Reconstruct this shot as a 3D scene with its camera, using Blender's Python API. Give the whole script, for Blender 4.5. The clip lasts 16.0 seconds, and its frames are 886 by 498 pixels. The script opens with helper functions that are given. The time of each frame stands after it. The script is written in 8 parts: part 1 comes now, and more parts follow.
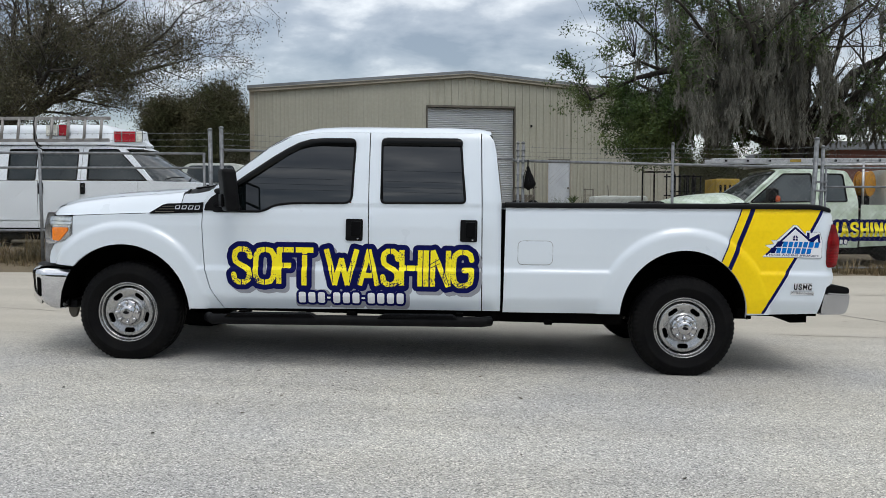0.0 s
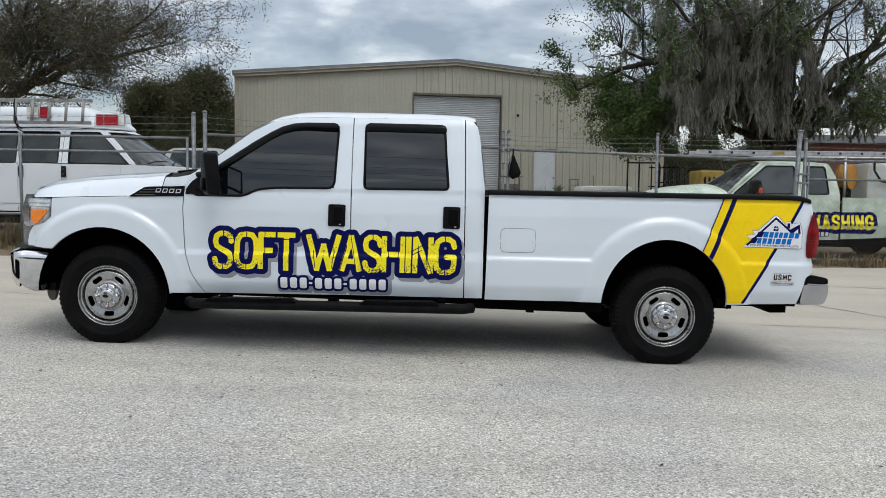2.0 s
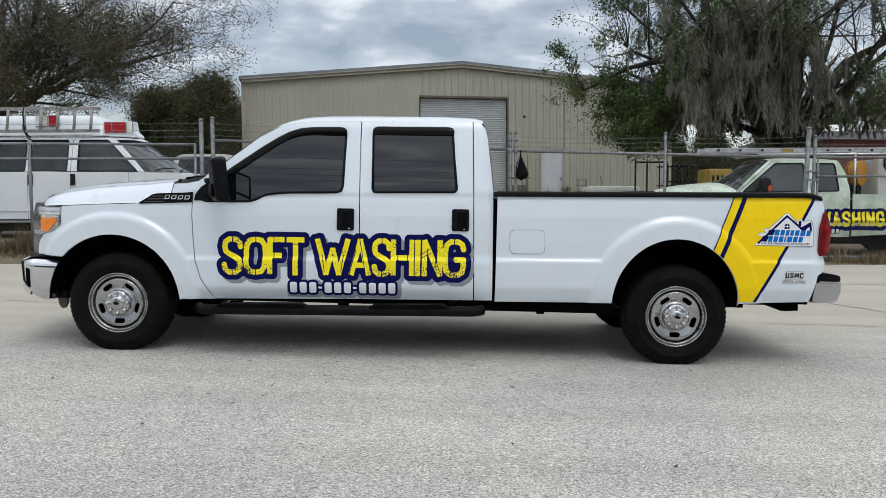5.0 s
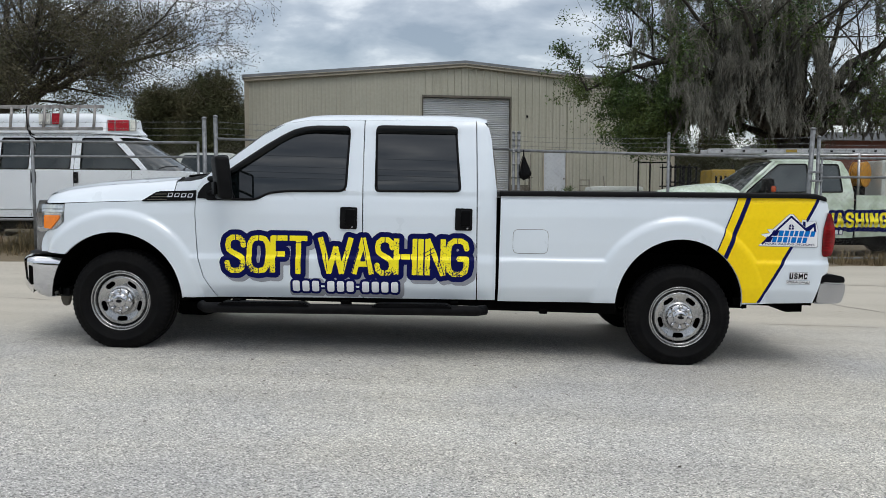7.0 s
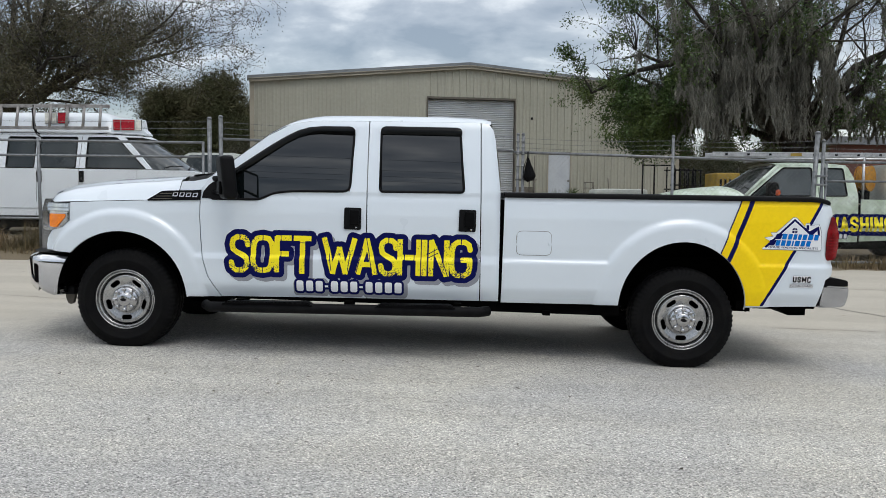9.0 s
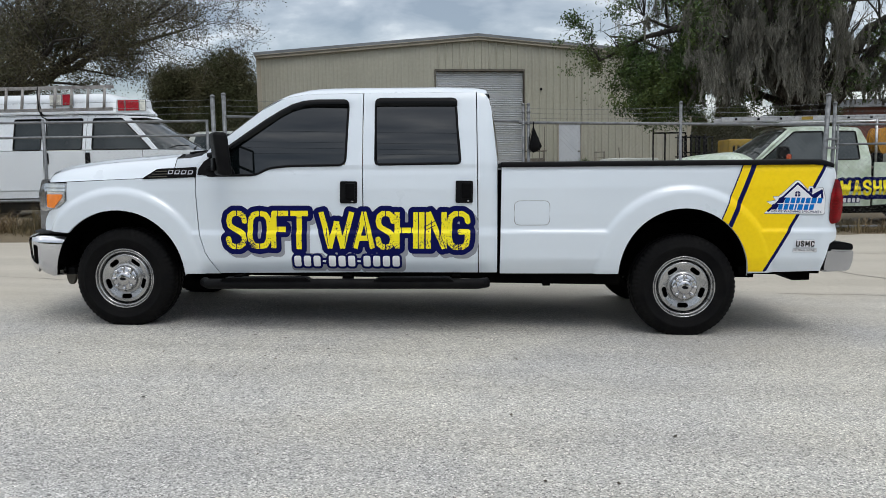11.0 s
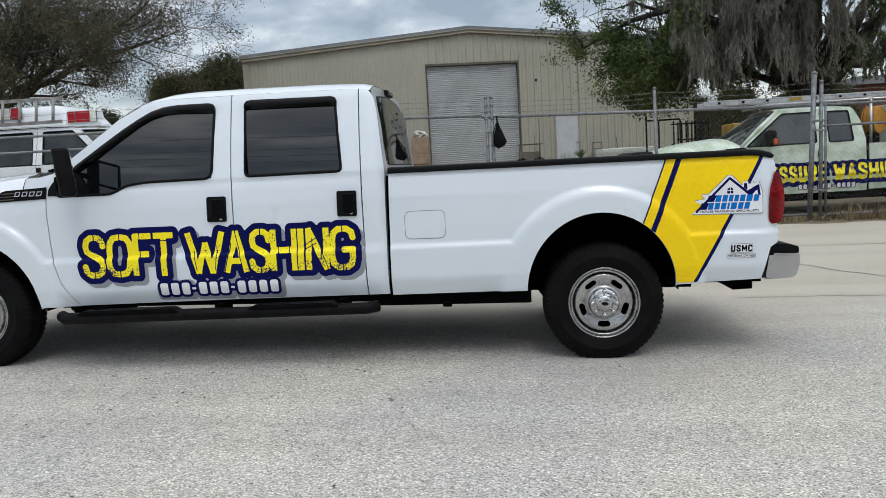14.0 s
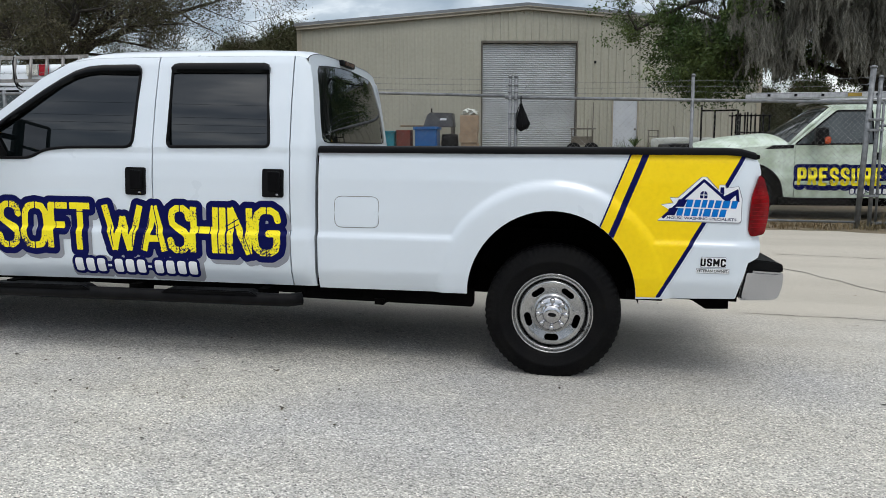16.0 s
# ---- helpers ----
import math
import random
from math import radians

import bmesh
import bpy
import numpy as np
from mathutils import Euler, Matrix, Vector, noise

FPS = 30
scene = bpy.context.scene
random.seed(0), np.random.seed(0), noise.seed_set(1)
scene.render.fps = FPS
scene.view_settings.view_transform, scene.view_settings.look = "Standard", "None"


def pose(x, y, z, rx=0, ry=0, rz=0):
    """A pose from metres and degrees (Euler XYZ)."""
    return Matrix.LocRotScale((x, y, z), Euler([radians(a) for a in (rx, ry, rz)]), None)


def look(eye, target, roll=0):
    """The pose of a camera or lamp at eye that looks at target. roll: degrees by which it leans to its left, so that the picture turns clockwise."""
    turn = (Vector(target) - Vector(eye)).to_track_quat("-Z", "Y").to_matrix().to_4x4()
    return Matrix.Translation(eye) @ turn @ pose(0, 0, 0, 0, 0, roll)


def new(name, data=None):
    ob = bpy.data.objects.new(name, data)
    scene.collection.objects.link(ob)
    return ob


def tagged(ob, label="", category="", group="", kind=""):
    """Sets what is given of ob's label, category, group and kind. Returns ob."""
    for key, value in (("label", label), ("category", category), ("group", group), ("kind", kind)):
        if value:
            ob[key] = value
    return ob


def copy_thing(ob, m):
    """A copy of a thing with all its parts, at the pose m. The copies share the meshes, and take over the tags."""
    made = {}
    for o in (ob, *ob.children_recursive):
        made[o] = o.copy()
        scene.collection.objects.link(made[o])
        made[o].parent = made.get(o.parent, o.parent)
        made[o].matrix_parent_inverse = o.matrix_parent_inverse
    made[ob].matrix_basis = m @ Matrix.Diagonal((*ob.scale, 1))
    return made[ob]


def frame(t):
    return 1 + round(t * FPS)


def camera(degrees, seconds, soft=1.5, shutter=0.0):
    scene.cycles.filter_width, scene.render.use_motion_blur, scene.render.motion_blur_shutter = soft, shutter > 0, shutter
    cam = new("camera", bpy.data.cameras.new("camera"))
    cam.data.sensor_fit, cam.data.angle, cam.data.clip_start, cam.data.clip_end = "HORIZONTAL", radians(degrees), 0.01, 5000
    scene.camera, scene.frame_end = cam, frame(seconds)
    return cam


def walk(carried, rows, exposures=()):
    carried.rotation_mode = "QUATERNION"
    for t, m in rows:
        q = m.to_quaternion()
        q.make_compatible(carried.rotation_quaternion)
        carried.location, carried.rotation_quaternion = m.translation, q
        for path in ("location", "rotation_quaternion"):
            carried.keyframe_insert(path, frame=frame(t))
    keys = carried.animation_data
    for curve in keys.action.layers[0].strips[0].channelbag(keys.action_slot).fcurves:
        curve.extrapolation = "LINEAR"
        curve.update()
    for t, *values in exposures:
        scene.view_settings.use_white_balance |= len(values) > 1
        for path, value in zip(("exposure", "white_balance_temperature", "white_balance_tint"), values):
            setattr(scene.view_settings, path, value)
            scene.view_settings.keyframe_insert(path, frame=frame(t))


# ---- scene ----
cam = camera(58.6, 16.0, soft=0.55)
PATH = [
    (0, (2.698, -6.134, 1.236), (2.637, -4.138, 1.122), -0.0),
    (0.5, (2.698, -6.134, 1.238), (2.656, -4.137, 1.131), 0.1),
    (1, (2.705, -6.127, 1.232), (2.67, -4.131, 1.121), 0.0),
    (1.5, (2.725, -6.134, 1.228), (2.7, -4.138, 1.096), 0.1),
    (2, (2.72, -6.125, 1.219), (2.696, -4.13, 1.077), 0.7),
    (2.5, (2.704, -6.118, 1.22), (2.665, -4.124, 1.073), 0.7),
    (3, (2.697, -6.113, 1.218), (2.655, -4.119, 1.076), 1.3),
    (3.5, (2.695, -6.105, 1.217), (2.643, -4.111, 1.072), 1.2),
    (4, (2.712, -6.113, 1.22), (2.665, -4.119, 1.08), 0.1),
    (6.5, (2.707, -6.104, 1.22), (2.663, -4.109, 1.085), -0.2),
    (7, (2.704, -6.102, 1.216), (2.654, -4.108, 1.079), 0.1),
    (7.5, (2.703, -6.114, 1.217), (2.647, -4.119, 1.084), 0.3),
    (8, (2.699, -6.117, 1.215), (2.644, -4.122, 1.082), 0.5),
    (10.3, (2.76, -6.109, 1.209), (2.664, -4.116, 1.075), -0.2),
    (10.5, (2.776, -6.106, 1.206), (2.665, -4.115, 1.054), -0.4),
    (11, (2.836, -6.065, 1.191), (2.739, -4.077, 0.993), -0.9),
    (11.5, (2.905, -5.905, 1.211), (2.894, -3.914, 1.025), -1.5),
    (12, (2.997, -5.76, 1.214), (2.976, -3.765, 1.069), -2.5),
    (12.5, (3.154, -5.682, 1.231), (2.949, -3.696, 1.113), -2.5),
    (13, (3.321, -5.596, 1.214), (3.093, -3.616, 1.046), -3.5),
    (13.5, (3.512, -5.391, 1.223), (3.375, -3.407, 1.01), -4.5),
    (14, (3.732, -5.226, 1.233), (3.581, -3.243, 1.026), -3.3),
    (14.5, (3.955, -5.057, 1.236), (3.62, -3.101, 0.993), -1.7),
    (15, (4.075, -4.839, 1.233), (3.691, -2.896, 0.955), -1.6),
    (15.5, (4.221, -4.658, 1.244), (3.866, -2.708, 0.979), -1.4),
    (16, (4.467, -4.559, 1.242), (4.156, -2.601, 0.985), -0.1),
]
walk(cam, [(t, look(eye, target, roll)) for t, eye, target, roll in PATH],
     exposures=[(0, 0.22), (11, 0.22), (12.5, 0.22), (14, 0.25), (16, 0.33)])

# ---- light: an overcast sky, brighter overhead, and a weak wide sun ----
SUN_EL, SUN_AZ = 58.0, 160.0
world = bpy.data.worlds.new("overcast_sky")
scene.world = world
world.use_nodes = True
WN, WL = world.node_tree.nodes, world.node_tree.links
WN.clear()


def wnode(kind, **inputs):
    n = WN.new(kind)
    for k, v in inputs.items():
        n.inputs[k.replace("_", " ")].default_value = v
    return n


def wmath(op, a, b=None):
    n = WN.new("ShaderNodeMath")
    n.operation = op
    for i, v in enumerate((a, b)):
        if v is None:
            continue
        if isinstance(v, (int, float)):
            n.inputs[i].default_value = v
        else:
            WL.new(v, n.inputs[i])
    return n.outputs[0]


w_co = WN.new("ShaderNodeTexCoord")
w_sep = WN.new("ShaderNodeSeparateXYZ")
WL.new(w_co.outputs["Generated"], w_sep.inputs[0])
w_up = wmath("MAXIMUM", w_sep.outputs[2], 0.0)
# cloud deck seen from below
w_den = wmath("ADD", w_up, 0.30)
w_comb = WN.new("ShaderNodeCombineXYZ")
WL.new(wmath("ADD", wmath("MULTIPLY", wmath("DIVIDE", w_sep.outputs[0], w_den), 0.9), 7.3), w_comb.inputs[0])
WL.new(wmath("MULTIPLY", wmath("DIVIDE", w_sep.outputs[1], w_den), 1.05), w_comb.inputs[1])
w_noise = wnode("ShaderNodeTexNoise", Scale=4.6, Detail=7.0, Roughness=0.52, Distortion=0.2)
WL.new(w_comb.outputs[0], w_noise.inputs["Vector"])
w_ramp = WN.new("ShaderNodeValToRGB")
w_ramp.color_ramp.elements[0].position, w_ramp.color_ramp.elements[0].color = 0.36, (0.226, 0.239, 0.250, 1)
w_ramp.color_ramp.elements[1].position, w_ramp.color_ramp.elements[1].color = 0.68, (0.871, 0.87, 0.838, 1)
w_mid = w_ramp.color_ramp.elements.new(0.53)
w_mid.color = (0.426, 0.438, 0.442, 1)
WL.new(w_noise.outputs[0], w_ramp.inputs[0])
# thin bright cloud along the horizon, grey above it, brightest overhead
w_low = wmath("MULTIPLY", wmath("POWER", wmath("SUBTRACT", 1.0, w_up), 14.0), 0.85)
w_grad = wmath("ADD", wmath("ADD", wmath("MULTIPLY", w_up, 2.1), 0.24), w_low)
w_cloud = WN.new("ShaderNodeVectorMath")
w_cloud.operation = "SCALE"
WL.new(w_ramp.outputs[0], w_cloud.inputs[0])
WL.new(w_grad, w_cloud.inputs["Scale"])
w_bg = wnode("ShaderNodeBackground", Strength=1.0)
WL.new(w_cloud.outputs[0], w_bg.inputs[0])
w_sky = WN.new("ShaderNodeTexSky")
w_sky.sky_type, w_sky.sun_disc = "NISHITA", False
w_sky.sun_elevation, w_sky.sun_rotation = radians(SUN_EL), radians(SUN_AZ)
w_bg2 = wnode("ShaderNodeBackground", Strength=0.05)
WL.new(w_sky.outputs[0], w_bg2.inputs[0])
w_add = WN.new("ShaderNodeAddShader")
WL.new(w_bg.outputs[0], w_add.inputs[0])
WL.new(w_bg2.outputs[0], w_add.inputs[1])
w_out = WN.new("ShaderNodeOutputWorld")
WL.new(w_add.outputs[0], w_out.inputs[0])

sun_data = bpy.data.lights.new("sun", "SUN")
sun_data.energy, sun_data.angle, sun_data.color = 0.50, radians(20), (0.985, 0.96, 0.90)
sun = new("sun", sun_data)
s_az, s_el = radians(SUN_AZ), radians(SUN_EL)
sun.matrix_world = look((60 * math.sin(s_az), 60 * math.cos(s_az), 60 * math.tan(s_el)), (0, 0, 0))


# ---- materials ----
def mat(name, c1, c2=None, scale=3.0, rough=0.5, metal=0.0, coat=0.0, bump=0.0, bscale=60.0, fine=0.12, fscale=40.0, rvar=0.08, isl=0.0, lo=0.4, hi=0.62, spec=0.5):
    """c1 to c2 in patches of 1/scale metres; fine grain; roughness and bump of their own."""
    m = bpy.data.materials.new(name)
    m.use_nodes = True
    nt = m.node_tree
    N, L = nt.nodes, nt.links
    p = N["Principled BSDF"]
    p.inputs["Metallic"].default_value = metal
    p.inputs["Coat Weight"].default_value = coat
    p.inputs["Coat Roughness"].default_value = 0.04
    p.inputs["Specular IOR Level"].default_value = spec
    co = N.new("ShaderNodeTexCoord").outputs["Object"]
    c2 = c2 or tuple(v * 0.86 for v in c1)

    def noise_of(s, d=4.0):
        n = N.new("ShaderNodeTexNoise")
        n.inputs["Scale"].default_value, n.inputs["Detail"].default_value = s, d
        L.new(co, n.inputs["Vector"])
        return n.outputs[0]

    big, small = noise_of(scale, 5.0), noise_of(fscale, 3.0)
    r = N.new("ShaderNodeMapRange")
    r.inputs[1].default_value, r.inputs[2].default_value = lo, hi
    L.new(big, r.inputs[0])
    mix = N.new("ShaderNodeMix")
    mix.data_type = "RGBA"
    mix.inputs[6].default_value, mix.inputs[7].default_value = (*c1, 1), (*c2, 1)
    L.new(r.outputs[0], mix.inputs[0])
    out = mix.outputs[2]
    if fine:
        v = N.new("ShaderNodeMapRange")
        v.inputs[1].default_value, v.inputs[2].default_value = 0.3, 0.7
        v.inputs[3].default_value, v.inputs[4].default_value = 1 - fine, 1 + fine
        L.new(small, v.inputs[0])
        h = N.new("ShaderNodeVectorMath")
        h.operation = "SCALE"
        L.new(out, h.inputs[0])
        L.new(v.outputs[0], h.inputs["Scale"])
        out = h.outputs[0]
    if isl:
        g = N.new("ShaderNodeNewGeometry")
        v = N.new("ShaderNodeMapRange")
        v.inputs[3].default_value, v.inputs[4].default_value = 1 - isl, 1 + isl
        L.new(g.outputs["Random Per Island"], v.inputs[0])
        h = N.new("ShaderNodeVectorMath")
        h.operation = "SCALE"
        L.new(out, h.inputs[0])
        L.new(v.outputs[0], h.inputs["Scale"])
        out = h.outputs[0]
    L.new(out, p.inputs["Base Color"])
    v = N.new("ShaderNodeMapRange")
    v.inputs[3].default_value, v.inputs[4].default_value = max(rough - rvar, 0.02), min(rough + rvar, 1)
    L.new(big, v.inputs[0])
    L.new(v.outputs[0], p.inputs["Roughness"])
    if bump:
        b = N.new("ShaderNodeBump")
        b.inputs["Strength"].default_value, b.inputs["Distance"].default_value = bump, 0.01
        L.new(noise_of(bscale, 4.0), b.inputs["Height"])
        L.new(b.outputs[0], p.inputs["Normal"])
    return m


PAINT = mat("white_car_paint", (0.735, 0.795, 0.85), (0.715, 0.777, 0.832), 1.2, 0.30, coat=1.0, fine=0.015, fscale=300)
PAINT.node_tree.nodes["Principled BSDF"].inputs["Coat Roughness"].default_value = 0.14
BLACK = mat("black_plastic", (0.004, 0.004, 0.0046), (0.007, 0.007, 0.0075), 8, 0.5, spec=0.10, fine=0.2, fscale=200, bump=0.15, bscale=400)
RAIL = mat("black_rail_cap", (0.002, 0.002, 0.0024), (0.004, 0.004, 0.0045), 6, 0.5, spec=0.07, fine=0.2, bump=0.1, bscale=300)
# near-black base colour puts the shade of undersides and gaps into the material
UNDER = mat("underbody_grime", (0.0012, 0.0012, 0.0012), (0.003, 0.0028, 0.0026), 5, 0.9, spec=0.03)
RUBBER = mat("tyre_rubber", (0.0042, 0.0042, 0.0047), (0.0072, 0.0070, 0.0069), 7, 0.7, spec=0.09, fine=0.25, fscale=120, bump=0.2, bscale=150)
STEEL = mat("painted_steel_wheel", (0.47, 0.47, 0.465), (0.34, 0.34, 0.34), 9, 0.25, metal=0.90, fine=0.08, fscale=150)
CHROME = mat("chrome", (0.78, 0.78, 0.79), (0.66, 0.66, 0.67), 6, 0.11, metal=1.0, fine=0.04, rvar=0.05)
HUBC = mat("polished_hub_chrome", (0.60, 0.60, 0.61), (0.48, 0.48, 0.49), 6, 0.15, metal=1.0, fine=0.05, rvar=0.04)
CHROME_R = mat("weathered_chrome", (0.55, 0.55, 0.56), (0.48, 0.48, 0.49), 5, 0.20, metal=1.0, fine=0.04, bump=0.03, bscale=120)
TINT = mat("tinted_glass", (0.0025, 0.0040, 0.0044), (0.0034, 0.0052, 0.0058), 2, 0.012, fine=0.0, coat=0.0, rvar=0.004, spec=0.82)
DARKCHROME = mat("dark_chrome", (0.34, 0.34, 0.35), (0.24, 0.24, 0.25), 8, 0.22, metal=1.0)
LAMP = mat("headlight_glass", (0.60, 0.61, 0.63), (0.42, 0.43, 0.45), 22, 0.10, metal=0.8, coat=1.0, fine=0.15, fscale=60)
SMOKED = mat("smoked_brake_lens", (0.16, 0.10, 0.085), (0.10, 0.06, 0.05), 20, 0.15)
YELLOW = mat("yellow_vinyl", (1.0, 0.70, 0.008), (0.98, 0.67, 0.008), 2, 0.4, coat=0.06, fine=0.03, spec=0.15)
NAVY = mat("navy_vinyl", (0.003, 0.005, 0.070), (0.004, 0.006, 0.080), 3, 0.4, spec=0.08, fine=0.05)
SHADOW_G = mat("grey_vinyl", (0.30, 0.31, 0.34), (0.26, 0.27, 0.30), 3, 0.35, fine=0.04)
WHITE_V = mat("white_vinyl", (0.86, 0.87, 0.89), (0.82, 0.83, 0.85), 3, 0.35, coat=0.3, fine=0.02)
BLUE_V = mat("blue_vinyl", (0.004, 0.15, 0.52), (0.004, 0.17, 0.56), 3, 0.4, spec=0.10, fine=0.03)
AMBER = mat("amber_lens", (1.0, 0.25, 0.008), (0.92, 0.20, 0.006), 14, 0.15, coat=0.4, fine=0.15, fscale=90)
AMBER_D = mat("faded_orange_lens", (0.60, 0.10, 0.02), (0.40, 0.05, 0.012), 30, 0.3, coat=0.2, fine=0.25, fscale=60)
RED = mat("red_lens", (0.25, 0.001, 0.004), (0.12, 0.0006, 0.002), 14, 0.14, coat=0.05, spec=0.18, fine=0.05, fscale=60)
REDL = mat("red_beacon_lens", (0.46, 0.004, 0.018), (0.30, 0.003, 0.012), 22, 0.16, coat=0.15, spec=0.3, fine=0.15)
RED_D = mat("dark_red_lens", (0.24, 0.001, 0.004), (0.20, 0.0008, 0.003), 6, 0.15, spec=0.2)
CLEAR = mat("clear_lens", (0.80, 0.79, 0.72), (0.62, 0.61, 0.56), 20, 0.12, metal=0.0, coat=1.0, fine=0.2, fscale=80)
GALV = mat("galvanised_steel", (0.23, 0.24, 0.25), (0.15, 0.158, 0.165), 14, 0.5, metal=0.45, fine=0.12, fscale=120)
ALU = mat("aluminium", (0.56, 0.56, 0.57), (0.42, 0.42, 0.43), 9, 0.38, metal=0.8, fine=0.1)
LADR = mat("oxidised_ladder_aluminium", (0.34, 0.325, 0.31), (0.22, 0.205, 0.195), 7, 0.45, metal=0.55, fine=0.15)
# pale patches in the base colour stand in for sky and branch reflections
MOTTLED_GLASS = mat("dusty_windshield", (0.010, 0.014, 0.014), (0.060, 0.066, 0.062), 7.0, 0.05, fine=0.4, fscale=30, lo=0.46, hi=0.62, spec=0.45)
# base colour lightened to carry the grey sky's reflection in the door windows
OGLASS = mat("hazy_door_glass", (0.030, 0.040, 0.041), (0.062, 0.074, 0.075), 2.0, 0.05, fine=0.1, rvar=0.01, spec=0.6)
MESHW = mat("weathered_fence_wire", (0.31, 0.305, 0.29), (0.22, 0.215, 0.205), 14, 0.55, metal=0.0, fine=0.15)
TAN = mat("tan_metal_siding", (0.412, 0.400, 0.326), (0.378, 0.367, 0.298), 0.6, 0.5, fine=0.05, fscale=8)
TRIM = mat("eave_trim", (0.40, 0.365, 0.29), (0.33, 0.30, 0.23), 1.5, 0.5, fine=0.06)
GREYTRIM = mat("dark_door_jamb", (0.13, 0.115, 0.09), (0.10, 0.09, 0.07), 2, 0.6)
ROLL = mat("roll_up_door_steel", (0.57, 0.585, 0.60), (0.50, 0.515, 0.53), 1.4, 0.45, metal=0.2, fine=0.05)
DOORW = mat("pale_door_paint", (0.58, 0.61, 0.64), (0.50, 0.53, 0.57), 1.5, 0.5, fine=0.05)
OFFW = mat("weathered_white_paint", (0.62, 0.64, 0.60), (0.54, 0.57, 0.52), 2.2, 0.35, coat=0.35, fine=0.05)
MILDEW = mat("mildewed_pale_paint", (0.66, 0.75, 0.65), (0.46, 0.55, 0.42), 4.5, 0.42, coat=0.2, fine=0.14, fscale=18)
VANW = mat("van_white_paint", (0.80, 0.84, 0.875), (0.75, 0.79, 0.825), 1.6, 0.35, coat=0.4, fine=0.03)
VGLASS = mat("van_glass", (0.010, 0.016, 0.017), (0.030, 0.038, 0.039), 2.2, 0.03, fine=0.0, rvar=0.01, spec=0.5)
BARK = mat("oak_bark", (0.027, 0.023, 0.019), (0.056, 0.048, 0.040), 4, 0.9, fine=0.3, fscale=25, bump=0.6, bscale=18)
LEAF = mat("oak_leaves", (0.044, 0.082, 0.022), (0.100, 0.134, 0.040), 1.1, 0.5, fine=0.1, isl=0.4, spec=0.3)
LEAF_B = mat("winter_oak_leaves", (0.062, 0.064, 0.032), (0.102, 0.090, 0.055), 0.7, 0.6, fine=0.1, isl=0.5, spec=0.25)
LEAF_D = mat("dark_pine_foliage", (0.054, 0.062, 0.028), (0.082, 0.075, 0.042), 0.35, 0.8, fine=0.1, isl=0.2, spec=0.12)
MOSS = mat("spanish_moss", (0.250, 0.242, 0.205), (0.120, 0.116, 0.098), 1.1, 0.95, fine=0.2, isl=0.3, spec=0.1)
TWIG = mat("grey_twig", (0.155, 0.142, 0.124), (0.085, 0.075, 0.065), 1.5, 0.9, isl=0.35, spec=0.2)
GRASS = mat("dry_grass", (0.23, 0.165, 0.09), (0.125, 0.10, 0.05), 1.6, 0.9, isl=0.4)
CARD = mat("cardboard", (0.36, 0.265, 0.18), (0.28, 0.205, 0.14), 4, 0.8)
BLUEP = mat("blue_plastic", (0.012, 0.11, 0.33), (0.01, 0.085, 0.27), 4, 0.4)
TEALP = mat("teal_plastic", (0.02, 0.20, 0.26), (0.015, 0.16, 0.21), 4, 0.4)
RUST = mat("rusty_red_paint", (0.16, 0.03, 0.02), (0.11, 0.03, 0.02), 6, 0.7)
YELP = mat("yellow_machine_paint", (0.42, 0.28, 0.03), (0.30, 0.20, 0.03), 2.5, 0.6, fine=0.2, fscale=20)
HOSE = mat("orange_hose", (0.62, 0.30, 0.035), (0.50, 0.23, 0.03), 12, 0.5)
BRICK = mat("red_brick", (0.17, 0.065, 0.048), (0.13, 0.06, 0.048), 2, 0.8)
MACH = mat("weathered_dark_machine", (0.10, 0.10, 0.105), (0.055, 0.055, 0.06), 3, 0.6, fine=0.25)
ROOFG = mat("grey_roofing", (0.22, 0.235, 0.25), (0.17, 0.18, 0.19), 1, 0.7)
LITTER = mat("dead_leaf", (0.045, 0.034, 0.022), (0.09, 0.065, 0.04), 9, 0.9, isl=0.5)
WOOD = mat("pallet_wood", (0.24, 0.17, 0.10), (0.16, 0.12, 0.08), 7, 0.8)


def worn_yellow():
    """Yellow letter vinyl with a printed distressed pattern that lets the navy show."""
    m = mat("distressed_yellow_vinyl", (1.0, 0.86, 0.018), (1.0, 0.82, 0.015), 3, 0.38, coat=0.1, fine=0.02, spec=0.2)
    N, L = m.node_tree.nodes, m.node_tree.links
    p = N["Principled BSDF"]
    old = p.inputs["Base Color"].links[0].from_socket
    co = N.new("ShaderNodeTexCoord").outputs["Object"]
    a, b = N.new("ShaderNodeTexNoise"), N.new("ShaderNodeTexNoise")
    a.inputs["Scale"].default_value, a.inputs["Detail"].default_value, a.inputs["Roughness"].default_value = 85, 6, 0.7
    b.inputs["Scale"].default_value, b.inputs["Detail"].default_value = 5.5, 2
    add = N.new("ShaderNodeMath")
    add.operation = "MULTIPLY_ADD"
    add.inputs[1].default_value = 0.55
    for n in (a, b):
        L.new(co, n.inputs["Vector"])
    L.new(b.outputs[0], add.inputs[0])
    L.new(a.outputs[0], add.inputs[2])
    r = N.new("ShaderNodeMapRange")
    r.inputs[1].default_value, r.inputs[2].default_value = 0.885, 0.90
    L.new(add.outputs[0], r.inputs[0])
    mix = N.new("ShaderNodeMix")
    mix.data_type = "RGBA"
    mix.inputs[7].default_value = (0.02, 0.02, 0.07, 1)
    L.new(r.outputs[0], mix.inputs[0])
    L.new(old, mix.inputs[6])
    L.new(mix.outputs[2], p.inputs["Base Color"])
    return m


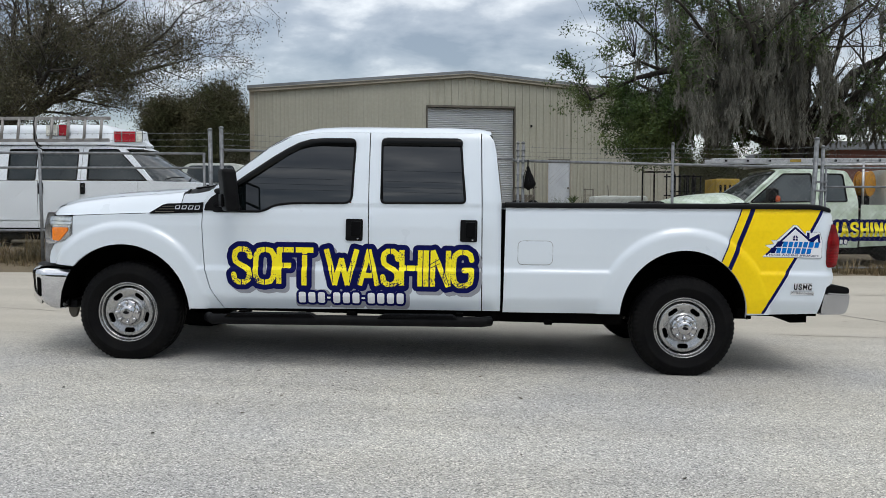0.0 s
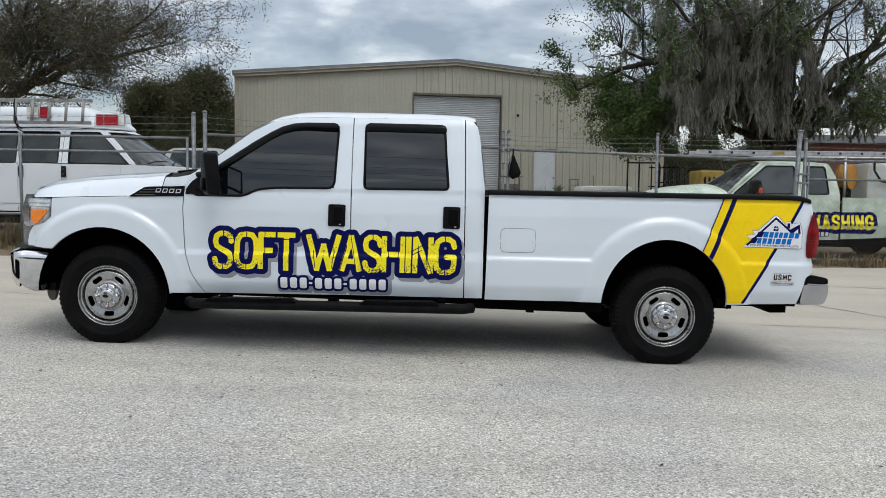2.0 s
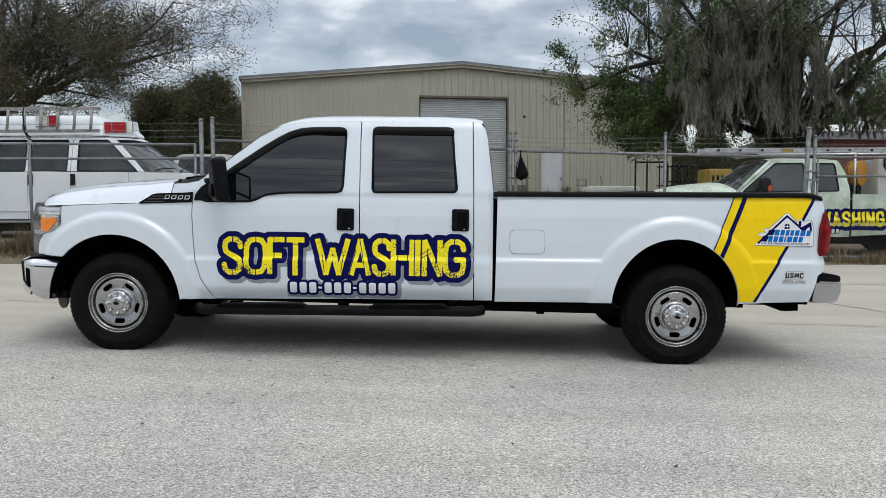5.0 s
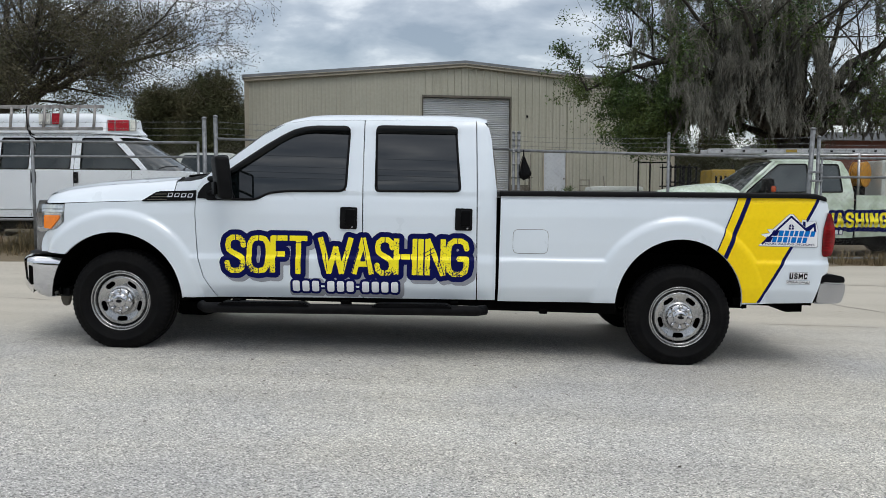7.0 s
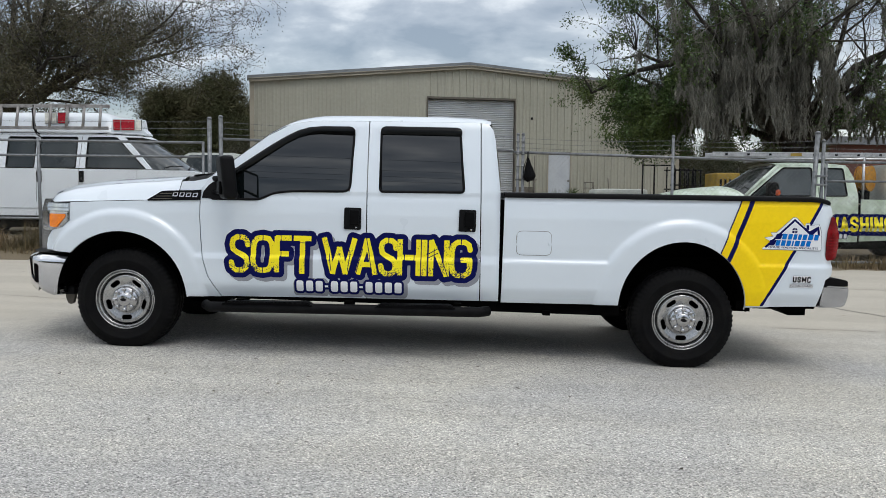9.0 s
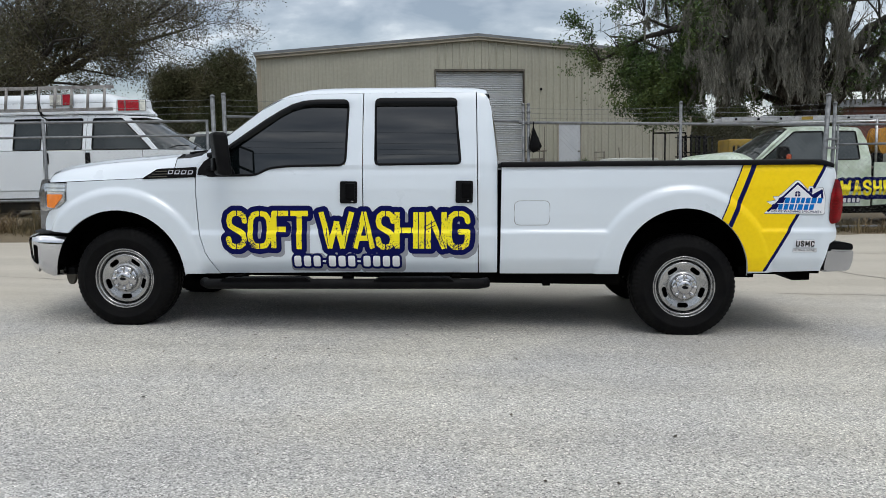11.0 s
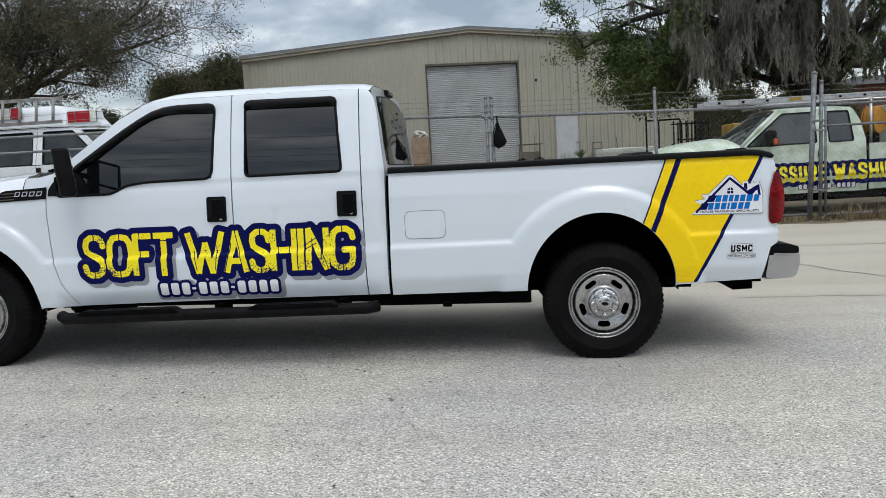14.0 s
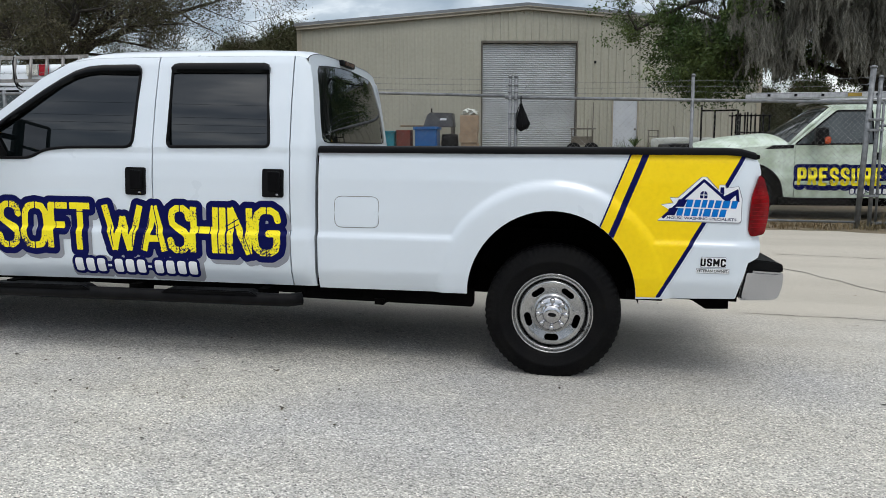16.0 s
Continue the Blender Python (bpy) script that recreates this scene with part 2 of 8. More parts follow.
WORN = worn_yellow()
VISOR = mat("smoked_acrylic", (0.003, 0.003, 0.0034), (0.004, 0.004, 0.004), 2, 0.10, fine=0.0, spec=0.16)


def pavement_mat():
    """Pale worn pavement: exposed stone chips in grey binder, tan patches, dark drips, faint wheel streaks."""
    m = bpy.data.materials.new("worn_pale_pavement")
    m.use_nodes = True
    N, L = m.node_tree.nodes, m.node_tree.links
    p = N["Principled BSDF"]
    p.inputs["Roughness"].default_value = 0.88
    co = N.new("ShaderNodeTexCoord").outputs["Object"]

    def tex(kind, s, **kw):
        n = N.new(kind)
        n.inputs["Scale"].default_value = s
        for k, v in kw.items():
            n.inputs[k].default_value = v
        L.new(co, n.inputs["Vector"])
        return n

    def ramp(src, stops):
        n = N.new("ShaderNodeValToRGB")
        e = n.color_ramp.elements
        e[0].position, e[0].color = stops[0][0], (*stops[0][1], 1)
        e[1].position, e[1].color = stops[-1][0], (*stops[-1][1], 1)
        for pos, c in stops[1:-1]:
            e.new(pos).color = (*c, 1)
        L.new(src, n.inputs[0])
        return n.outputs[0]

    def mixc(kind, a, b, f):
        n = N.new("ShaderNodeMix")
        n.data_type, n.blend_type = "RGBA", kind
        for i, v in ((0, f), (6, a), (7, b)):
            if isinstance(v, (int, float)):
                n.inputs[i].default_value = v
            else:
                L.new(v, n.inputs[i])
        return n.outputs[2]

    chips = tex("ShaderNodeTexVoronoi", 142)
    sep = N.new("ShaderNodeSeparateColor")
    L.new(chips.outputs["Color"], sep.inputs[0])
    base = ramp(sep.outputs[0], [(0.0, (0.130, 0.126, 0.119)), (0.15, (0.325, 0.318, 0.296)), (0.5, (0.472, 0.462, 0.430)), (0.82, (0.600, 0.586, 0.546)), (1.0, (0.88, 0.86, 0.81))])
    fine = tex("ShaderNodeTexNoise", 210, Detail=3.0)
    base = mixc("MULTIPLY", base, ramp(fine.outputs[0], [(0.35, (0.78, 0.78, 0.78)), (0.65, (1.16, 1.16, 1.16))]), 1.0)
    mid = tex("ShaderNodeTexNoise", 9, Detail=5.0, Roughness=0.6)
    base = mixc("MULTIPLY", base, ramp(mid.outputs[0], [(0.35, (0.95, 0.95, 0.955)), (0.65, (1.04, 1.037, 1.03))]), 1.0)
    wide = tex("ShaderNodeTexNoise", 0.55, Detail=4.0)
    base = mixc("MULTIPLY", base, ramp(wide.outputs[0], [(0.38, (0.905, 0.905, 0.925)), (0.62, (1.07, 1.05, 1.005))]), 1.0)
    # smoother tan concrete past the chip seal, in drifts
    sxyz = N.new("ShaderNodeSeparateXYZ")
    L.new(co, sxyz.inputs[0])
    drift = tex("ShaderNodeTexNoise", 0.33, Detail=5.0)
    reach = N.new("ShaderNodeMath")
    reach.operation = "MULTIPLY_ADD"
    reach.inputs[1].default_value = 0.16
    L.new(sxyz.outputs[1], reach.inputs[0])
    L.new(drift.outputs[0], reach.inputs[2])
    grit = tex("ShaderNodeTexNoise", 95, Detail=4.0, Roughness=0.65)
    tan = ramp(grit.outputs[0], [(0.33, (0.358, 0.322, 0.262)), (0.5, (0.455, 0.416, 0.346)), (0.67, (0.555, 0.514, 0.434))])
    base = mixc("MIX", base, tan, ramp(reach.outputs[0], [(0.56, (0, 0, 0)), (0.84, (0.92, 0.92, 0.92))]))
    # streaks along the drive lane
    mp = N.new("ShaderNodeMapping")
    mp.inputs["Scale"].default_value = (0.12, 1.6, 1)
    L.new(co, mp.inputs["Vector"])
    st = N.new("ShaderNodeTexNoise")
    st.inputs["Scale"].default_value, st.inputs["Detail"].default_value = 1.3, 4
    L.new(mp.outputs[0], st.inputs["Vector"])
    base = mixc("MULTIPLY", base, ramp(st.outputs[0], [(0.4, (0.93, 0.925, 0.92)), (0.6, (1.03, 1.03, 1.03))]), 1.0)
    spots = tex("ShaderNodeTexVoronoi", 2.1)
    base = mixc("MIX", base, ramp(spots.outputs["Distance"], [(0.0, (0.07, 0.065, 0.06)), (1.0, (0.07, 0.065, 0.06))]),
                ramp(spots.outputs["Distance"], [(0.018, (0.75, 0.75, 0.75)), (0.045, (0, 0, 0))]))
    L.new(base, p.inputs["Base Color"])
    b = N.new("ShaderNodeBump")
    b.inputs["Strength"].default_value, b.inputs["Distance"].default_value = 0.5, 0.004
    L.new(chips.outputs["Distance"], b.inputs["Height"])
    L.new(b.outputs[0], p.inputs["Normal"])
    return m


PAVE = pavement_mat()
DIRT = mat("sandy_dirt", (0.20, 0.155, 0.10), (0.115, 0.095, 0.055), 0.9, 0.95, fine=0.3, fscale=35, bump=0.7, bscale=25)


# ---- mesh helpers ----
def finish(name, bm, material, parent=None, label="", smooth=False):
    me = bpy.data.meshes.new(name)
    if smooth:
        for f in bm.faces:
            f.smooth = True
    bm.to_mesh(me)
    bm.free()
    me.materials.append(material)
    ob = new(name, me)
    ob.parent = parent
    return tagged(ob, label)


part = finish


def from_arrays(name, verts, faces, material, parent=None, label="", smooth=False):
    me = bpy.data.meshes.new(name)
    me.from_pydata([tuple(v) for v in verts], [], [tuple(f) for f in faces])
    if smooth:
        me.polygons.foreach_set("use_smooth", [True] * len(me.polygons))
    me.materials.append(material)
    ob = new(name, me)
    ob.parent = parent
    return tagged(ob, label)


def add_box(bm, lo, hi, bevel=0.0, seg=2):
    r = bmesh.ops.create_cube(bm, size=1.0)
    for v in r["verts"]:
        v.co = Vector([lo[i] + (v.co[i] + 0.5) * (hi[i] - lo[i]) for i in range(3)])
    if bevel:
        es = {e for v in r["verts"] for e in v.link_edges}
        bmesh.ops.bevel(bm, geom=list(es), offset=bevel, segments=seg, affect="EDGES", profile=0.6)
    return bm


def box(name, lo, hi, material, parent=None, bevel=0.0, label=""):
    return part(name, add_box(bmesh.new(), lo, hi, bevel), material, parent, label)


def prism(name, poly, y0, y1, material, parent=None, bevel=0.0, label=""):
    """A solid from an outline in x and z, between two values of y."""
    bm = bmesh.new()
    vs = [bm.verts.new((x, y0, z)) for x, z in poly]
    f = bm.faces.new(vs)
    r = bmesh.ops.extrude_face_region(bm, geom=[f])
    for v in r["geom"]:
        if isinstance(v, bmesh.types.BMVert):
            v.co.y = y1
    bmesh.ops.recalc_face_normals(bm, faces=bm.faces)
    if bevel:
        es = [e for e in bm.edges if e.calc_face_angle(0) > 0.5]
        bmesh.ops.bevel(bm, geom=es, offset=bevel, segments=2, affect="EDGES")
    return part(name, bm, material, parent, label)


def sweep(verts, faces, pts, radii, n=6):
    """A tube along points, added to lists."""
    pts = [Vector(p) for p in pts]
    if isinstance(radii, (int, float)):
        radii = [radii] * len(pts)
    base = len(verts)
    side = None
    for i, p in enumerate(pts):
        d = (pts[min(i + 1, len(pts) - 1)] - pts[max(i - 1, 0)]).normalized()
        if side is None:
            side = d.orthogonal().normalized()
        side = (side - d * side.dot(d))
        side = side.normalized() if side.length > 1e-6 else d.orthogonal().normalized()
        up = d.cross(side)
        for k in range(n):
            a = 2 * math.pi * k / n
            verts.append(p + (side * math.cos(a) + up * math.sin(a)) * radii[i])
    for i in range(len(pts) - 1):
        for k in range(n):
            a, b = base + i * n + k, base + i * n + (k + 1) % n
            faces.append((a, b, b + n, a + n))
    faces.append(tuple(base + k for k in reversed(range(n))))
    faces.append(tuple(base + (len(pts) - 1) * n + k for k in range(n)))


def tube(name, pts, r, material, parent=None, n=8, label="", smooth=True):
    v, f = [], []
    sweep(v, f, pts, r, n)
    return from_arrays(name, v, f, material, parent, label, smooth)


def lathe(name, profile, material, parent=None, n=48, label="", notch=(), cut=0.009):
    """A surface of revolution round y; profile of (r, y). notch: profile indices whose radius steps in on every second pair."""
    v, f = [], []
    m = len(profile)
    for k in range(n):
        a = 2 * math.pi * k / n
        for i, (r, y) in enumerate(profile):
            rr = r - (cut if i in notch and (k // 2) % 2 else 0)
            v.append((rr * math.cos(a), y, rr * math.sin(a)))
    for k in range(n):
        for i in range(m - 1):
            a, b = k * m + i, ((k + 1) % n) * m + i
            f.append((a, b, b + 1, a + 1))
    return from_arrays(name, v, f, material, parent, label, True)


def rounded(poly, r, seg=4):
    """An outline with its corners rounded."""
    out = []
    n = len(poly)
    for i in range(n):
        a, b, c = Vector(poly[i - 1]), Vector(poly[i]), Vector(poly[(i + 1) % n])
        u, w = (a - b), (c - b)
        k = min(r, u.length * 0.45, w.length * 0.45)
        p, q = b + u.normalized() * k, b + w.normalized() * k
        for s in range(seg + 1):
            t = s / seg
            out.append(tuple(p.lerp(b, t).lerp(b.lerp(q, t), t)))
    return out


def arc(cx, cz, rx, rz, a0, a1, n):
    return [(cx + rx * math.cos(radians(a0 + (a1 - a0) * i / n)), cz + rz * math.sin(radians(a0 + (a1 - a0) * i / n))) for i in range(n + 1)]


def cuts(bm, step, x=True, z=True):
    lo = [min(v.co[i] for v in bm.verts) for i in range(3)]
    hi = [max(v.co[i] for v in bm.verts) for i in range(3)]
    for axis, on in ((0, x), (2, z)):
        if not on:
            continue
        k = math.ceil(lo[axis] / step)
        while k * step < hi[axis] - 1e-4:
            co, no = [0, 0, 0], [0, 0, 0]
            co[axis], no[axis] = k * step + 1.3e-4, 1
            bmesh.ops.bisect_plane(bm, geom=bm.verts[:] + bm.edges[:] + bm.faces[:], dist=1e-5, plane_co=co, plane_no=no)
            k += 1


def panel(name, polys, surf, material, parent, step=0.05, thick=0.025, label=""):
    """A pressed sheet: outlines in x and z, laid on the surface y = surf(x, z), with its edges folded back."""
    bm = bmesh.new()
    for poly in polys:
        bm.faces.new([bm.verts.new((x, 0, z)) for x, z in poly])
    bmesh.ops.remove_doubles(bm, verts=bm.verts, dist=1e-4)
    cuts(bm, step)
    for v in bm.verts:
        v.co.y = surf(v.co.x, v.co.z)
    rim = [e for e in bm.edges if len(e.link_faces) == 1]
    if thick:
        for e in rim:
            e.smooth = False
        r = bmesh.ops.extrude_edge_only(bm, edges=rim)
        for v in r["geom"]:
            if isinstance(v, bmesh.types.BMVert):
                v.co.y += thick
    return part(name, bm, material, parent, label, True)


def grid(name, nu, nv, fn, material, parent=None, label="", smooth=True):
    v = [fn(i / nu, j / nv) for i in range(nu + 1) for j in range(nv + 1)]
    f = [(i * (nv + 1) + j, (i + 1) * (nv + 1) + j, (i + 1) * (nv + 1) + j + 1, i * (nv + 1) + j + 1) for i in range(nu) for j in range(nv)]
    return from_arrays(name, v, f, material, parent, label, smooth)


def lerp_table(table, x):
    return float(np.interp(x, [a for a, _ in table], [b for _, b in table]))


def smooth01(t):
    t = min(max(t, 0.0), 1.0)
    return t * t * (3 - 2 * t)


# flat shapes cut from a distance function, laid on a surface
def seg_dist(X, Z, a, b, half, ext=0.6, square=True):
    """Distance to a bar from a to b, 2 * half wide."""
    d = np.array(b, float) - np.array(a, float)
    ln = float(np.hypot(*d)) or 1e-6
    d /= ln
    u, w = (X - a[0]) * d[0] + (Z - a[1]) * d[1] - ln / 2, -(X - a[0]) * d[1] + (Z - a[1]) * d[0]
    if not square:
        return np.hypot(np.maximum(np.abs(u) - ln / 2, 0), w) - half
    du, dw = np.abs(u) - (ln / 2 + ext * half), np.abs(w) - half
    return np.hypot(np.maximum(du, 0), np.maximum(dw, 0)) + np.minimum(np.maximum(du, dw), 0)


def poly_dist(X, Z, poly):
    """Signed distance to an outline."""
    d = np.full(X.shape, 1e9)
    inside = np.zeros(X.shape, bool)
    n = len(poly)
    for i in range(n):
        (ax, az), (bx, bz) = poly[i], poly[(i + 1) % n]
        ex, ez = bx - ax, bz - az
        t = np.clip(((X - ax) * ex + (Z - az) * ez) / (ex * ex + ez * ez + 1e-12), 0, 1)
        d = np.minimum(d, np.hypot(X - ax - t * ex, Z - az - t * ez))
        cross = ((az > Z) != (bz > Z)) & (X < (bx - ax) * (Z - az) / ((bz - az) or 1e-12) + ax)
        inside ^= cross
    return np.where(inside, -d, d)


def flat_shape(name, dist, x0, x1, z0, z1, cell, surf, material, parent=None, label="", thick=0.0):
    """The region where dist(X, Z) < 0, as a sheet on y = surf(x, z)."""
    nx, nz = int(math.ceil((x1 - x0) / cell)) + 1, int(math.ceil((z1 - z0) / cell)) + 1
    xs, zs = x0 + cell * np.arange(nx), z0 + cell * np.arange(nz)
    D = dist(*np.meshgrid(xs, zs, indexing="ij"))
    verts, faces, seen = [], [], {}

    def vert(key, x, z):
        if key not in seen:
            seen[key] = len(verts)
            verts.append((x, surf(x, z), z))
        return seen[key]

    for i in range(nx - 1):
        for j in range(nz - 1):
            ring = ((i, j), (i + 1, j), (i + 1, j + 1), (i, j + 1))
            vals = [D[p] for p in ring]
            if min(vals) >= 0:
                continue
            face = []
            for k in range(4):
                p, q, a, b = ring[k], ring[(k + 1) % 4], vals[k], vals[(k + 1) % 4]
                if a < 0:
                    face.append(vert(p, xs[p[0]], zs[p[1]]))
                if (a < 0) != (b < 0):
                    t = a / (a - b)
                    lo, hi = (p, q) if p < q else (q, p)
                    face.append(vert((lo, hi), xs[p[0]] + t * (xs[q[0]] - xs[p[0]]), zs[p[1]] + t * (zs[q[1]] - zs[p[1]])))
            if len(face) > 2:
                faces.append(face)
    if thick:
        bm = bmesh.new()
        bv = [bm.verts.new(v) for v in verts]
        for f in faces:
            bm.faces.new([bv[i] for i in f])
        r = bmesh.ops.extrude_edge_only(bm, edges=[e for e in bm.edges if len(e.link_faces) == 1])
        for v in r["geom"]:
            if isinstance(v, bmesh.types.BMVert):
                v.co.y += thick
        return part(name, bm, material, parent, label, True)
    return from_arrays(name, verts, faces, material, parent, label, True)


# ---- ground ----
SLOPE = math.tan(radians(1.4))


def ground_z(x, y):
    """The lot falls gently to +x by the truck and rises behind the fence to the building."""
    cx = min(max(x, -14.0), 16.0)
    w = smooth01((y - 2.2) / 5.2)
    z = -SLOPE * cx * (1 - w) + (0.095 - 0.004 * cx) * w
    z += 0.32 * smooth01((y - 6.7) / 1.1) * smooth01((-1.6 - x) / 1.6) * (1 - smooth01((y - 9.5) / 17))
    return z + 0.82 * smooth01((y - 9.5) / 18.0)


def steps_to(a, b, near, far):
    """Coordinates from a to b, close together near the middle and wide apart far off."""
    out, v = [], 0.0
    while v < b:
        out.append(v)
        v += near if v < 30 else max(near, (v - 30) * far)
    out.append(b)
    neg, v = [], near
    while v < -a:
        neg.append(-v)
        v += near if v < 30 else max(near, (v - 30) * far)
    return sorted(neg + [a]) + out


gx, gy = steps_to(-3000, 3000, 0.8, 0.35), steps_to(-3000, 3000, 0.8, 0.35)
gv = [(x, y, ground_z(x, y) - 0.02) for x in gx for y in gy]
gf = [(i * len(gy) + j, (i + 1) * len(gy) + j, (i + 1) * len(gy) + j + 1, i * len(gy) + j + 1) for i in range(len(gx) - 1) for j in range(len(gy) - 1)]
ground = from_arrays("ground", gv, gf, DIRT, None, "sandy dirt yard with patches of dry grass", True)
tagged(ground, kind="structure", category="ground")


def pave_edge(x):
    return 6.82 + 0.10 * math.sin(0.9 * x + 1) + 0.10 * math.sin(2.7 * x) + 0.22 * smooth01((x - 6) / 2) + 0.05 * math.sin(7.1 * x)


def pave_pt(u, v):
    x = -26 + 54 * u
    y0, y1 = -24.0, pave_edge(x)
    y = y0 + (y1 - y0) * (1 - (1 - v) ** 1.5)
    return (x, y, ground_z(x, y) + (0.004 if v < 1 else -0.03))


pavement = grid("pavement", 216, 70, pave_pt, PAVE, None, "worn pale pavement with exposed stone chips")
tagged(pavement, kind="structure", category="pavement")


def crack(pts, w):
    """A narrow dark joint in the pavement."""
    v, f = [], []
    for i, (x, y) in enumerate(pts):
        k = w * (0.6 + 0.8 * random.random())
        v += [(x - k * 0.5, y - k, ground_z(x, y - k) + 0.008), (x + k * 0.5, y + k, ground_z(x, y + k) + 0.008)]
        if i:
            f.append((2 * i - 2, 2 * i, 2 * i + 1, 2 * i - 1))
    ob = from_arrays("pavement_crack", v, f, CRACKM, None, "thin dark crack in the pale pavement")
    return tagged(ob, kind="structure", category="pavement crack")


CRACKM = mat("crack_fill", (0.20, 0.185, 0.16), (0.31, 0.285, 0.245), 2.5, 0.95)


def drift_line(a, b, n, amp, seed):
    """A crack that wanders off its line in long and short bends."""
    out = []
    for i in range(n + 1):
        t = i / n
        x, y = a[0] + (b[0] - a[0]) * t, a[1] + (b[1] - a[1]) * t
        k = noise.noise(Vector((x * 0.8, y * 0.8, seed))) * amp + noise.noise(Vector((x * 4.0, y * 4.0, seed + 5))) * amp * 0.3
        out.append((x + 0.4 * k, y + k))
    return out


crack(drift_line((6.3, 4.6), (9.6, 1.4), 60, 0.25, 1), 0.011)
crack(drift_line((6.9, 5.2), (13.0, 4.7), 70, 0.12, 2), 0.006)
crack(drift_line((8.2, 2.85), (13.0, -0.6), 70, 0.30, 3), 0.009)
crack(drift_line((5.9, 2.2), (13.0, 1.9), 80, 0.12, 4), 0.006)
crack(drift_line((-6.5, 3.1), (-1.4, 2.4), 50, 0.12, 5), 0.006)

# ---- building ----
# front wall: its line runs from the eave corner to the far corner, turned away from the lot
B_C = (2.96, 27.33)
B_ANG = math.atan(0.19)
B_W, B_Z0, B_EAVE, B_RIDGE, B_LEN = 9.08, 0.93, 5.83, 6.62, 30.0
APEX = -0.19
hall = new("metal_building")
hall.matrix_world = pose(B_C[0], B_C[1], B_Z0, 0, 0, math.degrees(B_ANG))
tagged(hall, "tan ribbed metal building with a low gable roof", "building")
EA, RI = B_EAVE - B_Z0, B_RIDGE - B_Z0
RD = (-1.95, 1.75, 4.33)   # roll-up door: left, right, top
PD = (3.26, 4.22, 2.16)    # side door


def gable(x):
    return RI - (RI - EA) * abs(x - APEX) / (B_W - APEX if x > APEX else B_W + APEX)


def ribbed(name, x0, x1, zlo, ztop, parent, y=0.0, pitch=0.305, deep=0.042):
    """Vertical ribbed siding between two x, from zlo up to ztop(x)."""
    bm = bmesh.new()
    prof = []
    k = math.floor(x0 / pitch) * pitch
    while k < x1 + pitch:
        prof += [(k - 0.045, 0.0), (k - 0.018, -deep), (k + 0.018, -deep), (k + 0.045, 0.0), (k + 0.13, 0.0), (k + 0.14, -0.006), (k + 0.16, -0.006), (k + 0.17, 0.0)]
        k += pitch
    prof = [(x0, 0.0)] + [q for q in prof if x0 < q[0] < x1] + [(x1, 0.0)]
    vs = [(bm.verts.new((x, y + d, zlo)), bm.verts.new((x, y + d, ztop(x)))) for x, d in prof]
    for a, b in zip(vs, vs[1:]):
        bm.faces.new((a[0], b[0], b[1], a[1]))
    return part(name, bm, TAN, parent)


ribbed("wall_siding", -B_W, RD[0] - 0.06, -0.6, gable, hall, deep=0.010)
ribbed("wall_siding", RD[0] - 0.06, RD[1] + 0.06, RD[2] + 0.05, gable, hall)
ribbed("wall_siding", RD[1] + 0.06, PD[0] - 0.05, -0.6, gable, hall)
ribbed("wall_siding", PD[0] - 0.05, PD[1] + 0.05, PD[2] + 0.05, gable, hall)
ribbed("wall_siding", PD[1] + 0.05, B_W, -0.6, gable, hall)
for s in (-1, 1):
    bm = bmesh.new()
    add_box(bm, (s * B_W - 0.06, 0.0, -0.6), (s * B_W + 0.06, B_LEN, EA))
    part("side_wall", bm, TAN, hall)
    prism("roof", [(APEX, RI + 0.04), (s * (B_W + 0.18), EA + 0.02), (s * (B_W + 0.18), EA + 0.14), (APEX, RI + 0.17)], -0.14, B_LEN, ROOFG, hall)
    prism("rake_trim", [(APEX, RI - 0.10), (s * (B_W + 0.10), EA - 0.12), (s * (B_W + 0.10), EA + 0.03), (APEX, RI + 0.05)], -0.17, -0.05, TRIM, hall)
    prism("rake_lip", [(APEX, RI - 0.02), (s * (B_W + 0.12), EA - 0.04), (s * (B_W + 0.12), EA + 0.0), (APEX, RI + 0.025)], -0.20, -0.172, GREYTRIM, hall)
    box("corner_trim", (s * B_W - 0.09, -0.07, -0.6), (s * B_W + 0.09, -0.036, EA - 0.1), TRIM, hall)
box("back_wall", (-B_W, B_LEN - 0.1, -0.6), (B_W, B_LEN, EA), TAN, hall)
# roll-up door with its own slats
door_r = box("roll_up_door", (RD[0], 0.16, 0.0), (RD[1], 0.20, RD[2]), ROLL, hall)
tagged(door_r, "grey corrugated steel roll-up door, closed")
v, f = [], []
nz = 56
for i in range(nz):
    z0 = RD[2] * i / nz
    h = RD[2] / nz
    b = len(v)
    for x in (RD[0] + 0.02, RD[1] - 0.02):
        v += [(x, 0.155, z0), (x, 0.118, z0 + h * 0.25), (x, 0.118, z0 + h * 0.6), (x, 0.155, z0 + h * 0.92), (x, 0.155, z0 + h)]
    f += [(b + k, b + 5 + k, b + 6 + k, b + 1 + k) for k in range(4)]
tagged(from_arrays("slat_curtain", v, f, ROLL, door_r, "", False), kind="stuff")
for x in (RD[0] - 0.05, RD[1] + 0.005):
    box("jamb_trim", (x, -0.05, 0), (x + 0.045, 0.2, RD[2] + 0.09), GREYTRIM, hall)
box("header_trim", (RD[0] - 0.002, -0.05, RD[2] + 0.005), (RD[1] + 0.002, 0.2, RD[2] + 0.09), GREYTRIM, hall)
side_door = box("side_door", (PD[0], 0.0, 0.0), (PD[1], 0.05, PD[2]), DOORW, hall, 0.006, "pale blue-grey steel side door, closed")
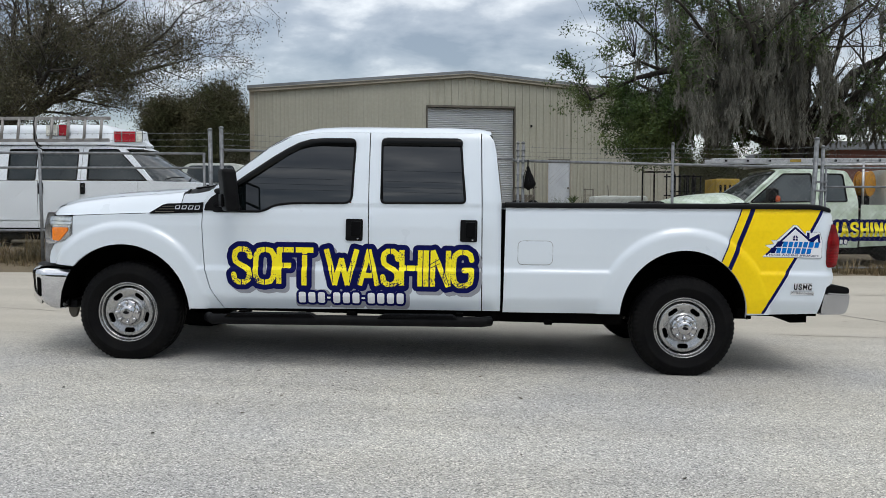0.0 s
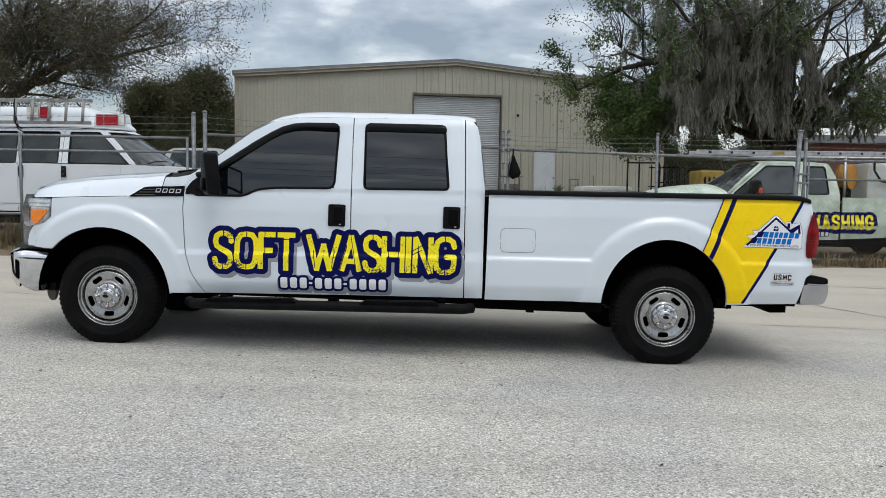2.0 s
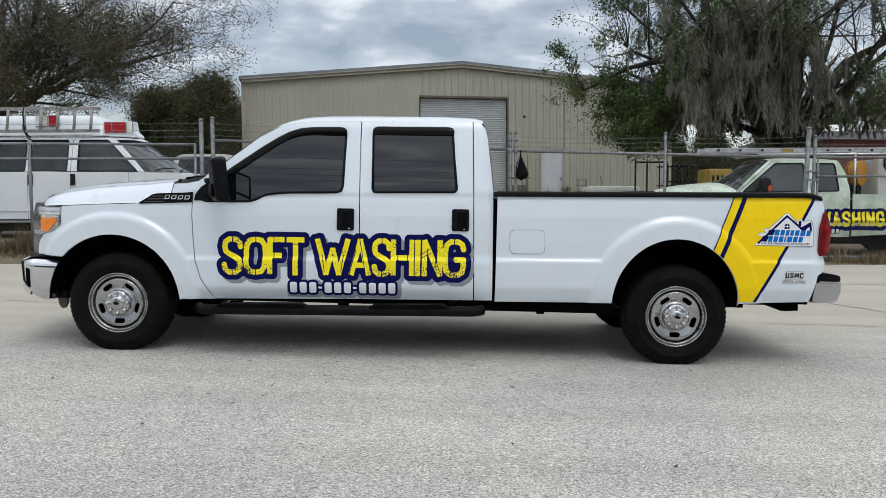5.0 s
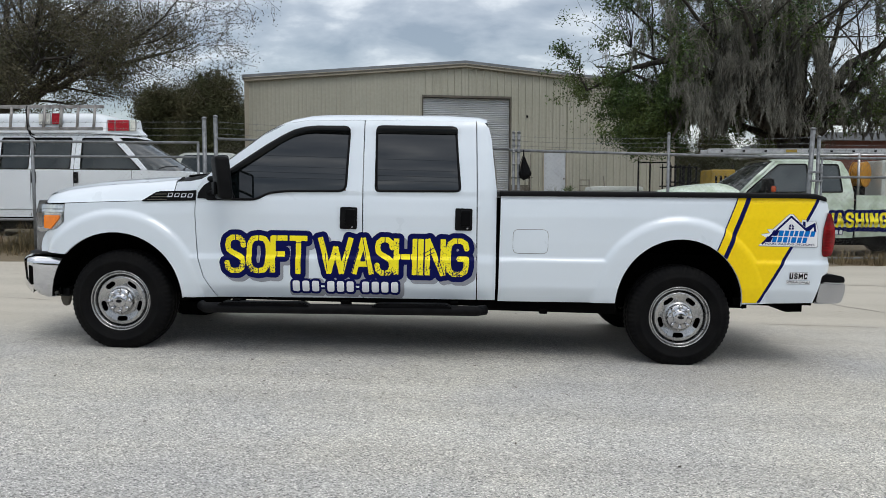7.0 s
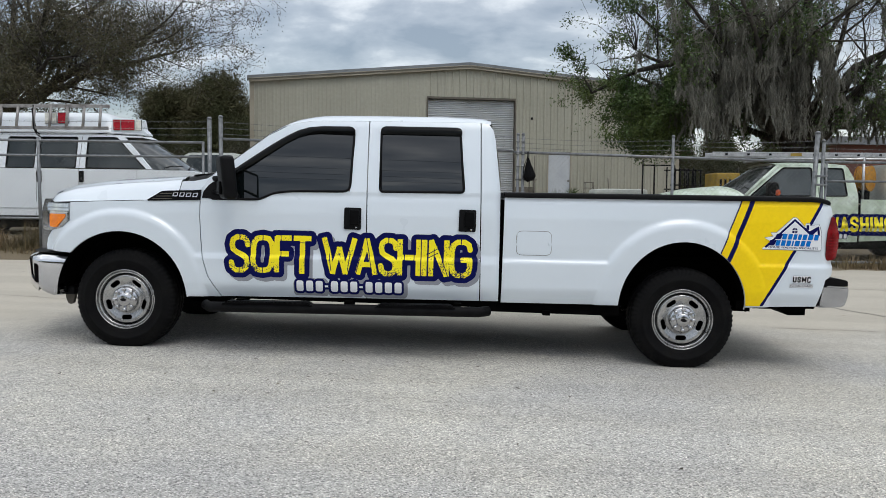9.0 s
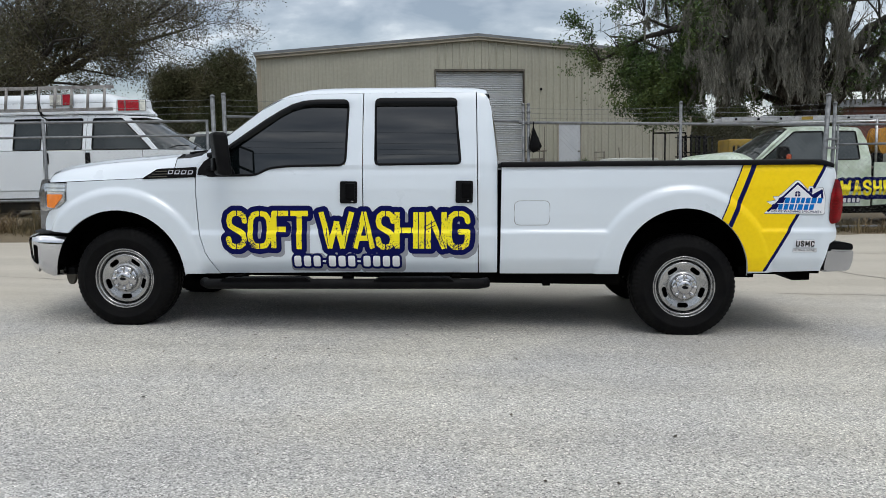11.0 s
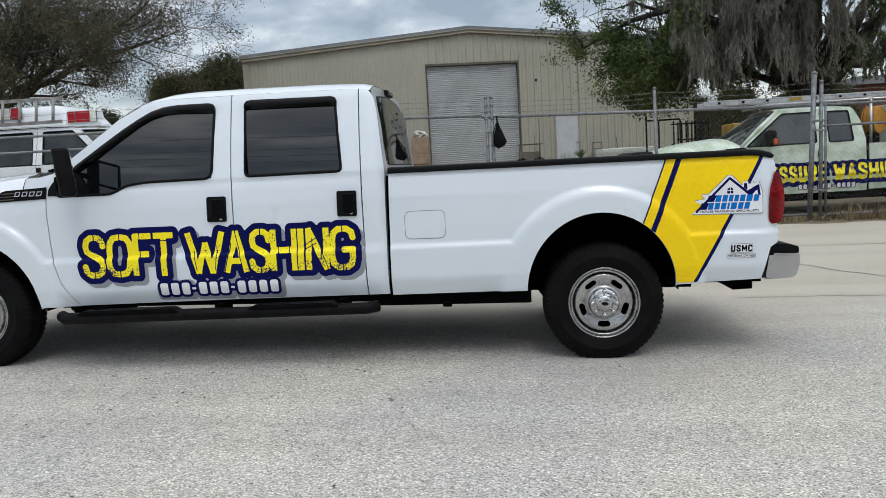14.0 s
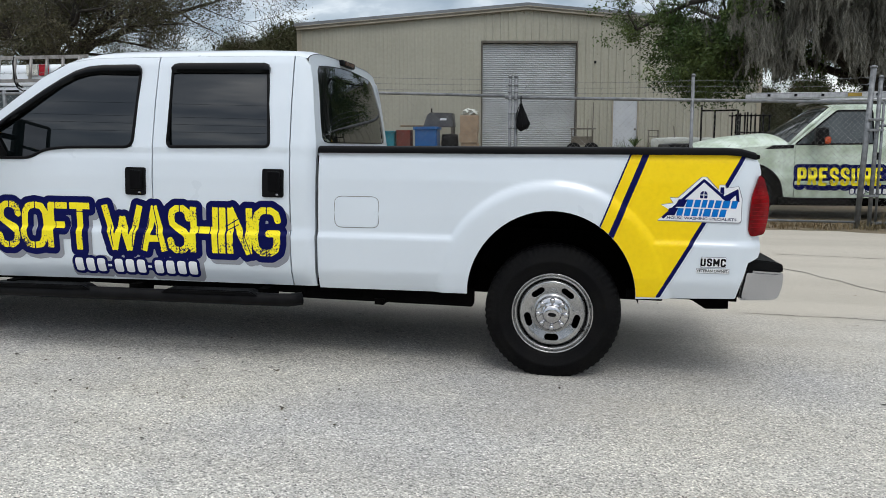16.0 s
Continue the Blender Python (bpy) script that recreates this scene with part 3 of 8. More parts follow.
box("door_frame", (PD[0] - 0.06, -0.045, 0), (PD[0] - 0.003, 0.05, PD[2] + 0.06), TRIM, hall)
box("door_frame", (PD[1] + 0.003, -0.045, 0), (PD[1] + 0.06, 0.05, PD[2] + 0.06), TRIM, hall)
box("door_frame", (PD[0] - 0.003, -0.045, PD[2] + 0.004), (PD[1] + 0.003, 0.05, PD[2] + 0.06), GREYTRIM, hall)
box("knob", (PD[1] - 0.11, -0.06, 0.95), (PD[1] - 0.05, 0.0, 1.02), GREYTRIM, side_door, 0.01)
box("wall_box", (2.45, -0.1, 3.55), (2.53, -0.03, 3.65), BLACK, hall, 0.01)

# ---- fence ----


def fence_y(x):
    return 7.30 + 0.05 * (x + 1.7)


def fz(x):
    return ground_z(x, fence_y(x)) - 0.03


def rebase(e, loc):
    """Moves the origin of a thing to its base, leaving its parts where they are."""
    for c in e.children:
        c.location = Vector(c.location) - Vector(loc)
    e.location = loc


def post(x, top, r, parent, lean=0.0, cap=True):
    y = fence_y(x)
    p = tube("post", [(x - lean, y, fz(x) - 0.1), (x, y, top)], r, GALV, parent, 10)
    if cap:
        v, f = [], []
        sweep(v, f, [(x, y, top - 0.01), (x, y, top + 0.012), (x, y, top + 0.03)], [r * 1.2, r * 1.2, r * 0.5], 10)
        from_arrays("post_cap", v, f, GALV, p, "", True)
    return p


def rail(x0, z0, x1, z1, r, parent, name="rail"):
    return tube(name, [(x0, fence_y(x0) - 0.0, z0), (x1, fence_y(x1), z1)], r, GALV, parent, 8)


def chain_link(x0, x1, zb0, zt0, zb1, zt1, parent):
    """Woven diamonds of wire between two x."""
    v, f = [], []
    w = 0.00065
    pitch = 0.086

    def bound(x):
        t = (x - x0) / (x1 - x0)
        return zb0 + (zb1 - zb0) * t, zt0 + (zt1 - zt0) * t

    zl, zh = min(zb0, zb1), max(zt0, zt1)
    for s in (-1, 1):
        k = x0 - (zh - zl) - pitch
        while k < x1 + (zh - zl) + pitch:
            ends = []
            # a wire of slope s through (k, zl), clipped to the bay
            lo, hi = max(x0, min(k, k + s * (zh - zl))), min(x1, max(k, k + s * (zh - zl)))
            for x in (lo, hi):
                ends.append([x, zl + s * (x - k)])
            if hi - lo > 0.02:
                for e in ends:
                    b0, b1 = bound(e[0])
                    z = min(max(e[1], b0), b1)
                    e[0] += s * (z - e[1])
                    e[1] = z
                    e[0] = min(max(e[0], x0), x1)
                if ends[1][0] - ends[0][0] > 0.01:
                    b = len(v)
                    for x, z in ends:
                        y = fence_y(x) + 0.035 + s * 0.003
                        v += [(x, y - w, z), (x + w * s, y + w, z - w), (x - w * s, y + w, z + w)]
                    f += [(b, b + 1, b + 4, b + 3), (b + 1, b + 2, b + 5, b + 4), (b + 2, b, b + 3, b + 5)]
            k += pitch
    return tagged(from_arrays("chain_link_mesh", v, f, MESHW, parent), kind="stuff")


def barbed(x0, x1, z0, z1, parent):
    """A barbed strand, slightly sagging, with its barbs."""
    n = 14
    pts = []
    for i in range(n + 1):
        t = i / n
        x = x0 + (x1 - x0) * t
        pts.append((x, fence_y(x) - 0.02, z0 + (z1 - z0) * t - 0.03 * math.sin(math.pi * t)))
    v, f = [], []
    sweep(v, f, pts, 0.0032, 4)
    x = x0 + 0.06
    while x < x1:
        t = (x - x0) / (x1 - x0)
        z = z0 + (z1 - z0) * t - 0.03 * math.sin(math.pi * t)
        sweep(v, f, [(x - 0.012, fence_y(x) - 0.02, z - 0.02), (x + 0.012, fence_y(x) - 0.02, z + 0.02)], 0.0025, 3)
        x += 0.125
    return from_arrays("barbed_wire", v, f, GALV, parent)


def fence_section(label, cat="fence"):
    e = new("chain_link_" + cat)
    return tagged(e, label, cat)


# swing gate by the van
gate_l = fence_section("galvanised chain-link swing gate, closed", "gate")
for x in (-4.58,):
    rail(-4.58, 2.16, -4.57, fz(-4.6) + 0.02, 0.028, gate_l, "stile")
rail(-9.6, 2.13, -1.78, 2.09, 0.022, gate_l)
rail(-9.6, 1.86, -1.78, 1.85, 0.020, gate_l)
rail(-9.6, 0.79, -1.78, 0.78, 0.022, gate_l)
rail(-1.80, 2.10, -1.80, 0.10, 0.024, gate_l, "stile")
chain_link(-9.6, -1.82, 0.42, 2.12, 0.30, 2.09, gate_l)
fence_a = fence_section("galvanised chain-link fence topped with barbed wire")
post(-1.69, 2.50, 0.036, fence_a)
post(-1.50, 2.53, 0.034, fence_a)
post(1.0, 2.36, 0.030, fence_a)
rail(-1.50, 2.16, 3.50, 2.0, 0.022, fence_a)
chain_link(-1.48, 3.46, 0.06, 2.16, 0.06, 2.0, fence_a)
for k in range(3):
    barbed(-9.6, -1.72, 2.25 + 0.11 * k, 2.22 + 0.11 * k, gate_l)
    barbed(-1.48, 3.46, 2.24 + 0.10 * k, 2.08 + 0.08 * k, fence_a)
fence_b = fence_section("galvanised chain-link fence with double posts and barbed wire")
for x, r in ((3.572, 0.024), (3.660, 0.027)):
    p = post(x, 2.28, r, fence_b)
    for z in (0.55, 0.95, 1.30, 1.52, 1.74, 1.95, 2.06, 2.16):
        tube("tie_band", [(x, fence_y(x), z - 0.010), (x, fence_y(x), z + 0.010)], r + 0.009, GALV, p, 10)
post(6.25, 2.27, 0.026, fence_b)
post(8.76, 2.36, 0.040, fence_b, 0.10)
rail(3.50, 1.98, 8.76, 1.86, 0.024, fence_b)
rail(3.50, 0.20, 8.70, 0.13, 0.018, fence_b, "bottom_rail")
chain_link(3.66, 8.70, 0.14, 1.97, 0.08, 1.86, fence_b)
for k in range(3):
    barbed(3.50, 6.25, 2.06 + 0.08 * k, 2.04 + 0.08 * k, fence_b)
    barbed(6.25, 8.76, 2.04 + 0.08 * k, 2.02 + 0.10 * k, fence_b)
gate_r = fence_section("galvanised chain-link gate leaf with a mid rail", "gate")
post(8.87, 2.22, 0.030, gate_r, 0.04)
rail(8.87, 1.86, 15.5, 1.86, 0.022, gate_r)
rail(8.87, 1.53, 15.5, 1.53, 0.020, gate_r)
rail(8.87, 0.12, 15.5, 0.10, 0.022, gate_r)
rail(8.93, 1.86, 8.92, 0.10, 0.020, gate_r, "stile")
rail(12.2, 1.86, 12.2, 0.10, 0.020, gate_r, "stile")
chain_link(8.93, 15.5, 0.12, 1.86, 0.10, 1.86, gate_r)
for k in range(3):
    barbed(8.9, 15.5, 2.0 + 0.09 * k, 2.0 + 0.09 * k, gate_r)
for z in (1.60, 1.45, 0.5):
    box("gate_hinge", (8.72, fence_y(8.8) - 0.06, z), (8.93, fence_y(8.8) - 0.02, z + 0.035), GALV, gate_r, 0.006)

rebase(gate_l, (-1.8, fence_y(-1.8), fz(-1.8)))
rebase(fence_a, (1.0, fence_y(1.0), fz(1.0)))
rebase(fence_b, (6.25, fence_y(6.25), fz(6.25)))
rebase(gate_r, (8.87, fence_y(8.87), fz(8.87)))


# ---- the white pickup ----
# its own axes: x back from the front hub, y away from the driver's side, z up from the ground
truck = new("pickup_truck")
truck.matrix_world = pose(0, 0, 0.004, 0, 1.4, 0)
tagged(truck, "white crew-cab pickup with yellow stripes and lettered doors", "pickup truck")
YC, HUB_Z, WB = 0.985, 0.376, 4.378
RAKE = 0.017
SIDE = [(0.38, 0.062), (0.46, 0.026), (0.56, 0.004), (0.66, -0.004), (0.775, -0.012), (0.90, -0.018), (1.10, -0.016), (1.22, -0.004), (1.255, 0.006), (1.28, 0.000), (1.30, 0.004), (1.55, 0.062), (1.80, 0.135), (1.85, 0.162), (1.90, 0.21)]


def lip(t):
    t = min(max(t, 0.0), 1.0)
    return 1 - (1 - t) ** 2.4


def side(x, z):
    """The bodyside, with the flares over both wheels."""
    zr = z - RAKE * (x - 1.9)
    y = lerp_table(SIDE, zr)
    rf = math.hypot(x + 0.02, z - 0.41)
    rr = math.hypot(x - 4.36, z - 0.47)
    if z < 0.41:
        rf = abs(x + 0.02)
    if z < 0.47:
        rr = abs(x - 4.36)
    low = 0.022 * smooth01((0.790 - zr) / 0.036) * smooth01((zr - 0.42) / 0.14)
    flare_f = 0.031 * lip((0.684 - rf) / 0.064) if abs(x) < 1 else 0
    flare_r = 0.030 * lip((0.682 - rr) / 0.068) if abs(x - 4.36) < 1 else 0
    y -= max(low, flare_f, flare_r)
    # the nose and tail turn inwards
    y += 0.9 * max(-0.40 - max(x, -0.62), 0) ** 2 * 2.2 + 1.2 * max(x - 5.36, 0) ** 2 * 3
    return y


# ---- panels, the driver's side and the passenger's side alike ----
def both(ob):
    """The same part on the far side of the truck."""
    me = ob.data.copy()
    for v in me.vertices:
        v.co.y = 2 * YC - v.co.y
    me.flip_normals()
    o = new(ob.name.split(".")[0], me)
    o.parent = ob.parent
    return tagged(o, ob.get("label", ""))


F_ARCH = arc(-0.02, 0.41, 0.515, 0.508, 0, 140, 22)
fender = panel("front_fender", [[(0.595, 1.250), (0.38, 1.232), (0.19, 1.164), (-0.20, 1.144), (-0.430, 1.130), (-0.432, 0.985), (-0.50, 0.932), (-0.58, 0.912), (-0.622, 0.900), (-0.652, 0.842), (-0.664, 0.785), (-0.662, 0.745)]
                                + F_ARCH[::-1] + [(0.505, 0.42), (0.765, 0.425), (0.662, 0.59), (0.612, 0.77), (0.592, 1.08)]], side, PAINT, truck, 0.013)
both(fender)
WIN1 = rounded([(0.660, 1.192), (1.07, 1.200), (1.16, 1.252), (1.31, 1.272), (1.765, 1.284), (1.775, 1.775), (1.50, 1.772), (1.33, 1.742), (1.13, 1.61), (0.90, 1.445)], 0.055, 4)
front_door = panel("front_door", [
    [(0.772, 0.428), (1.912, 0.452), (1.8955, 1.284), (1.765, 1.284), (1.31, 1.272), (1.16, 1.252), (1.07, 1.200), (0.660, 1.192), (0.600, 1.19), (0.599, 1.08), (0.620, 0.77), (0.670, 0.59)],
    [(0.600, 1.19), (0.660, 1.192), (0.90, 1.445), (1.13, 1.61), (1.33, 1.742), (1.50, 1.772), (1.775, 1.775), (1.765, 1.284), (1.8955, 1.284), (1.884, 1.842), (1.45, 1.832), (1.27, 1.800), (1.10, 1.705), (0.86, 1.512), (0.690, 1.385), (0.603, 1.262)]],
    side, PAINT, truck, 0.02)
both(front_door)
WIN2 = [(2.000, 1.290), (2.652, 1.305), (2.605, 1.790), (1.988, 1.786)]
rear_door = panel("rear_door", [
    [(1.920, 0.452), (2.797, 0.463), (2.779, 1.306), (2.652, 1.305), (2.000, 1.290), (1.9035, 1.289)],
    [(1.9035, 1.289), (2.000, 1.290), (1.988, 1.786), (2.605, 1.790), (2.652, 1.305), (2.779, 1.306), (2.762, 1.856), (1.892, 1.843)]],
    side, PAINT, truck, 0.02)
both(rear_door)


def quarter(x, z):
    return side(x, z) + 2.6 * max(x - (2.835 + 0.06 * (1.85 - z)), 0) ** 1.5


cab_corner = panel("cab_corner", [[(2.805, 0.463), (2.945, 0.465), (2.935, 1.31), (2.885, 1.72), (2.865, 1.80), (2.83, 1.845), (2.770, 1.856), (2.787, 1.306)]], quarter, PAINT, truck, 0.035, 0.03)
both(cab_corner)
R_ARCH = arc(4.36, 0.47, 0.487, 0.512, 180, 0, 30)
bed_side = panel("bed_side", [[(2.968, 1.290), (2.966, 0.457), (3.872, 0.470)] + R_ARCH + [(4.847, 0.490), (5.395, 0.515), (5.412, 0.60), (5.446, 0.725), (5.506, 0.752), (5.518, 0.785), (5.512, 0.855), (5.495, 0.890), (5.450, 0.910), (5.448, 1.00), (5.456, 1.10), (5.488, 1.205), (5.492, 1.226), (5.476, 1.280), (5.44, 1.316), (5.31, 1.330)]], side, PAINT, truck, 0.014)
both(bed_side)

# near-black structure behind the panels, shade put into its colour: floor, firewall, inner wheel houses
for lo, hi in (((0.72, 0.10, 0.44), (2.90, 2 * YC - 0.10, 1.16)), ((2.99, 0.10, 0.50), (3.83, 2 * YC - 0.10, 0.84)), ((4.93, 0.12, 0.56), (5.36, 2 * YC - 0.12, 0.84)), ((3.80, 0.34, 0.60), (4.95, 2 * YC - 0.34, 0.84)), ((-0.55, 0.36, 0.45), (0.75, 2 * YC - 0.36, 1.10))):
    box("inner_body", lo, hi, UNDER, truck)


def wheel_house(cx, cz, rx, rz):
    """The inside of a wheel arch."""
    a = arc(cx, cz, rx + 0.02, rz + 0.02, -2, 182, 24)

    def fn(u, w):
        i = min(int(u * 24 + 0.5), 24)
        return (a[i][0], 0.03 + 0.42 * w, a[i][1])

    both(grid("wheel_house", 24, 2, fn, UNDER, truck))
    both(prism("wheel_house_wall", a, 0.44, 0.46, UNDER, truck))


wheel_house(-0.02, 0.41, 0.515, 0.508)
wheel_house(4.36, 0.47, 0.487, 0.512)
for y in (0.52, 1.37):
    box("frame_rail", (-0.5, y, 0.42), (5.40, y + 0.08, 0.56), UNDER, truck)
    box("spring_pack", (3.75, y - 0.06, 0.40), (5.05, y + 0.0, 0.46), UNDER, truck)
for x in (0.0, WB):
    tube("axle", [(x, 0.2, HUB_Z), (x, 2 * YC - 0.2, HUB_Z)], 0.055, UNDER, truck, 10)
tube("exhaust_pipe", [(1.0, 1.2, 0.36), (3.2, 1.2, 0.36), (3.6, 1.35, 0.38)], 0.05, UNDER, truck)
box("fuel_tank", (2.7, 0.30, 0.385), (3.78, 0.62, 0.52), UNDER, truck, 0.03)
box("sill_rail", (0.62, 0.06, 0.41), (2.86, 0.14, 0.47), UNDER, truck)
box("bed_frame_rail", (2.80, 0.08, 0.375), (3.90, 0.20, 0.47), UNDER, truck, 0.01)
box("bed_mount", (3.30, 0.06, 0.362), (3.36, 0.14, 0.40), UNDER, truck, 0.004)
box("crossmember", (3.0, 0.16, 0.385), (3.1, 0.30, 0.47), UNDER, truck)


# ---- roof, pillars, hood, glass ----
def roof_pt(u, w):
    x = 1.18 + (2.845 - 1.18) * u
    ze = lerp_table([(1.18, 1.762), (1.27, 1.802), (1.45, 1.834), (1.89, 1.844), (2.77, 1.857), (2.845, 1.842)], x)
    y0 = side(x, ze) + 0.001
    s = abs(2 * w - 1)
    y = YC + (y0 - YC) * (s if w < 0.5 else -s)
    crown = lerp_table([(1.18, 0.030), (1.30, 0.058), (1.6, 0.075), (2.5, 0.073), (2.845, 0.058)], x)
    return (x, y, ze + crown * (1 - s ** 5.0) ** 0.75)


grid("roof", 26, 40, roof_pt, PAINT, truck)


def pillar_pt(u, w):
    t = [(0.600, 1.262), (0.690, 1.390), (0.86, 1.515), (1.10, 1.708), (1.16, 1.745), (1.22, 1.775)]
    k = u * (len(t) - 1)
    i = min(int(k), len(t) - 2)
    x = t[i][0] + (t[i + 1][0] - t[i][0]) * (k - i)
    z = t[i][1] + (t[i + 1][1] - t[i][1]) * (k - i)
    y = side(x, z) + 0.002
    return (x - 0.014 * w, y + 0.10 * w - 0.02 * w * (1 - w), z + 0.012 * math.sin(min(w * 2.0, 1.57)))


both(grid("a_pillar", 15, 6, pillar_pt, PAINT, truck))
both(tube("windshield_gasket", [pillar_pt(k / 10, 1.0) for k in range(11)], 0.010, BLACK, truck, 6))


def windshield_pt(u, w):
    lo, hi = (0.575, 1.29), (1.235, 1.785)
    s = 2 * w - 1
    x = lo[0] + (hi[0] - lo[0]) * u - 0.16 * (1 - s * s) * (1 - 0.4 * u)
    y0 = (0.125 + 0.17 * u)
    return (x, YC + (YC - y0) * s, lo[1] + (hi[1] - lo[1]) * u + 0.03 * (1 - s * s) * u)


grid("windshield", 10, 16, windshield_pt, TINT, truck, "dark tinted windshield")


def hood_pt(u, w):
    s = abs(2 * w - 1)
    x1 = 0.425 - 0.06 * (1 - s * s)
    x0 = -0.605 - 0.26 * (1 - s ** 2.4)
    x = x0 + (x1 - x0) * u
    xe = -0.605 + (0.395 + 0.605) * u
    ze = lerp_table([(-0.605, 1.126), (-0.2, 1.149), (0.19, 1.170), (0.30, 1.208), (0.395, 1.240)], xe)
    zc = lerp_table([(-0.605, 1.140), (-0.58, 1.185), (-0.54, 1.218), (-0.39, 1.283), (-0.16, 1.332), (0.12, 1.365), (0.395, 1.382)], xe)
    y0 = side(xe, ze) + 0.003
    y = YC + (y0 - YC) * (s if w < 0.5 else -s)
    ridge = 0.012 * smooth01((s - 0.62) / 0.08) * (1 - smooth01((s - 0.72) / 0.08))
    edge = 0.905
    h = 0.66 * (1 - s) / (1 - edge) if s > edge else 0.66 + 0.34 * (1 - (s / edge) ** 2)
    return (x, y, ze + (zc - ze) * h + ridge)


grid("hood", 30, 48, hood_pt, PAINT, truck)
panel("fender_vent", [[(0.175, 1.165), (0.285, 1.236), (0.320, 1.244), (0.600, 1.258), (0.600, 1.180), (0.19, 1.161)]], lambda x, z: side(x, z) - 0.008, BLACK, truck, 0.06, 0.02, "black fender vent with a chrome badge")
for i in range(3):
    tube("vent_fin", [(0.225 + 0.03 * i, side(0.4, 1.2) - 0.012, 1.178 + 0.021 * i), (0.375, side(0.40, 1.2) - 0.012, 1.182 + 0.021 * i)], 0.0035, GREYTRIM, truck, 6)
for i in range(4):
    x = 0.385 + 0.052 * i
    quad = [(x, 1.200), (x + 0.040, 1.202), (x + 0.047, 1.236), (x + 0.008, 1.234)]
    flat_shape("badge_bar", lambda X, Z, quad=quad: np.abs(poly_dist(X, Z, quad) + 0.004) - 0.0034, x - 0.02, x + 0.07, 1.18, 1.26, 0.0025, lambda a, b: side(a, b) - 0.031, CHROME_R, truck)
# cowl and wipers
grid("cowl", 8, 12, lambda u, w: (0.432 + 0.198 * u - 0.08 * (1 - (2 * w - 1) ** 2), 0.03 + 2 * (YC - 0.03) * w, 1.245 + 0.129 * (1 - abs(2 * w - 1) ** 5) + 0.035 * u * (1 - abs(2 * w - 1) ** 5)), BLACK, truck, "black plastic cowl")
tube("wiper_arm", [(0.44, 0.32, 1.372), (0.52, 0.5, 1.392), (0.56, 0.95, 1.415)], 0.009, BLACK, truck, 6)
tube("wiper_blade", [(0.52, 0.22, 1.378), (0.55, 0.75, 1.412)], 0.007, BLACK, truck, 6)
panel("hood_corner", [[(0.405, 1.240), (0.60, 1.262), (0.683, 1.382), (0.63, 1.348), (0.54, 1.328), (0.440, 1.322), (0.425, 1.240)]], lambda x, z: 0.018 + 0.28 * (z - 1.246), PAINT, truck, 0.05, 0.05)
tube("hood_seam", [(0.424, 0.014, 1.243), (0.428, 0.024, 1.270), (0.434, 0.034, 1.300), (0.440, 0.040, 1.320)], 0.0025, UNDER, truck, 5)

# side glass, seals and rain visors
def glass_y(x, z):
    d = z - 1.292
    return side(x, 1.292) + 0.018 + 0.125 * d + 0.19 * d * abs(d)


panel("side_window", [WIN1], glass_y, TINT, front_door, 0.03, 0.0, "dark tinted side window")
panel("side_window", [rounded(WIN2, 0.03, 3)], glass_y, TINT, rear_door, 0.03, 0.0, "dark tinted side window")


def seal(name, poly, parent, r=0.010):
    pts = [(x, side(x, z) - 0.002, z) for x, z in poly]
    tube(name, pts + pts[:1], r, BLACK, parent, 6)


seal("window_seal", WIN1, front_door)
seal("window_seal", rounded(WIN2, 0.03, 3), rear_door)
panel("window_seal", [[(0.612, 1.197), (0.90, 1.203), (0.90, 1.222), (0.815, 1.36), (0.745, 1.36), (0.66, 1.30), (0.618, 1.24)]], lambda x, z: side(x, z) - 0.008, BLACK, front_door, 0.06, 0.02)
VIS_F = [(0.80, 1.395), (0.90, 1.468), (1.13, 1.634), (1.24, 1.705), (1.33, 1.754), (1.42, 1.782), (1.52, 1.793), (1.79, 1.797)]
VIS_R = [(1.98, 1.800), (2.025, 1.807), (2.58, 1.812), (2.63, 1.804)]


def visor_y(x, z, top):
    """A visor that bows out below its top edge and then hangs straight."""
    zt = lerp_table(top, x)
    k = min(max((zt - z) / 0.030, 0.0), 1.0)
    return side(x, zt) - 0.010 - 0.024 * math.sin(k * math.pi / 2)


panel("rain_visor", [[(0.80, 1.392), (0.90, 1.466), (1.13, 1.632), (1.24, 1.703), (1.33, 1.752), (1.42, 1.780), (1.52, 1.791)] + [(1.735, 1.795), (1.762, 1.788), (1.780, 1.768), (1.783, 1.735), (1.772, 1.728)] + [(1.50, 1.733), (1.42, 1.724), (1.34, 1.700), (1.25, 1.652), (1.15, 1.582), (0.92, 1.425), (0.81, 1.36)]], lambda x, z: visor_y(x, z, VIS_F), VISOR, front_door, 0.012, 0.02, "dark smoked rain visor")
panel("rain_visor", [[(1.990, 1.742), (1.984, 1.775), (1.996, 1.797), (2.025, 1.806), (2.580, 1.811), (2.608, 1.802), (2.622, 1.780), (2.620, 1.748)]], lambda x, z: visor_y(x, z, VIS_R), VISOR, rear_door, 0.012, 0.02, "dark smoked rain visor")


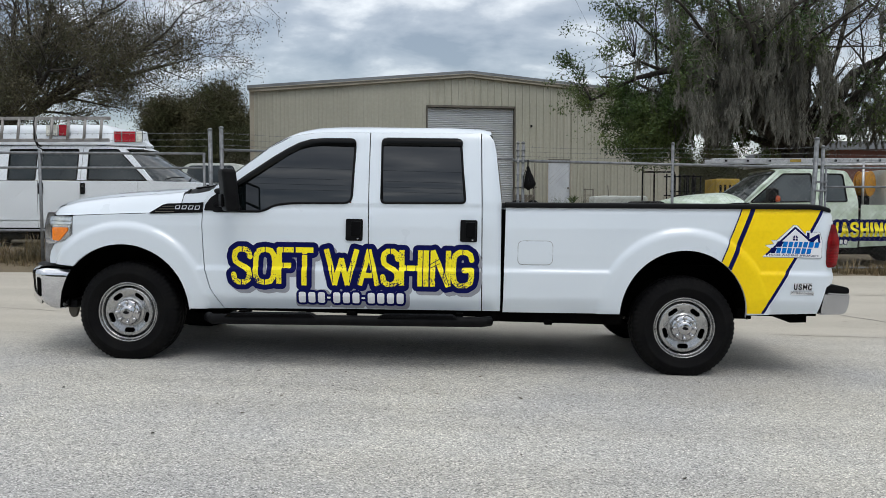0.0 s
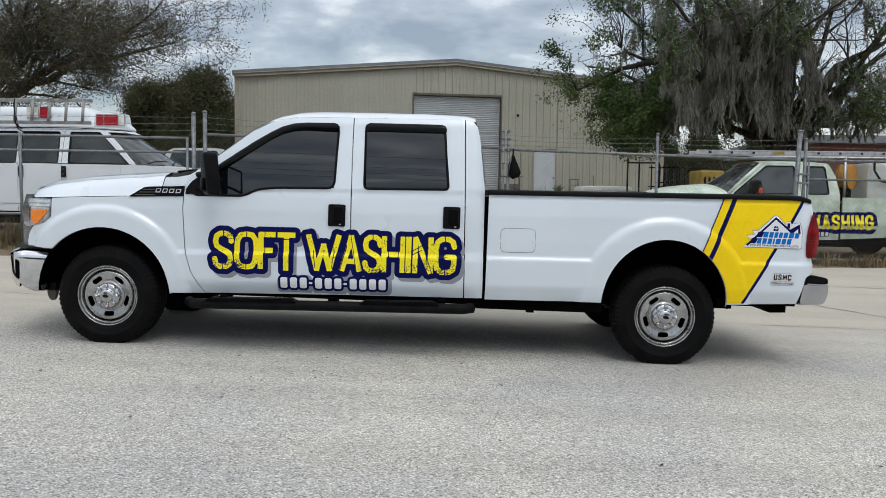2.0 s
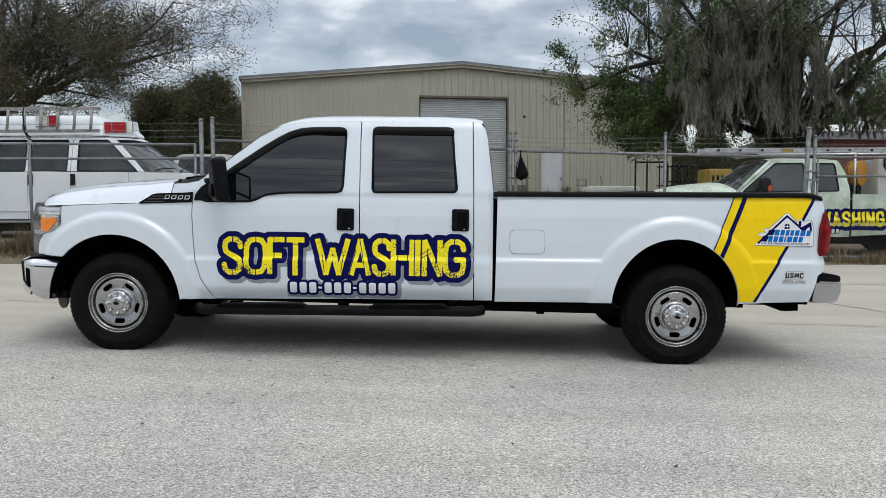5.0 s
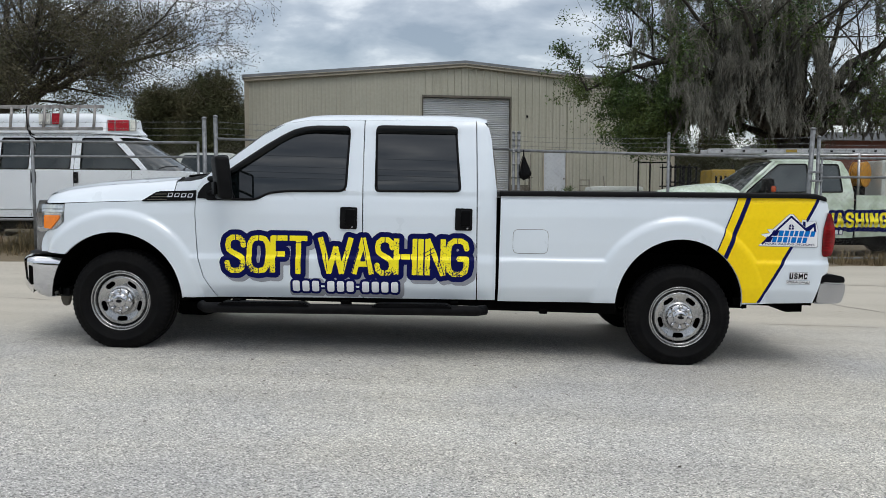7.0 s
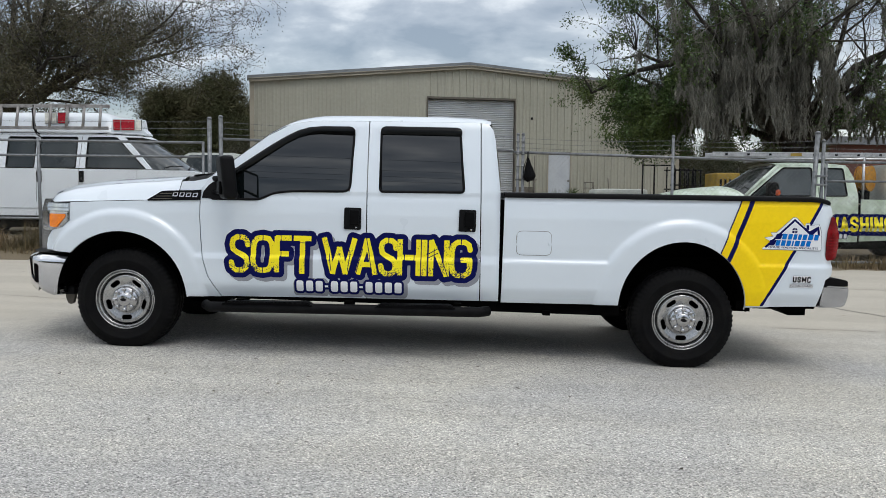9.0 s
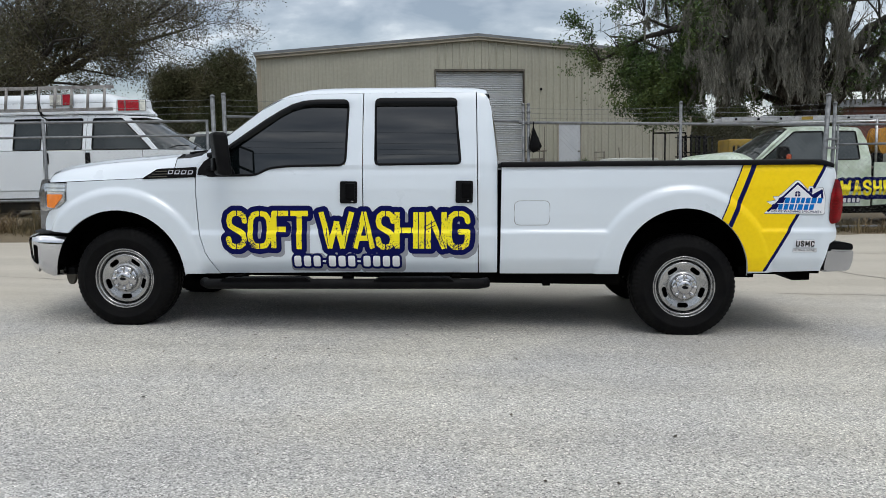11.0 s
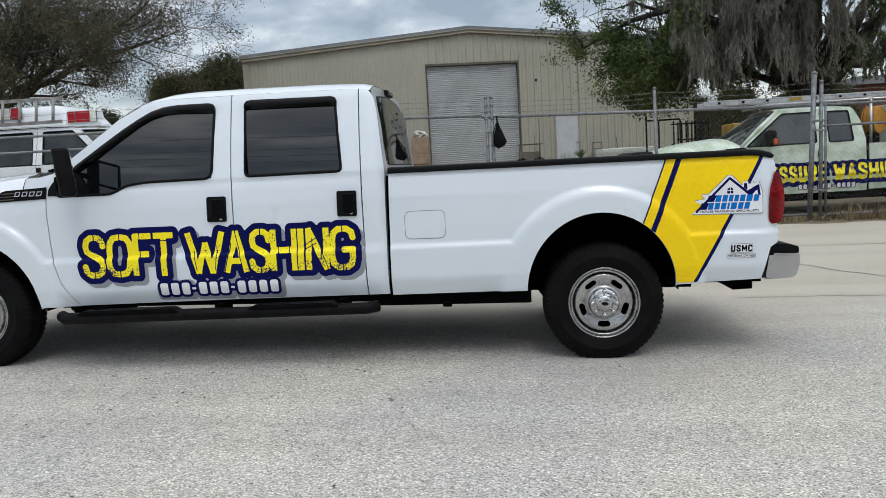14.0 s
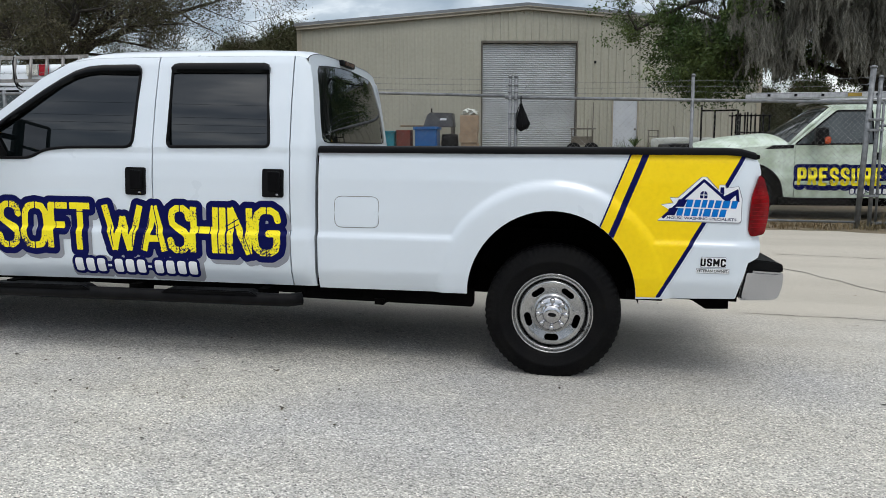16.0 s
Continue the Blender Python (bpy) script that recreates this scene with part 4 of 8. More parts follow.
def door_handle(x, z, parent):
    panel("handle_plate", [rounded([(x - 0.066, z - 0.085), (x + 0.066, z - 0.085), (x + 0.066, z + 0.085), (x - 0.066, z + 0.085)], 0.014, 3)], lambda a, b: side(a, b) - 0.012, BLACK, parent, 0.08, 0.015, "black plastic door handle plate")
    box("handle_grip", (x - 0.022, side(x, z) - 0.040, z - 0.052), (x + 0.054, side(x, z) - 0.018, z + 0.070), RAIL, parent, 0.009)
    tube("key_lock", [(x + 0.03, side(x, z - 0.067) - 0.02, z - 0.067), (x + 0.03, side(x, z - 0.067) - 0.002, z - 0.067)], 0.009, CHROME_R, parent)


door_handle(1.795, 1.075, front_door)
door_handle(2.685, 1.088, rear_door)
panel("fuel_door", [rounded([(3.075, 0.842), (3.335, 0.846), (3.333, 1.022), (3.073, 1.018)], 0.04, 4)], lambda x, z: side(x, z) - 0.004, PAINT, bed_side, 0.06, 0.02)
seal_pts = rounded([(3.070, 0.837), (3.340, 0.841), (3.338, 1.027), (3.068, 1.023)], 0.045, 4)
tube("fuel_door_gap", [(x, side(x, z) + 0.0005, z) for x, z in seal_pts + seal_pts[:1]], 0.0018, GREYTRIM, bed_side, 6)
box("fuel_door_tab", (3.315, side(3.33, 0.93) - 0.009, 0.92), (3.328, side(3.33, 0.93) - 0.002, 0.945), PAINT, bed_side, 0.003)

# mirror
mirror = new("side_mirror")
mirror.parent = truck
MIR = pose(0.885, -0.215, 1.357, 0, 0, 27)   # toed in towards the driver
bm = bmesh.new()
add_box(bm, (-0.066, -0.120, -0.160), (0.034, 0.120, 0.160), 0.036, 5)
for vv in bm.verts:
    k = (vv.co.z / 0.16)
    vv.co.y *= 1 - 0.10 * max(k, 0) ** 2
    vv.co.x += -0.018 * k + 0.012 * (1 - (vv.co.y / 0.11) ** 2) * (-1 if vv.co.x < 0 else 0)
    vv.co = MIR @ vv.co
part("mirror_housing", bm, BLACK, mirror, "black textured tow mirror housing", True)
for z0, z1, label in ((-0.045, 0.124, "main mirror glass"), (-0.126, -0.060, "small convex mirror glass")):
    bm = bmesh.new()
    add_box(bm, (0.024, -0.076, z0), (0.0352, 0.076, z1), 0.004, 2)
    for vv in bm.verts:
        vv.co = MIR @ (vv.co + Vector((-0.018 * vv.co.z / 0.16, 0, 0)))
    part("mirror_glass", bm, CHROME, mirror, label)
bm = bmesh.new()
add_box(bm, (-0.083, -0.055, -0.125), (-0.062, 0.060, -0.030), 0.008, 2)
for vv in bm.verts:
    vv.co = MIR @ vv.co
part("mirror_signal", bm, RAIL, mirror, "", True)
for z in (1.25, 1.36):
    tube("mirror_arm", [(0.70, side(0.72, 1.23), z - 0.01), (0.78, -0.04, z), (0.86, -0.15, z)], 0.020, BLACK, mirror)
mir2 = new("side_mirror")
mir2.parent = truck
bm = bmesh.new()
add_box(bm, (0.815, 2 * YC + 0.03, 1.205), (0.925, 2 * YC + 0.30, 1.535), 0.035, 4)
part("mirror_housing", bm, BLACK, mir2, "", True)
tube("mirror_arm", [(0.72, 2 * YC, 1.24), (0.86, 2 * YC + 0.08, 1.25)], 0.02, BLACK, mir2)

# ---- nose ----
def head_y(x, z):
    return side(x, z) - 0.004


panel("headlight", [rounded([(-0.664, 0.897), (-0.622, 0.903), (-0.545, 0.918), (-0.495, 0.940), (-0.435, 0.988), (-0.432, 1.122), (-0.665, 1.119), (-0.705, 1.045), (-0.696, 0.930)], 0.012, 2)], head_y, LAMP, truck, 0.03, 0.12, "clear headlight with an amber corner lens")
panel("corner_lens", [rounded([(-0.636, 0.928), (-0.560, 0.926), (-0.474, 1.008), (-0.468, 1.036), (-0.638, 1.032)], 0.012, 2)], lambda x, z: head_y(x, z) - 0.006, AMBER, truck, 0.03, 0.02, "amber corner lens")
panel("lamp_trim", [[(-0.690, 0.915), (-0.664, 0.899), (-0.600, 0.908), (-0.590, 0.921), (-0.640, 0.922), (-0.688, 0.940)]], lambda x, z: head_y(x, z) - 0.008, CHROME, truck, 0.03, 0.02)
for z0, z1, x0, x1 in ((1.088, 1.112, -0.660, -0.440), (1.060, 1.078, -0.655, -0.440), (1.040, 1.050, -0.640, -0.450)):
    panel("lamp_bar", [rounded([(x0, z0), (x1, z0 + 0.003), (x1, z1), (x0 + 0.01, z1)], 0.004, 2)], lambda x, z: head_y(x, z) - 0.007, CHROME, truck, 0.03, 0.012)
panel("lamp_reflector", [[(-0.686, 0.950), (-0.648, 0.945), (-0.650, 1.055), (-0.690, 1.050)]], lambda x, z: head_y(x, z) - 0.006, CHROME, truck, 0.03, 0.02)


def nose_ring(s):
    """Plan of the nose: s from -1 at the driver's corner to 1."""
    return -0.665 - 0.19 * (1 - abs(s) ** 2.6), YC + s * (YC - 0.115)


def grille_pt(u, w):
    s = 2 * w - 1
    x, y = nose_ring(s)
    return (x + 0.03 * (1 - u) ** 2 + 0.05 * u ** 3, y, 0.73 + (0.40 + 0.075 * (1 - s * s)) * u)


grid("grille", 8, 30, grille_pt, BLACK, truck, "dark front grille")
for k in range(3):
    z = 0.83 + 0.105 * k
    tube("grille_bar", [(nose_ring(s / 10)[0] - 0.02, nose_ring(s / 10)[1], z) for s in range(-8, 9)], 0.028, CHROME, truck)
prism("grille_surround", rounded([(-0.728, 0.750), (-0.655, 0.748), (-0.645, 0.895), (-0.680, 0.935), (-0.690, 1.045), (-0.650, 1.115), (-0.640, 1.142), (-0.706, 1.150), (-0.730, 1.05)], 0.012, 3), 0.125, 0.22, DARKCHROME, truck, 0.006, "dark chrome grille surround")
prism("grille_shadow_gap", [(-0.716, 0.80), (-0.702, 0.79), (-0.706, 1.02), (-0.690, 1.13), (-0.60, 1.215), (-0.64, 1.20), (-0.715, 1.12)], 0.22, 0.30, BLACK, truck)

# front bumper: a bowed face and two wrapped ends
BUMP = [(0.0, 0.030), (0.10, 0.004), (0.25, -0.010), (0.60, -0.016), (0.80, -0.020), (0.90, -0.012), (0.96, 0.010), (1.0, 0.045)]


def bumper_pt(u, w):
    s = 2 * w - 1
    a = abs(s)
    x = -0.995 + 0.225 * a ** 2.8
    zb = 0.385 + 0.075 * smooth01((a - 0.82) / 0.18)
    return (x + lerp_table(BUMP, u) * 1.6, YC + s * (YC - 0.075), zb + (0.716 - zb) * u)


grid("front_bumper", 16, 40, bumper_pt, CHROME, truck, "chrome front bumper")
END = [(-0.772, 0.455), (-0.700, 0.405), (-0.625, 0.375), (-0.560, 0.380), (-0.548, 0.42), (-0.552, 0.52), (-0.520, 0.61), (-0.478, 0.700), (-0.50, 0.716), (-0.745, 0.712), (-0.775, 0.69)]


def end_y(x, z):
    zb = lerp_table([(-0.775, 0.455), (-0.625, 0.375), (-0.478, 0.375)], x)
    return 0.060 + lerp_table(BUMP, (z - zb) / (0.716 - zb)) * 1.3 + 1.6 * max(-0.70 - x, 0) ** 1.5


both(panel("bumper_end", [END], end_y, CHROME, truck, 0.025, 0.10, "chrome bumper end"))
grid("bumper_top", 1, 40, lambda u, w: (-0.95 + 0.22 * abs(2 * w - 1) ** 4 + 0.45 * u * (1 - 0.45 * abs(2 * w - 1)), 0.085 + 2 * (YC - 0.085) * w, 0.722), BLACK, truck)
panel("fog_lamp_hole", [rounded([(-0.758, 0.48), (-0.722, 0.475), (-0.718, 0.62), (-0.755, 0.635)], 0.012, 2)], lambda x, z: end_y(x, z) - 0.005, UNDER, truck, 0.03, 0.02, "dark fog lamp opening")
prism("tow_hook", rounded([(-0.63, 0.42), (-0.535, 0.42), (-0.545, 0.34), (-0.565, 0.275), (-0.605, 0.280), (-0.625, 0.33)], 0.02, 3), 0.30, 0.34, GREYTRIM, truck, 0.005)
box("valance", (-0.74, 0.20, 0.37), (-0.50, 2 * YC - 0.20, 0.44), BLACK, truck, 0.02)

# ---- bed ----
RZ0, RZ1 = 1.288, 1.330


def rail_z(x):
    return RZ0 + (RZ1 - RZ0) * (x - 2.968) / (5.31 - 2.968) if x < 5.31 else RZ1 - 1.1 * (x - 5.31) ** 2


def rail_cap_pt(u, w):
    x = 2.965 + (5.455 - 2.965) * u
    a = math.pi * w
    y0 = side(x, rail_z(x))
    return (x, y0 + 0.040 - 0.058 * math.cos(a), rail_z(x) - 0.012 + 0.042 * math.sin(a) ** 0.5)


both(grid("rail_cap", 30, 10, rail_cap_pt, RAIL, truck, "black plastic bed rail cap"))
box("rail_cap_front", (2.968, 0.06, 1.270), (3.03, 2 * YC - 0.06, 1.316), RAIL, truck, 0.012)
box("bed_floor", (2.98, 0.47, 0.83), (5.42, 2 * YC - 0.47, 0.86), RAIL, truck)
for y in (0.10, 2 * YC - 0.13):
    box("bed_inner_wall", (2.98, y, 1.012), (5.42, y + 0.03, 1.285), RAIL, truck)
box("bed_front_wall", (2.975, 0.09, 0.50), (3.005, 2 * YC - 0.09, 1.280), PAINT, truck)
box("tailgate", (5.415, 0.085, 0.60), (5.485, 2 * YC - 0.085, 1.300), PAINT, truck, 0.02)
box("tailgate_cap", (5.405, 0.085, 1.300), (5.490, 2 * YC - 0.085, 1.325), RAIL, truck, 0.010)
box("cab_bed_gap", (2.944, 0.05, 0.47), (2.968, 2 * YC - 0.05, 1.26), UNDER, truck)

tail = new("tail_light")
tail.parent = truck


def lamp_y(x, z):
    return side(min(x, 5.45), z) - 0.004 + 2.2 * max(x - 5.47, 0) ** 1.5 - 0.014 * math.sin(math.pi * min(max((z - 0.88) / 0.33, 0), 1))


panel("lens", [rounded([(5.433, 0.906), (5.451, 0.872), (5.529, 0.886), (5.544, 0.992), (5.541, 1.08), (5.504, 1.196), (5.477, 1.216), (5.439, 1.10), (5.431, 1.00)], 0.022, 4)], lamp_y, RED, tail, 0.02, 0.06, "ribbed red tail light lens")
tail2 = new("tail_light")
tail2.parent = truck
for src in list(tail.children):
    o = both(src)
    o.parent = tail2

# rear bumper, hitch
prism("bumper_bracket", rounded([(5.420, 0.520), (5.458, 0.506), (5.484, 0.64), (5.490, 0.735), (5.464, 0.728), (5.434, 0.60)], 0.008, 2), 0.050, 0.30, BLACK, truck, 0.004)
for k in range(11):
    z = 0.925 + 0.0225 * k
    x0 = lerp_table([(0.90, 5.445), (0.98, 5.437), (1.08, 5.443), (1.20, 5.481)], z)
    x1 = lerp_table([(0.90, 5.523), (1.00, 5.537), (1.08, 5.533), (1.20, 5.497)], z)
    tube("lens_rib", [(x0 + (x1 - x0) * i / 4, lamp_y(x0 + (x1 - x0) * i / 4, z) - 0.0005, z) for i in range(5)], 0.0016, RED_D, tail, 5)
prism("bumper_pad", rounded([(5.465, 0.722), (5.490, 0.736), (5.560, 0.735), (5.620, 0.726), (5.646, 0.716), (5.650, 0.674), (5.452, 0.680)], 0.012, 3), 0.055, 2 * YC - 0.055, BLACK, truck, 0.006)
prism("rear_bumper", rounded([(5.444, 0.677), (5.646, 0.671), (5.653, 0.658), (5.650, 0.59), (5.630, 0.526), (5.600, 0.512), (5.428, 0.502), (5.420, 0.53)], 0.012, 3), 0.045, 2 * YC - 0.045, CHROME_R, truck, 0.012, "chrome step bumper")
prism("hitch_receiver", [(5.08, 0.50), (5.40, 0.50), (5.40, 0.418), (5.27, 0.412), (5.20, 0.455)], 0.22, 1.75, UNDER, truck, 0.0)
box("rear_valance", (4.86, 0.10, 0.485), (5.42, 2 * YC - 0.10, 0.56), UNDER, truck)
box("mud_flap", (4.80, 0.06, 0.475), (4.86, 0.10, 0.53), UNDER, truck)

# ---- cab rear wall and back glass ----
BACK_X = [(0.47, 2.942), (1.31, 2.934), (1.40, 2.926), (1.60, 2.900), (1.78, 2.864), (1.84, 2.848), (1.95, 2.838)]


def cab_back_pt(u, w):
    s = 2 * w - 1
    top = 1.840 + 0.058 * (1 - abs(s) ** 5.0) ** 0.75
    z = 0.47 + (top - 0.47) * u
    x = lerp_table(BACK_X, z)
    y0 = quarter(x - 0.006, min(z, 1.842)) + 0.012
    return (x + 0.012 * (1 - abs(s) ** 8) * (1 - u ** 6), YC + (YC - y0) * s, z)


grid("cab_back", 30, 36, cab_back_pt, PAINT, truck)


def back_glass(name, z0, z1, i0, i1, out, material, label=""):
    """The back window: wide at the sill, drawn in and arched at the top."""
    def fn(u, w):
        s = 2 * w - 1
        z = z0 + (z1 - 0.035 * s * s - z0) * u
        k = 0.030 * (max(0, 0.06 - min(u, 1 - u)) / 0.06) ** 2
        inset = i0 + (i1 - i0) * u ** 1.8 + k
        return (lerp_table(BACK_X, z) + 0.014 + out - 0.022 * abs(s) ** 8, YC + (YC - inset) * s, z)
    return grid(name, 20, 28, fn, material, truck, label)


back_glass("back_window_seal", 1.334, 1.846, 0.108, 0.262, 0.003, BLACK)
back_glass("back_window", 1.339, 1.838, 0.118, 0.274, 0.008, TINT, "dark tinted back window")
box("high_brake_light", (2.825, 0.83, 1.865), (2.872, 1.14, 1.905), BLACK, truck, 0.010, "black centre brake light housing")
box("brake_lens", (2.868, 0.88, 1.873), (2.877, 1.09, 1.897), SMOKED, truck, 0.002)

# ---- running board ----
board = new("running_board")
board.parent = truck


def board_z(x):
    return 0.355 + 0.016 * (x - 0.65)


tube("board_tube", [(0.66, -0.03, board_z(0.66) + 0.01), (0.70, -0.075, board_z(0.70)), (2.80, -0.075, board_z(2.80)), (2.87, -0.03, board_z(2.87) + 0.004)], 0.040, BLACK, board, 12, "black tubular running board")
for x0, x1 in ((0.80, 1.52), (1.99, 2.62)):
    prism("step_pad", [(x0, board_z(x0) + 0.025), (x0 + 0.05, board_z(x0) + 0.052), (x1 - 0.05, board_z(x1) + 0.052), (x1, board_z(x1) + 0.025)], -0.12, -0.01, RAIL, board, 0.006)
for x in (0.9, 1.75, 2.6):
    box("board_bracket", (x, -0.05, board_z(x)), (x + 0.06, 0.14, board_z(x) + 0.06), UNDER, board)
tube("board_tube", [(0.66, 2 * YC + 0.03, 0.36), (2.87, 2 * YC + 0.03, 0.39)], 0.04, BLACK, truck, 10)

# ---- wheels ----
TYRE = [(0.232, 0.03), (0.240, 0.012), (0.262, 0.004), (0.300, -0.004), (0.303, -0.007), (0.318, -0.007), (0.321, -0.003), (0.345, -0.001), (0.366, 0.008), (0.384, 0.022), (0.395, 0.034), (0.398, 0.06), (0.400, 0.10), (0.394, 0.103), (0.394, 0.113), (0.401, 0.116), (0.401, 0.150), (0.394, 0.153), (0.394, 0.163), (0.400, 0.166), (0.398, 0.205), (0.395, 0.232), (0.366, 0.256), (0.30, 0.27), (0.24, 0.255)]
RIMP = [(0.203, 0.21), (0.203, 0.065), (0.206, 0.034), (0.211, 0.024), (0.217, 0.023), (0.221, 0.028), (0.2225, 0.040), (0.226, 0.038), (0.2275, 0.018), (0.231, 0.013), (0.236, 0.012), (0.238, 0.018), (0.236, 0.03)]
wheel_src = new("wheel")
wheel_src.parent = truck
tyre = lathe("tyre", TYRE, RUBBER, wheel_src, 256, "black all-terrain tyre", (8, 9, 10, 11, 12, 18, 19, 20, 21), 0.0062)
# the weight flattens the tread where it rests
for vv in tyre.data.vertices:
    vv.co.z = max(vv.co.z, -0.3755 + 0.06 * max(abs(vv.co.x) - 0.14, 0) ** 2)
rim = lathe("rim", RIMP, STEEL, wheel_src, 72, "grey painted steel rim")


def disc_y(x, z):
    r = math.hypot(x, z)
    return lerp_table([(0.0, 0.030), (0.095, 0.034), (0.115, 0.046), (0.135, 0.040), (0.165, 0.030), (0.184, 0.029), (0.191, 0.034), (0.196, 0.055), (0.206, 0.085)], r)


def disc_dist(X, Z):
    d = np.hypot(X, Z) - 0.206
    for k in range(5):
        a = math.radians(90 + 36 + 72 * k)
        c, t = np.array([math.cos(a), math.sin(a)]) * 0.146, np.array([-math.sin(a), math.cos(a)]) * 0.023
        d = np.maximum(d, -seg_dist(X, Z, c - t, c + t, 0.0185, square=False))
    return d


flat_shape("wheel_disc", disc_dist, -0.21, 0.21, -0.21, 0.21, 0.0045, disc_y, STEEL, wheel_src, "", 0.012)
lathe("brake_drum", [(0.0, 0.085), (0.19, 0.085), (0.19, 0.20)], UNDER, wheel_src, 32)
lathe("hub_cap", [(0.0, -0.022), (0.030, -0.021), (0.048, -0.017), (0.053, -0.010), (0.056, -0.004), (0.070, -0.003), (0.090, 0.001), (0.099, 0.010), (0.103, 0.040)], HUBC, wheel_src, 48, "polished chrome hub cap")
flat_shape("hub_emblem", lambda X, Z: np.hypot((X + 0.35 * Z) / 2.0, Z) - 0.012, -0.035, 0.035, -0.02, 0.02, 0.003, lambda x, z: -0.0240, BLACK, wheel_src)
for k in range(8):
    a = radians(45 * k)
    c, w = 0.081 * math.cos(a), 0.081 * math.sin(a)
    tube("lug_nut", [(c, 0.008, w), (c, -0.011, w), (c, -0.018, w), (c, -0.0205, w)], [0.0165, 0.0155, 0.0120, 0.004], HUBC, wheel_src, 12)
tube("valve_stem", [(0.17, 0.03, -0.085), (0.187, 0.008, -0.092)], 0.004, BLACK, wheel_src, 6)
wheel_src.matrix_basis = pose(0, 0, HUB_Z, 0, 14, 0)


def put_wheel(m, spin):
    w = new("wheel")
    w.parent = truck
    w.matrix_basis = m
    for c in wheel_src.children:
        o = c.copy()
        scene.collection.objects.link(o)
        o.parent = w
        if c.name.split(".")[0] != "tyre":
            o.matrix_basis = pose(0, 0, 0, 0, spin, 0) @ c.matrix_basis
    return w


for c in wheel_src.children:
    if c.name.split(".")[0] != "tyre":
        c.matrix_basis = pose(0, 0, 0, 0, -2, 0) @ c.matrix_basis
wheel_src.matrix_basis = pose(0, 0, HUB_Z)
put_wheel(pose(WB, 0, HUB_Z), 2)
put_wheel(pose(0, 2 * YC, HUB_Z, 0, 0, 180), 20)
put_wheel(pose(WB, 2 * YC, HUB_Z, 0, 0, 180), 50)


# ---- lettering and stripes on the pickup ----
STROKES = {
    "S": [[(1, .77), (.93, .92), (.7, 1), (.3, 1), (.07, .92), (0, .77), (.06, .63), (.28, .55), (.72, .45), (.94, .37), (1, .23), (.93, .08), (.7, 0), (.3, 0), (.07, .08), (0, .23)]],
    "O": [[(.5, 0), (.2, .03), (.04, .17), (0, .36), (0, .64), (.04, .83), (.2, .97), (.5, 1), (.8, .97), (.96, .83), (1, .64), (1, .36), (.96, .17), (.8, .03), (.5, 0)]],
    "F": [[(0, 0), (0, 1), (1, 1)], [(0, .52), (.8, .52)]],
    "T": [[(0, 1), (1, 1)], [(.5, 1), (.5, -.03)]],
    "W": [[(0, 1), (.29, 0), (.5, .72), (.71, 0), (1, 1)]],
    "A": [[(0, 0), (.5, 1), (1, 0)], [(.2, .26), (.8, .26)]],
    "H": [[(0, 0), (0, 1)], [(1, 0), (1, 1)], [(0, .5), (1, .5)]],
    "I": [[(.5, 0), (.5, 1)]],
    "N": [[(0, 0), (0, 1), (1, 0), (1, 1)]],
    "G": [[(1, .77), (.93, .92), (.7, 1), (.3, 1), (.07, .9), (0, .7), (0, .3), (.07, .1), (.3, 0), (.7, 0), (.93, .08), (1, .24), (1, .46), (.6, .46)]],
    "P": [[(0, 0), (0, 1), (.85, 1), (1, .88), (1, .60), (.85, .48), (0, .48)]],
    "R": [[(0, 0), (0, 1), (.85, 1), (1, .88), (1, .60), (.85, .48), (0, .48)], [(.45, .48), (1, 0)]],
    "E": [[(1, 1), (0, 1), (0, 0), (1, 0)], [(0, .52), (.8, .52)]],
    "M": [[(0, 0), (0, 1), (.5, .3), (1, 1), (1, 0)]],
    "C": [[(1, .8), (.85, 1), (.15, 1), (0, .86), (0, .14), (.15, 0), (.85, 0), (1, .2)]],
    "U": [[(0, 1), (0, .12), (.15, 0), (.85, 0), (1, .12), (1, 1)]],
}


def word_dist(letters, z0, height, half, tilt=0.0, slits=False):
    """letters: (character, left, right). Distance to the heavy strokes of a word."""
    segs, cut = [], []
    for ch, xl, xr in letters:
        w = max(xr - xl - 2 * half, 0.001)

        def at(u, v):
            x = xl + half + u * w
            return (x, z0 + tilt * (x - letters[0][1]) + half + v * (height - 2 * half))
        for line in STROKES[ch]:
            segs += [(at(*a), at(*b), ch not in "SOGC") for a, b in zip(line, line[1:])]
        if ch in "SOG" and slits:
            cut += [(at(.5, -.2), at(.5, .12)), (at(.5, .88), at(.5, 1.2))]

    def dist(X, Z):
        d = np.full(X.shape, 9.0)
        for a, b, square in segs:
            d = np.minimum(d, seg_dist(X, Z, a, b, half, square=square))
        for a, b in cut:
            d = np.maximum(d, -seg_dist(X, Z, a, b, 0.0036))
        return d
    return dist


def px(p):
    return 0.85 + 0.004424 * (p - 412)


MAIN = [(c, px(a), px(b)) for c, a, b in (("S", 409, 446), ("O", 447, 490), ("F", 489, 521), ("T", 521, 556), ("W", 573, 635), ("A", 633, 672), ("S", 673, 708), ("H", 706, 748), ("I", 747, 760), ("N", 761, 797), ("G", 797, 838))]
word_dist_plain = word_dist(MAIN, 0.625, 0.298, 0.0206, 0.010, True)
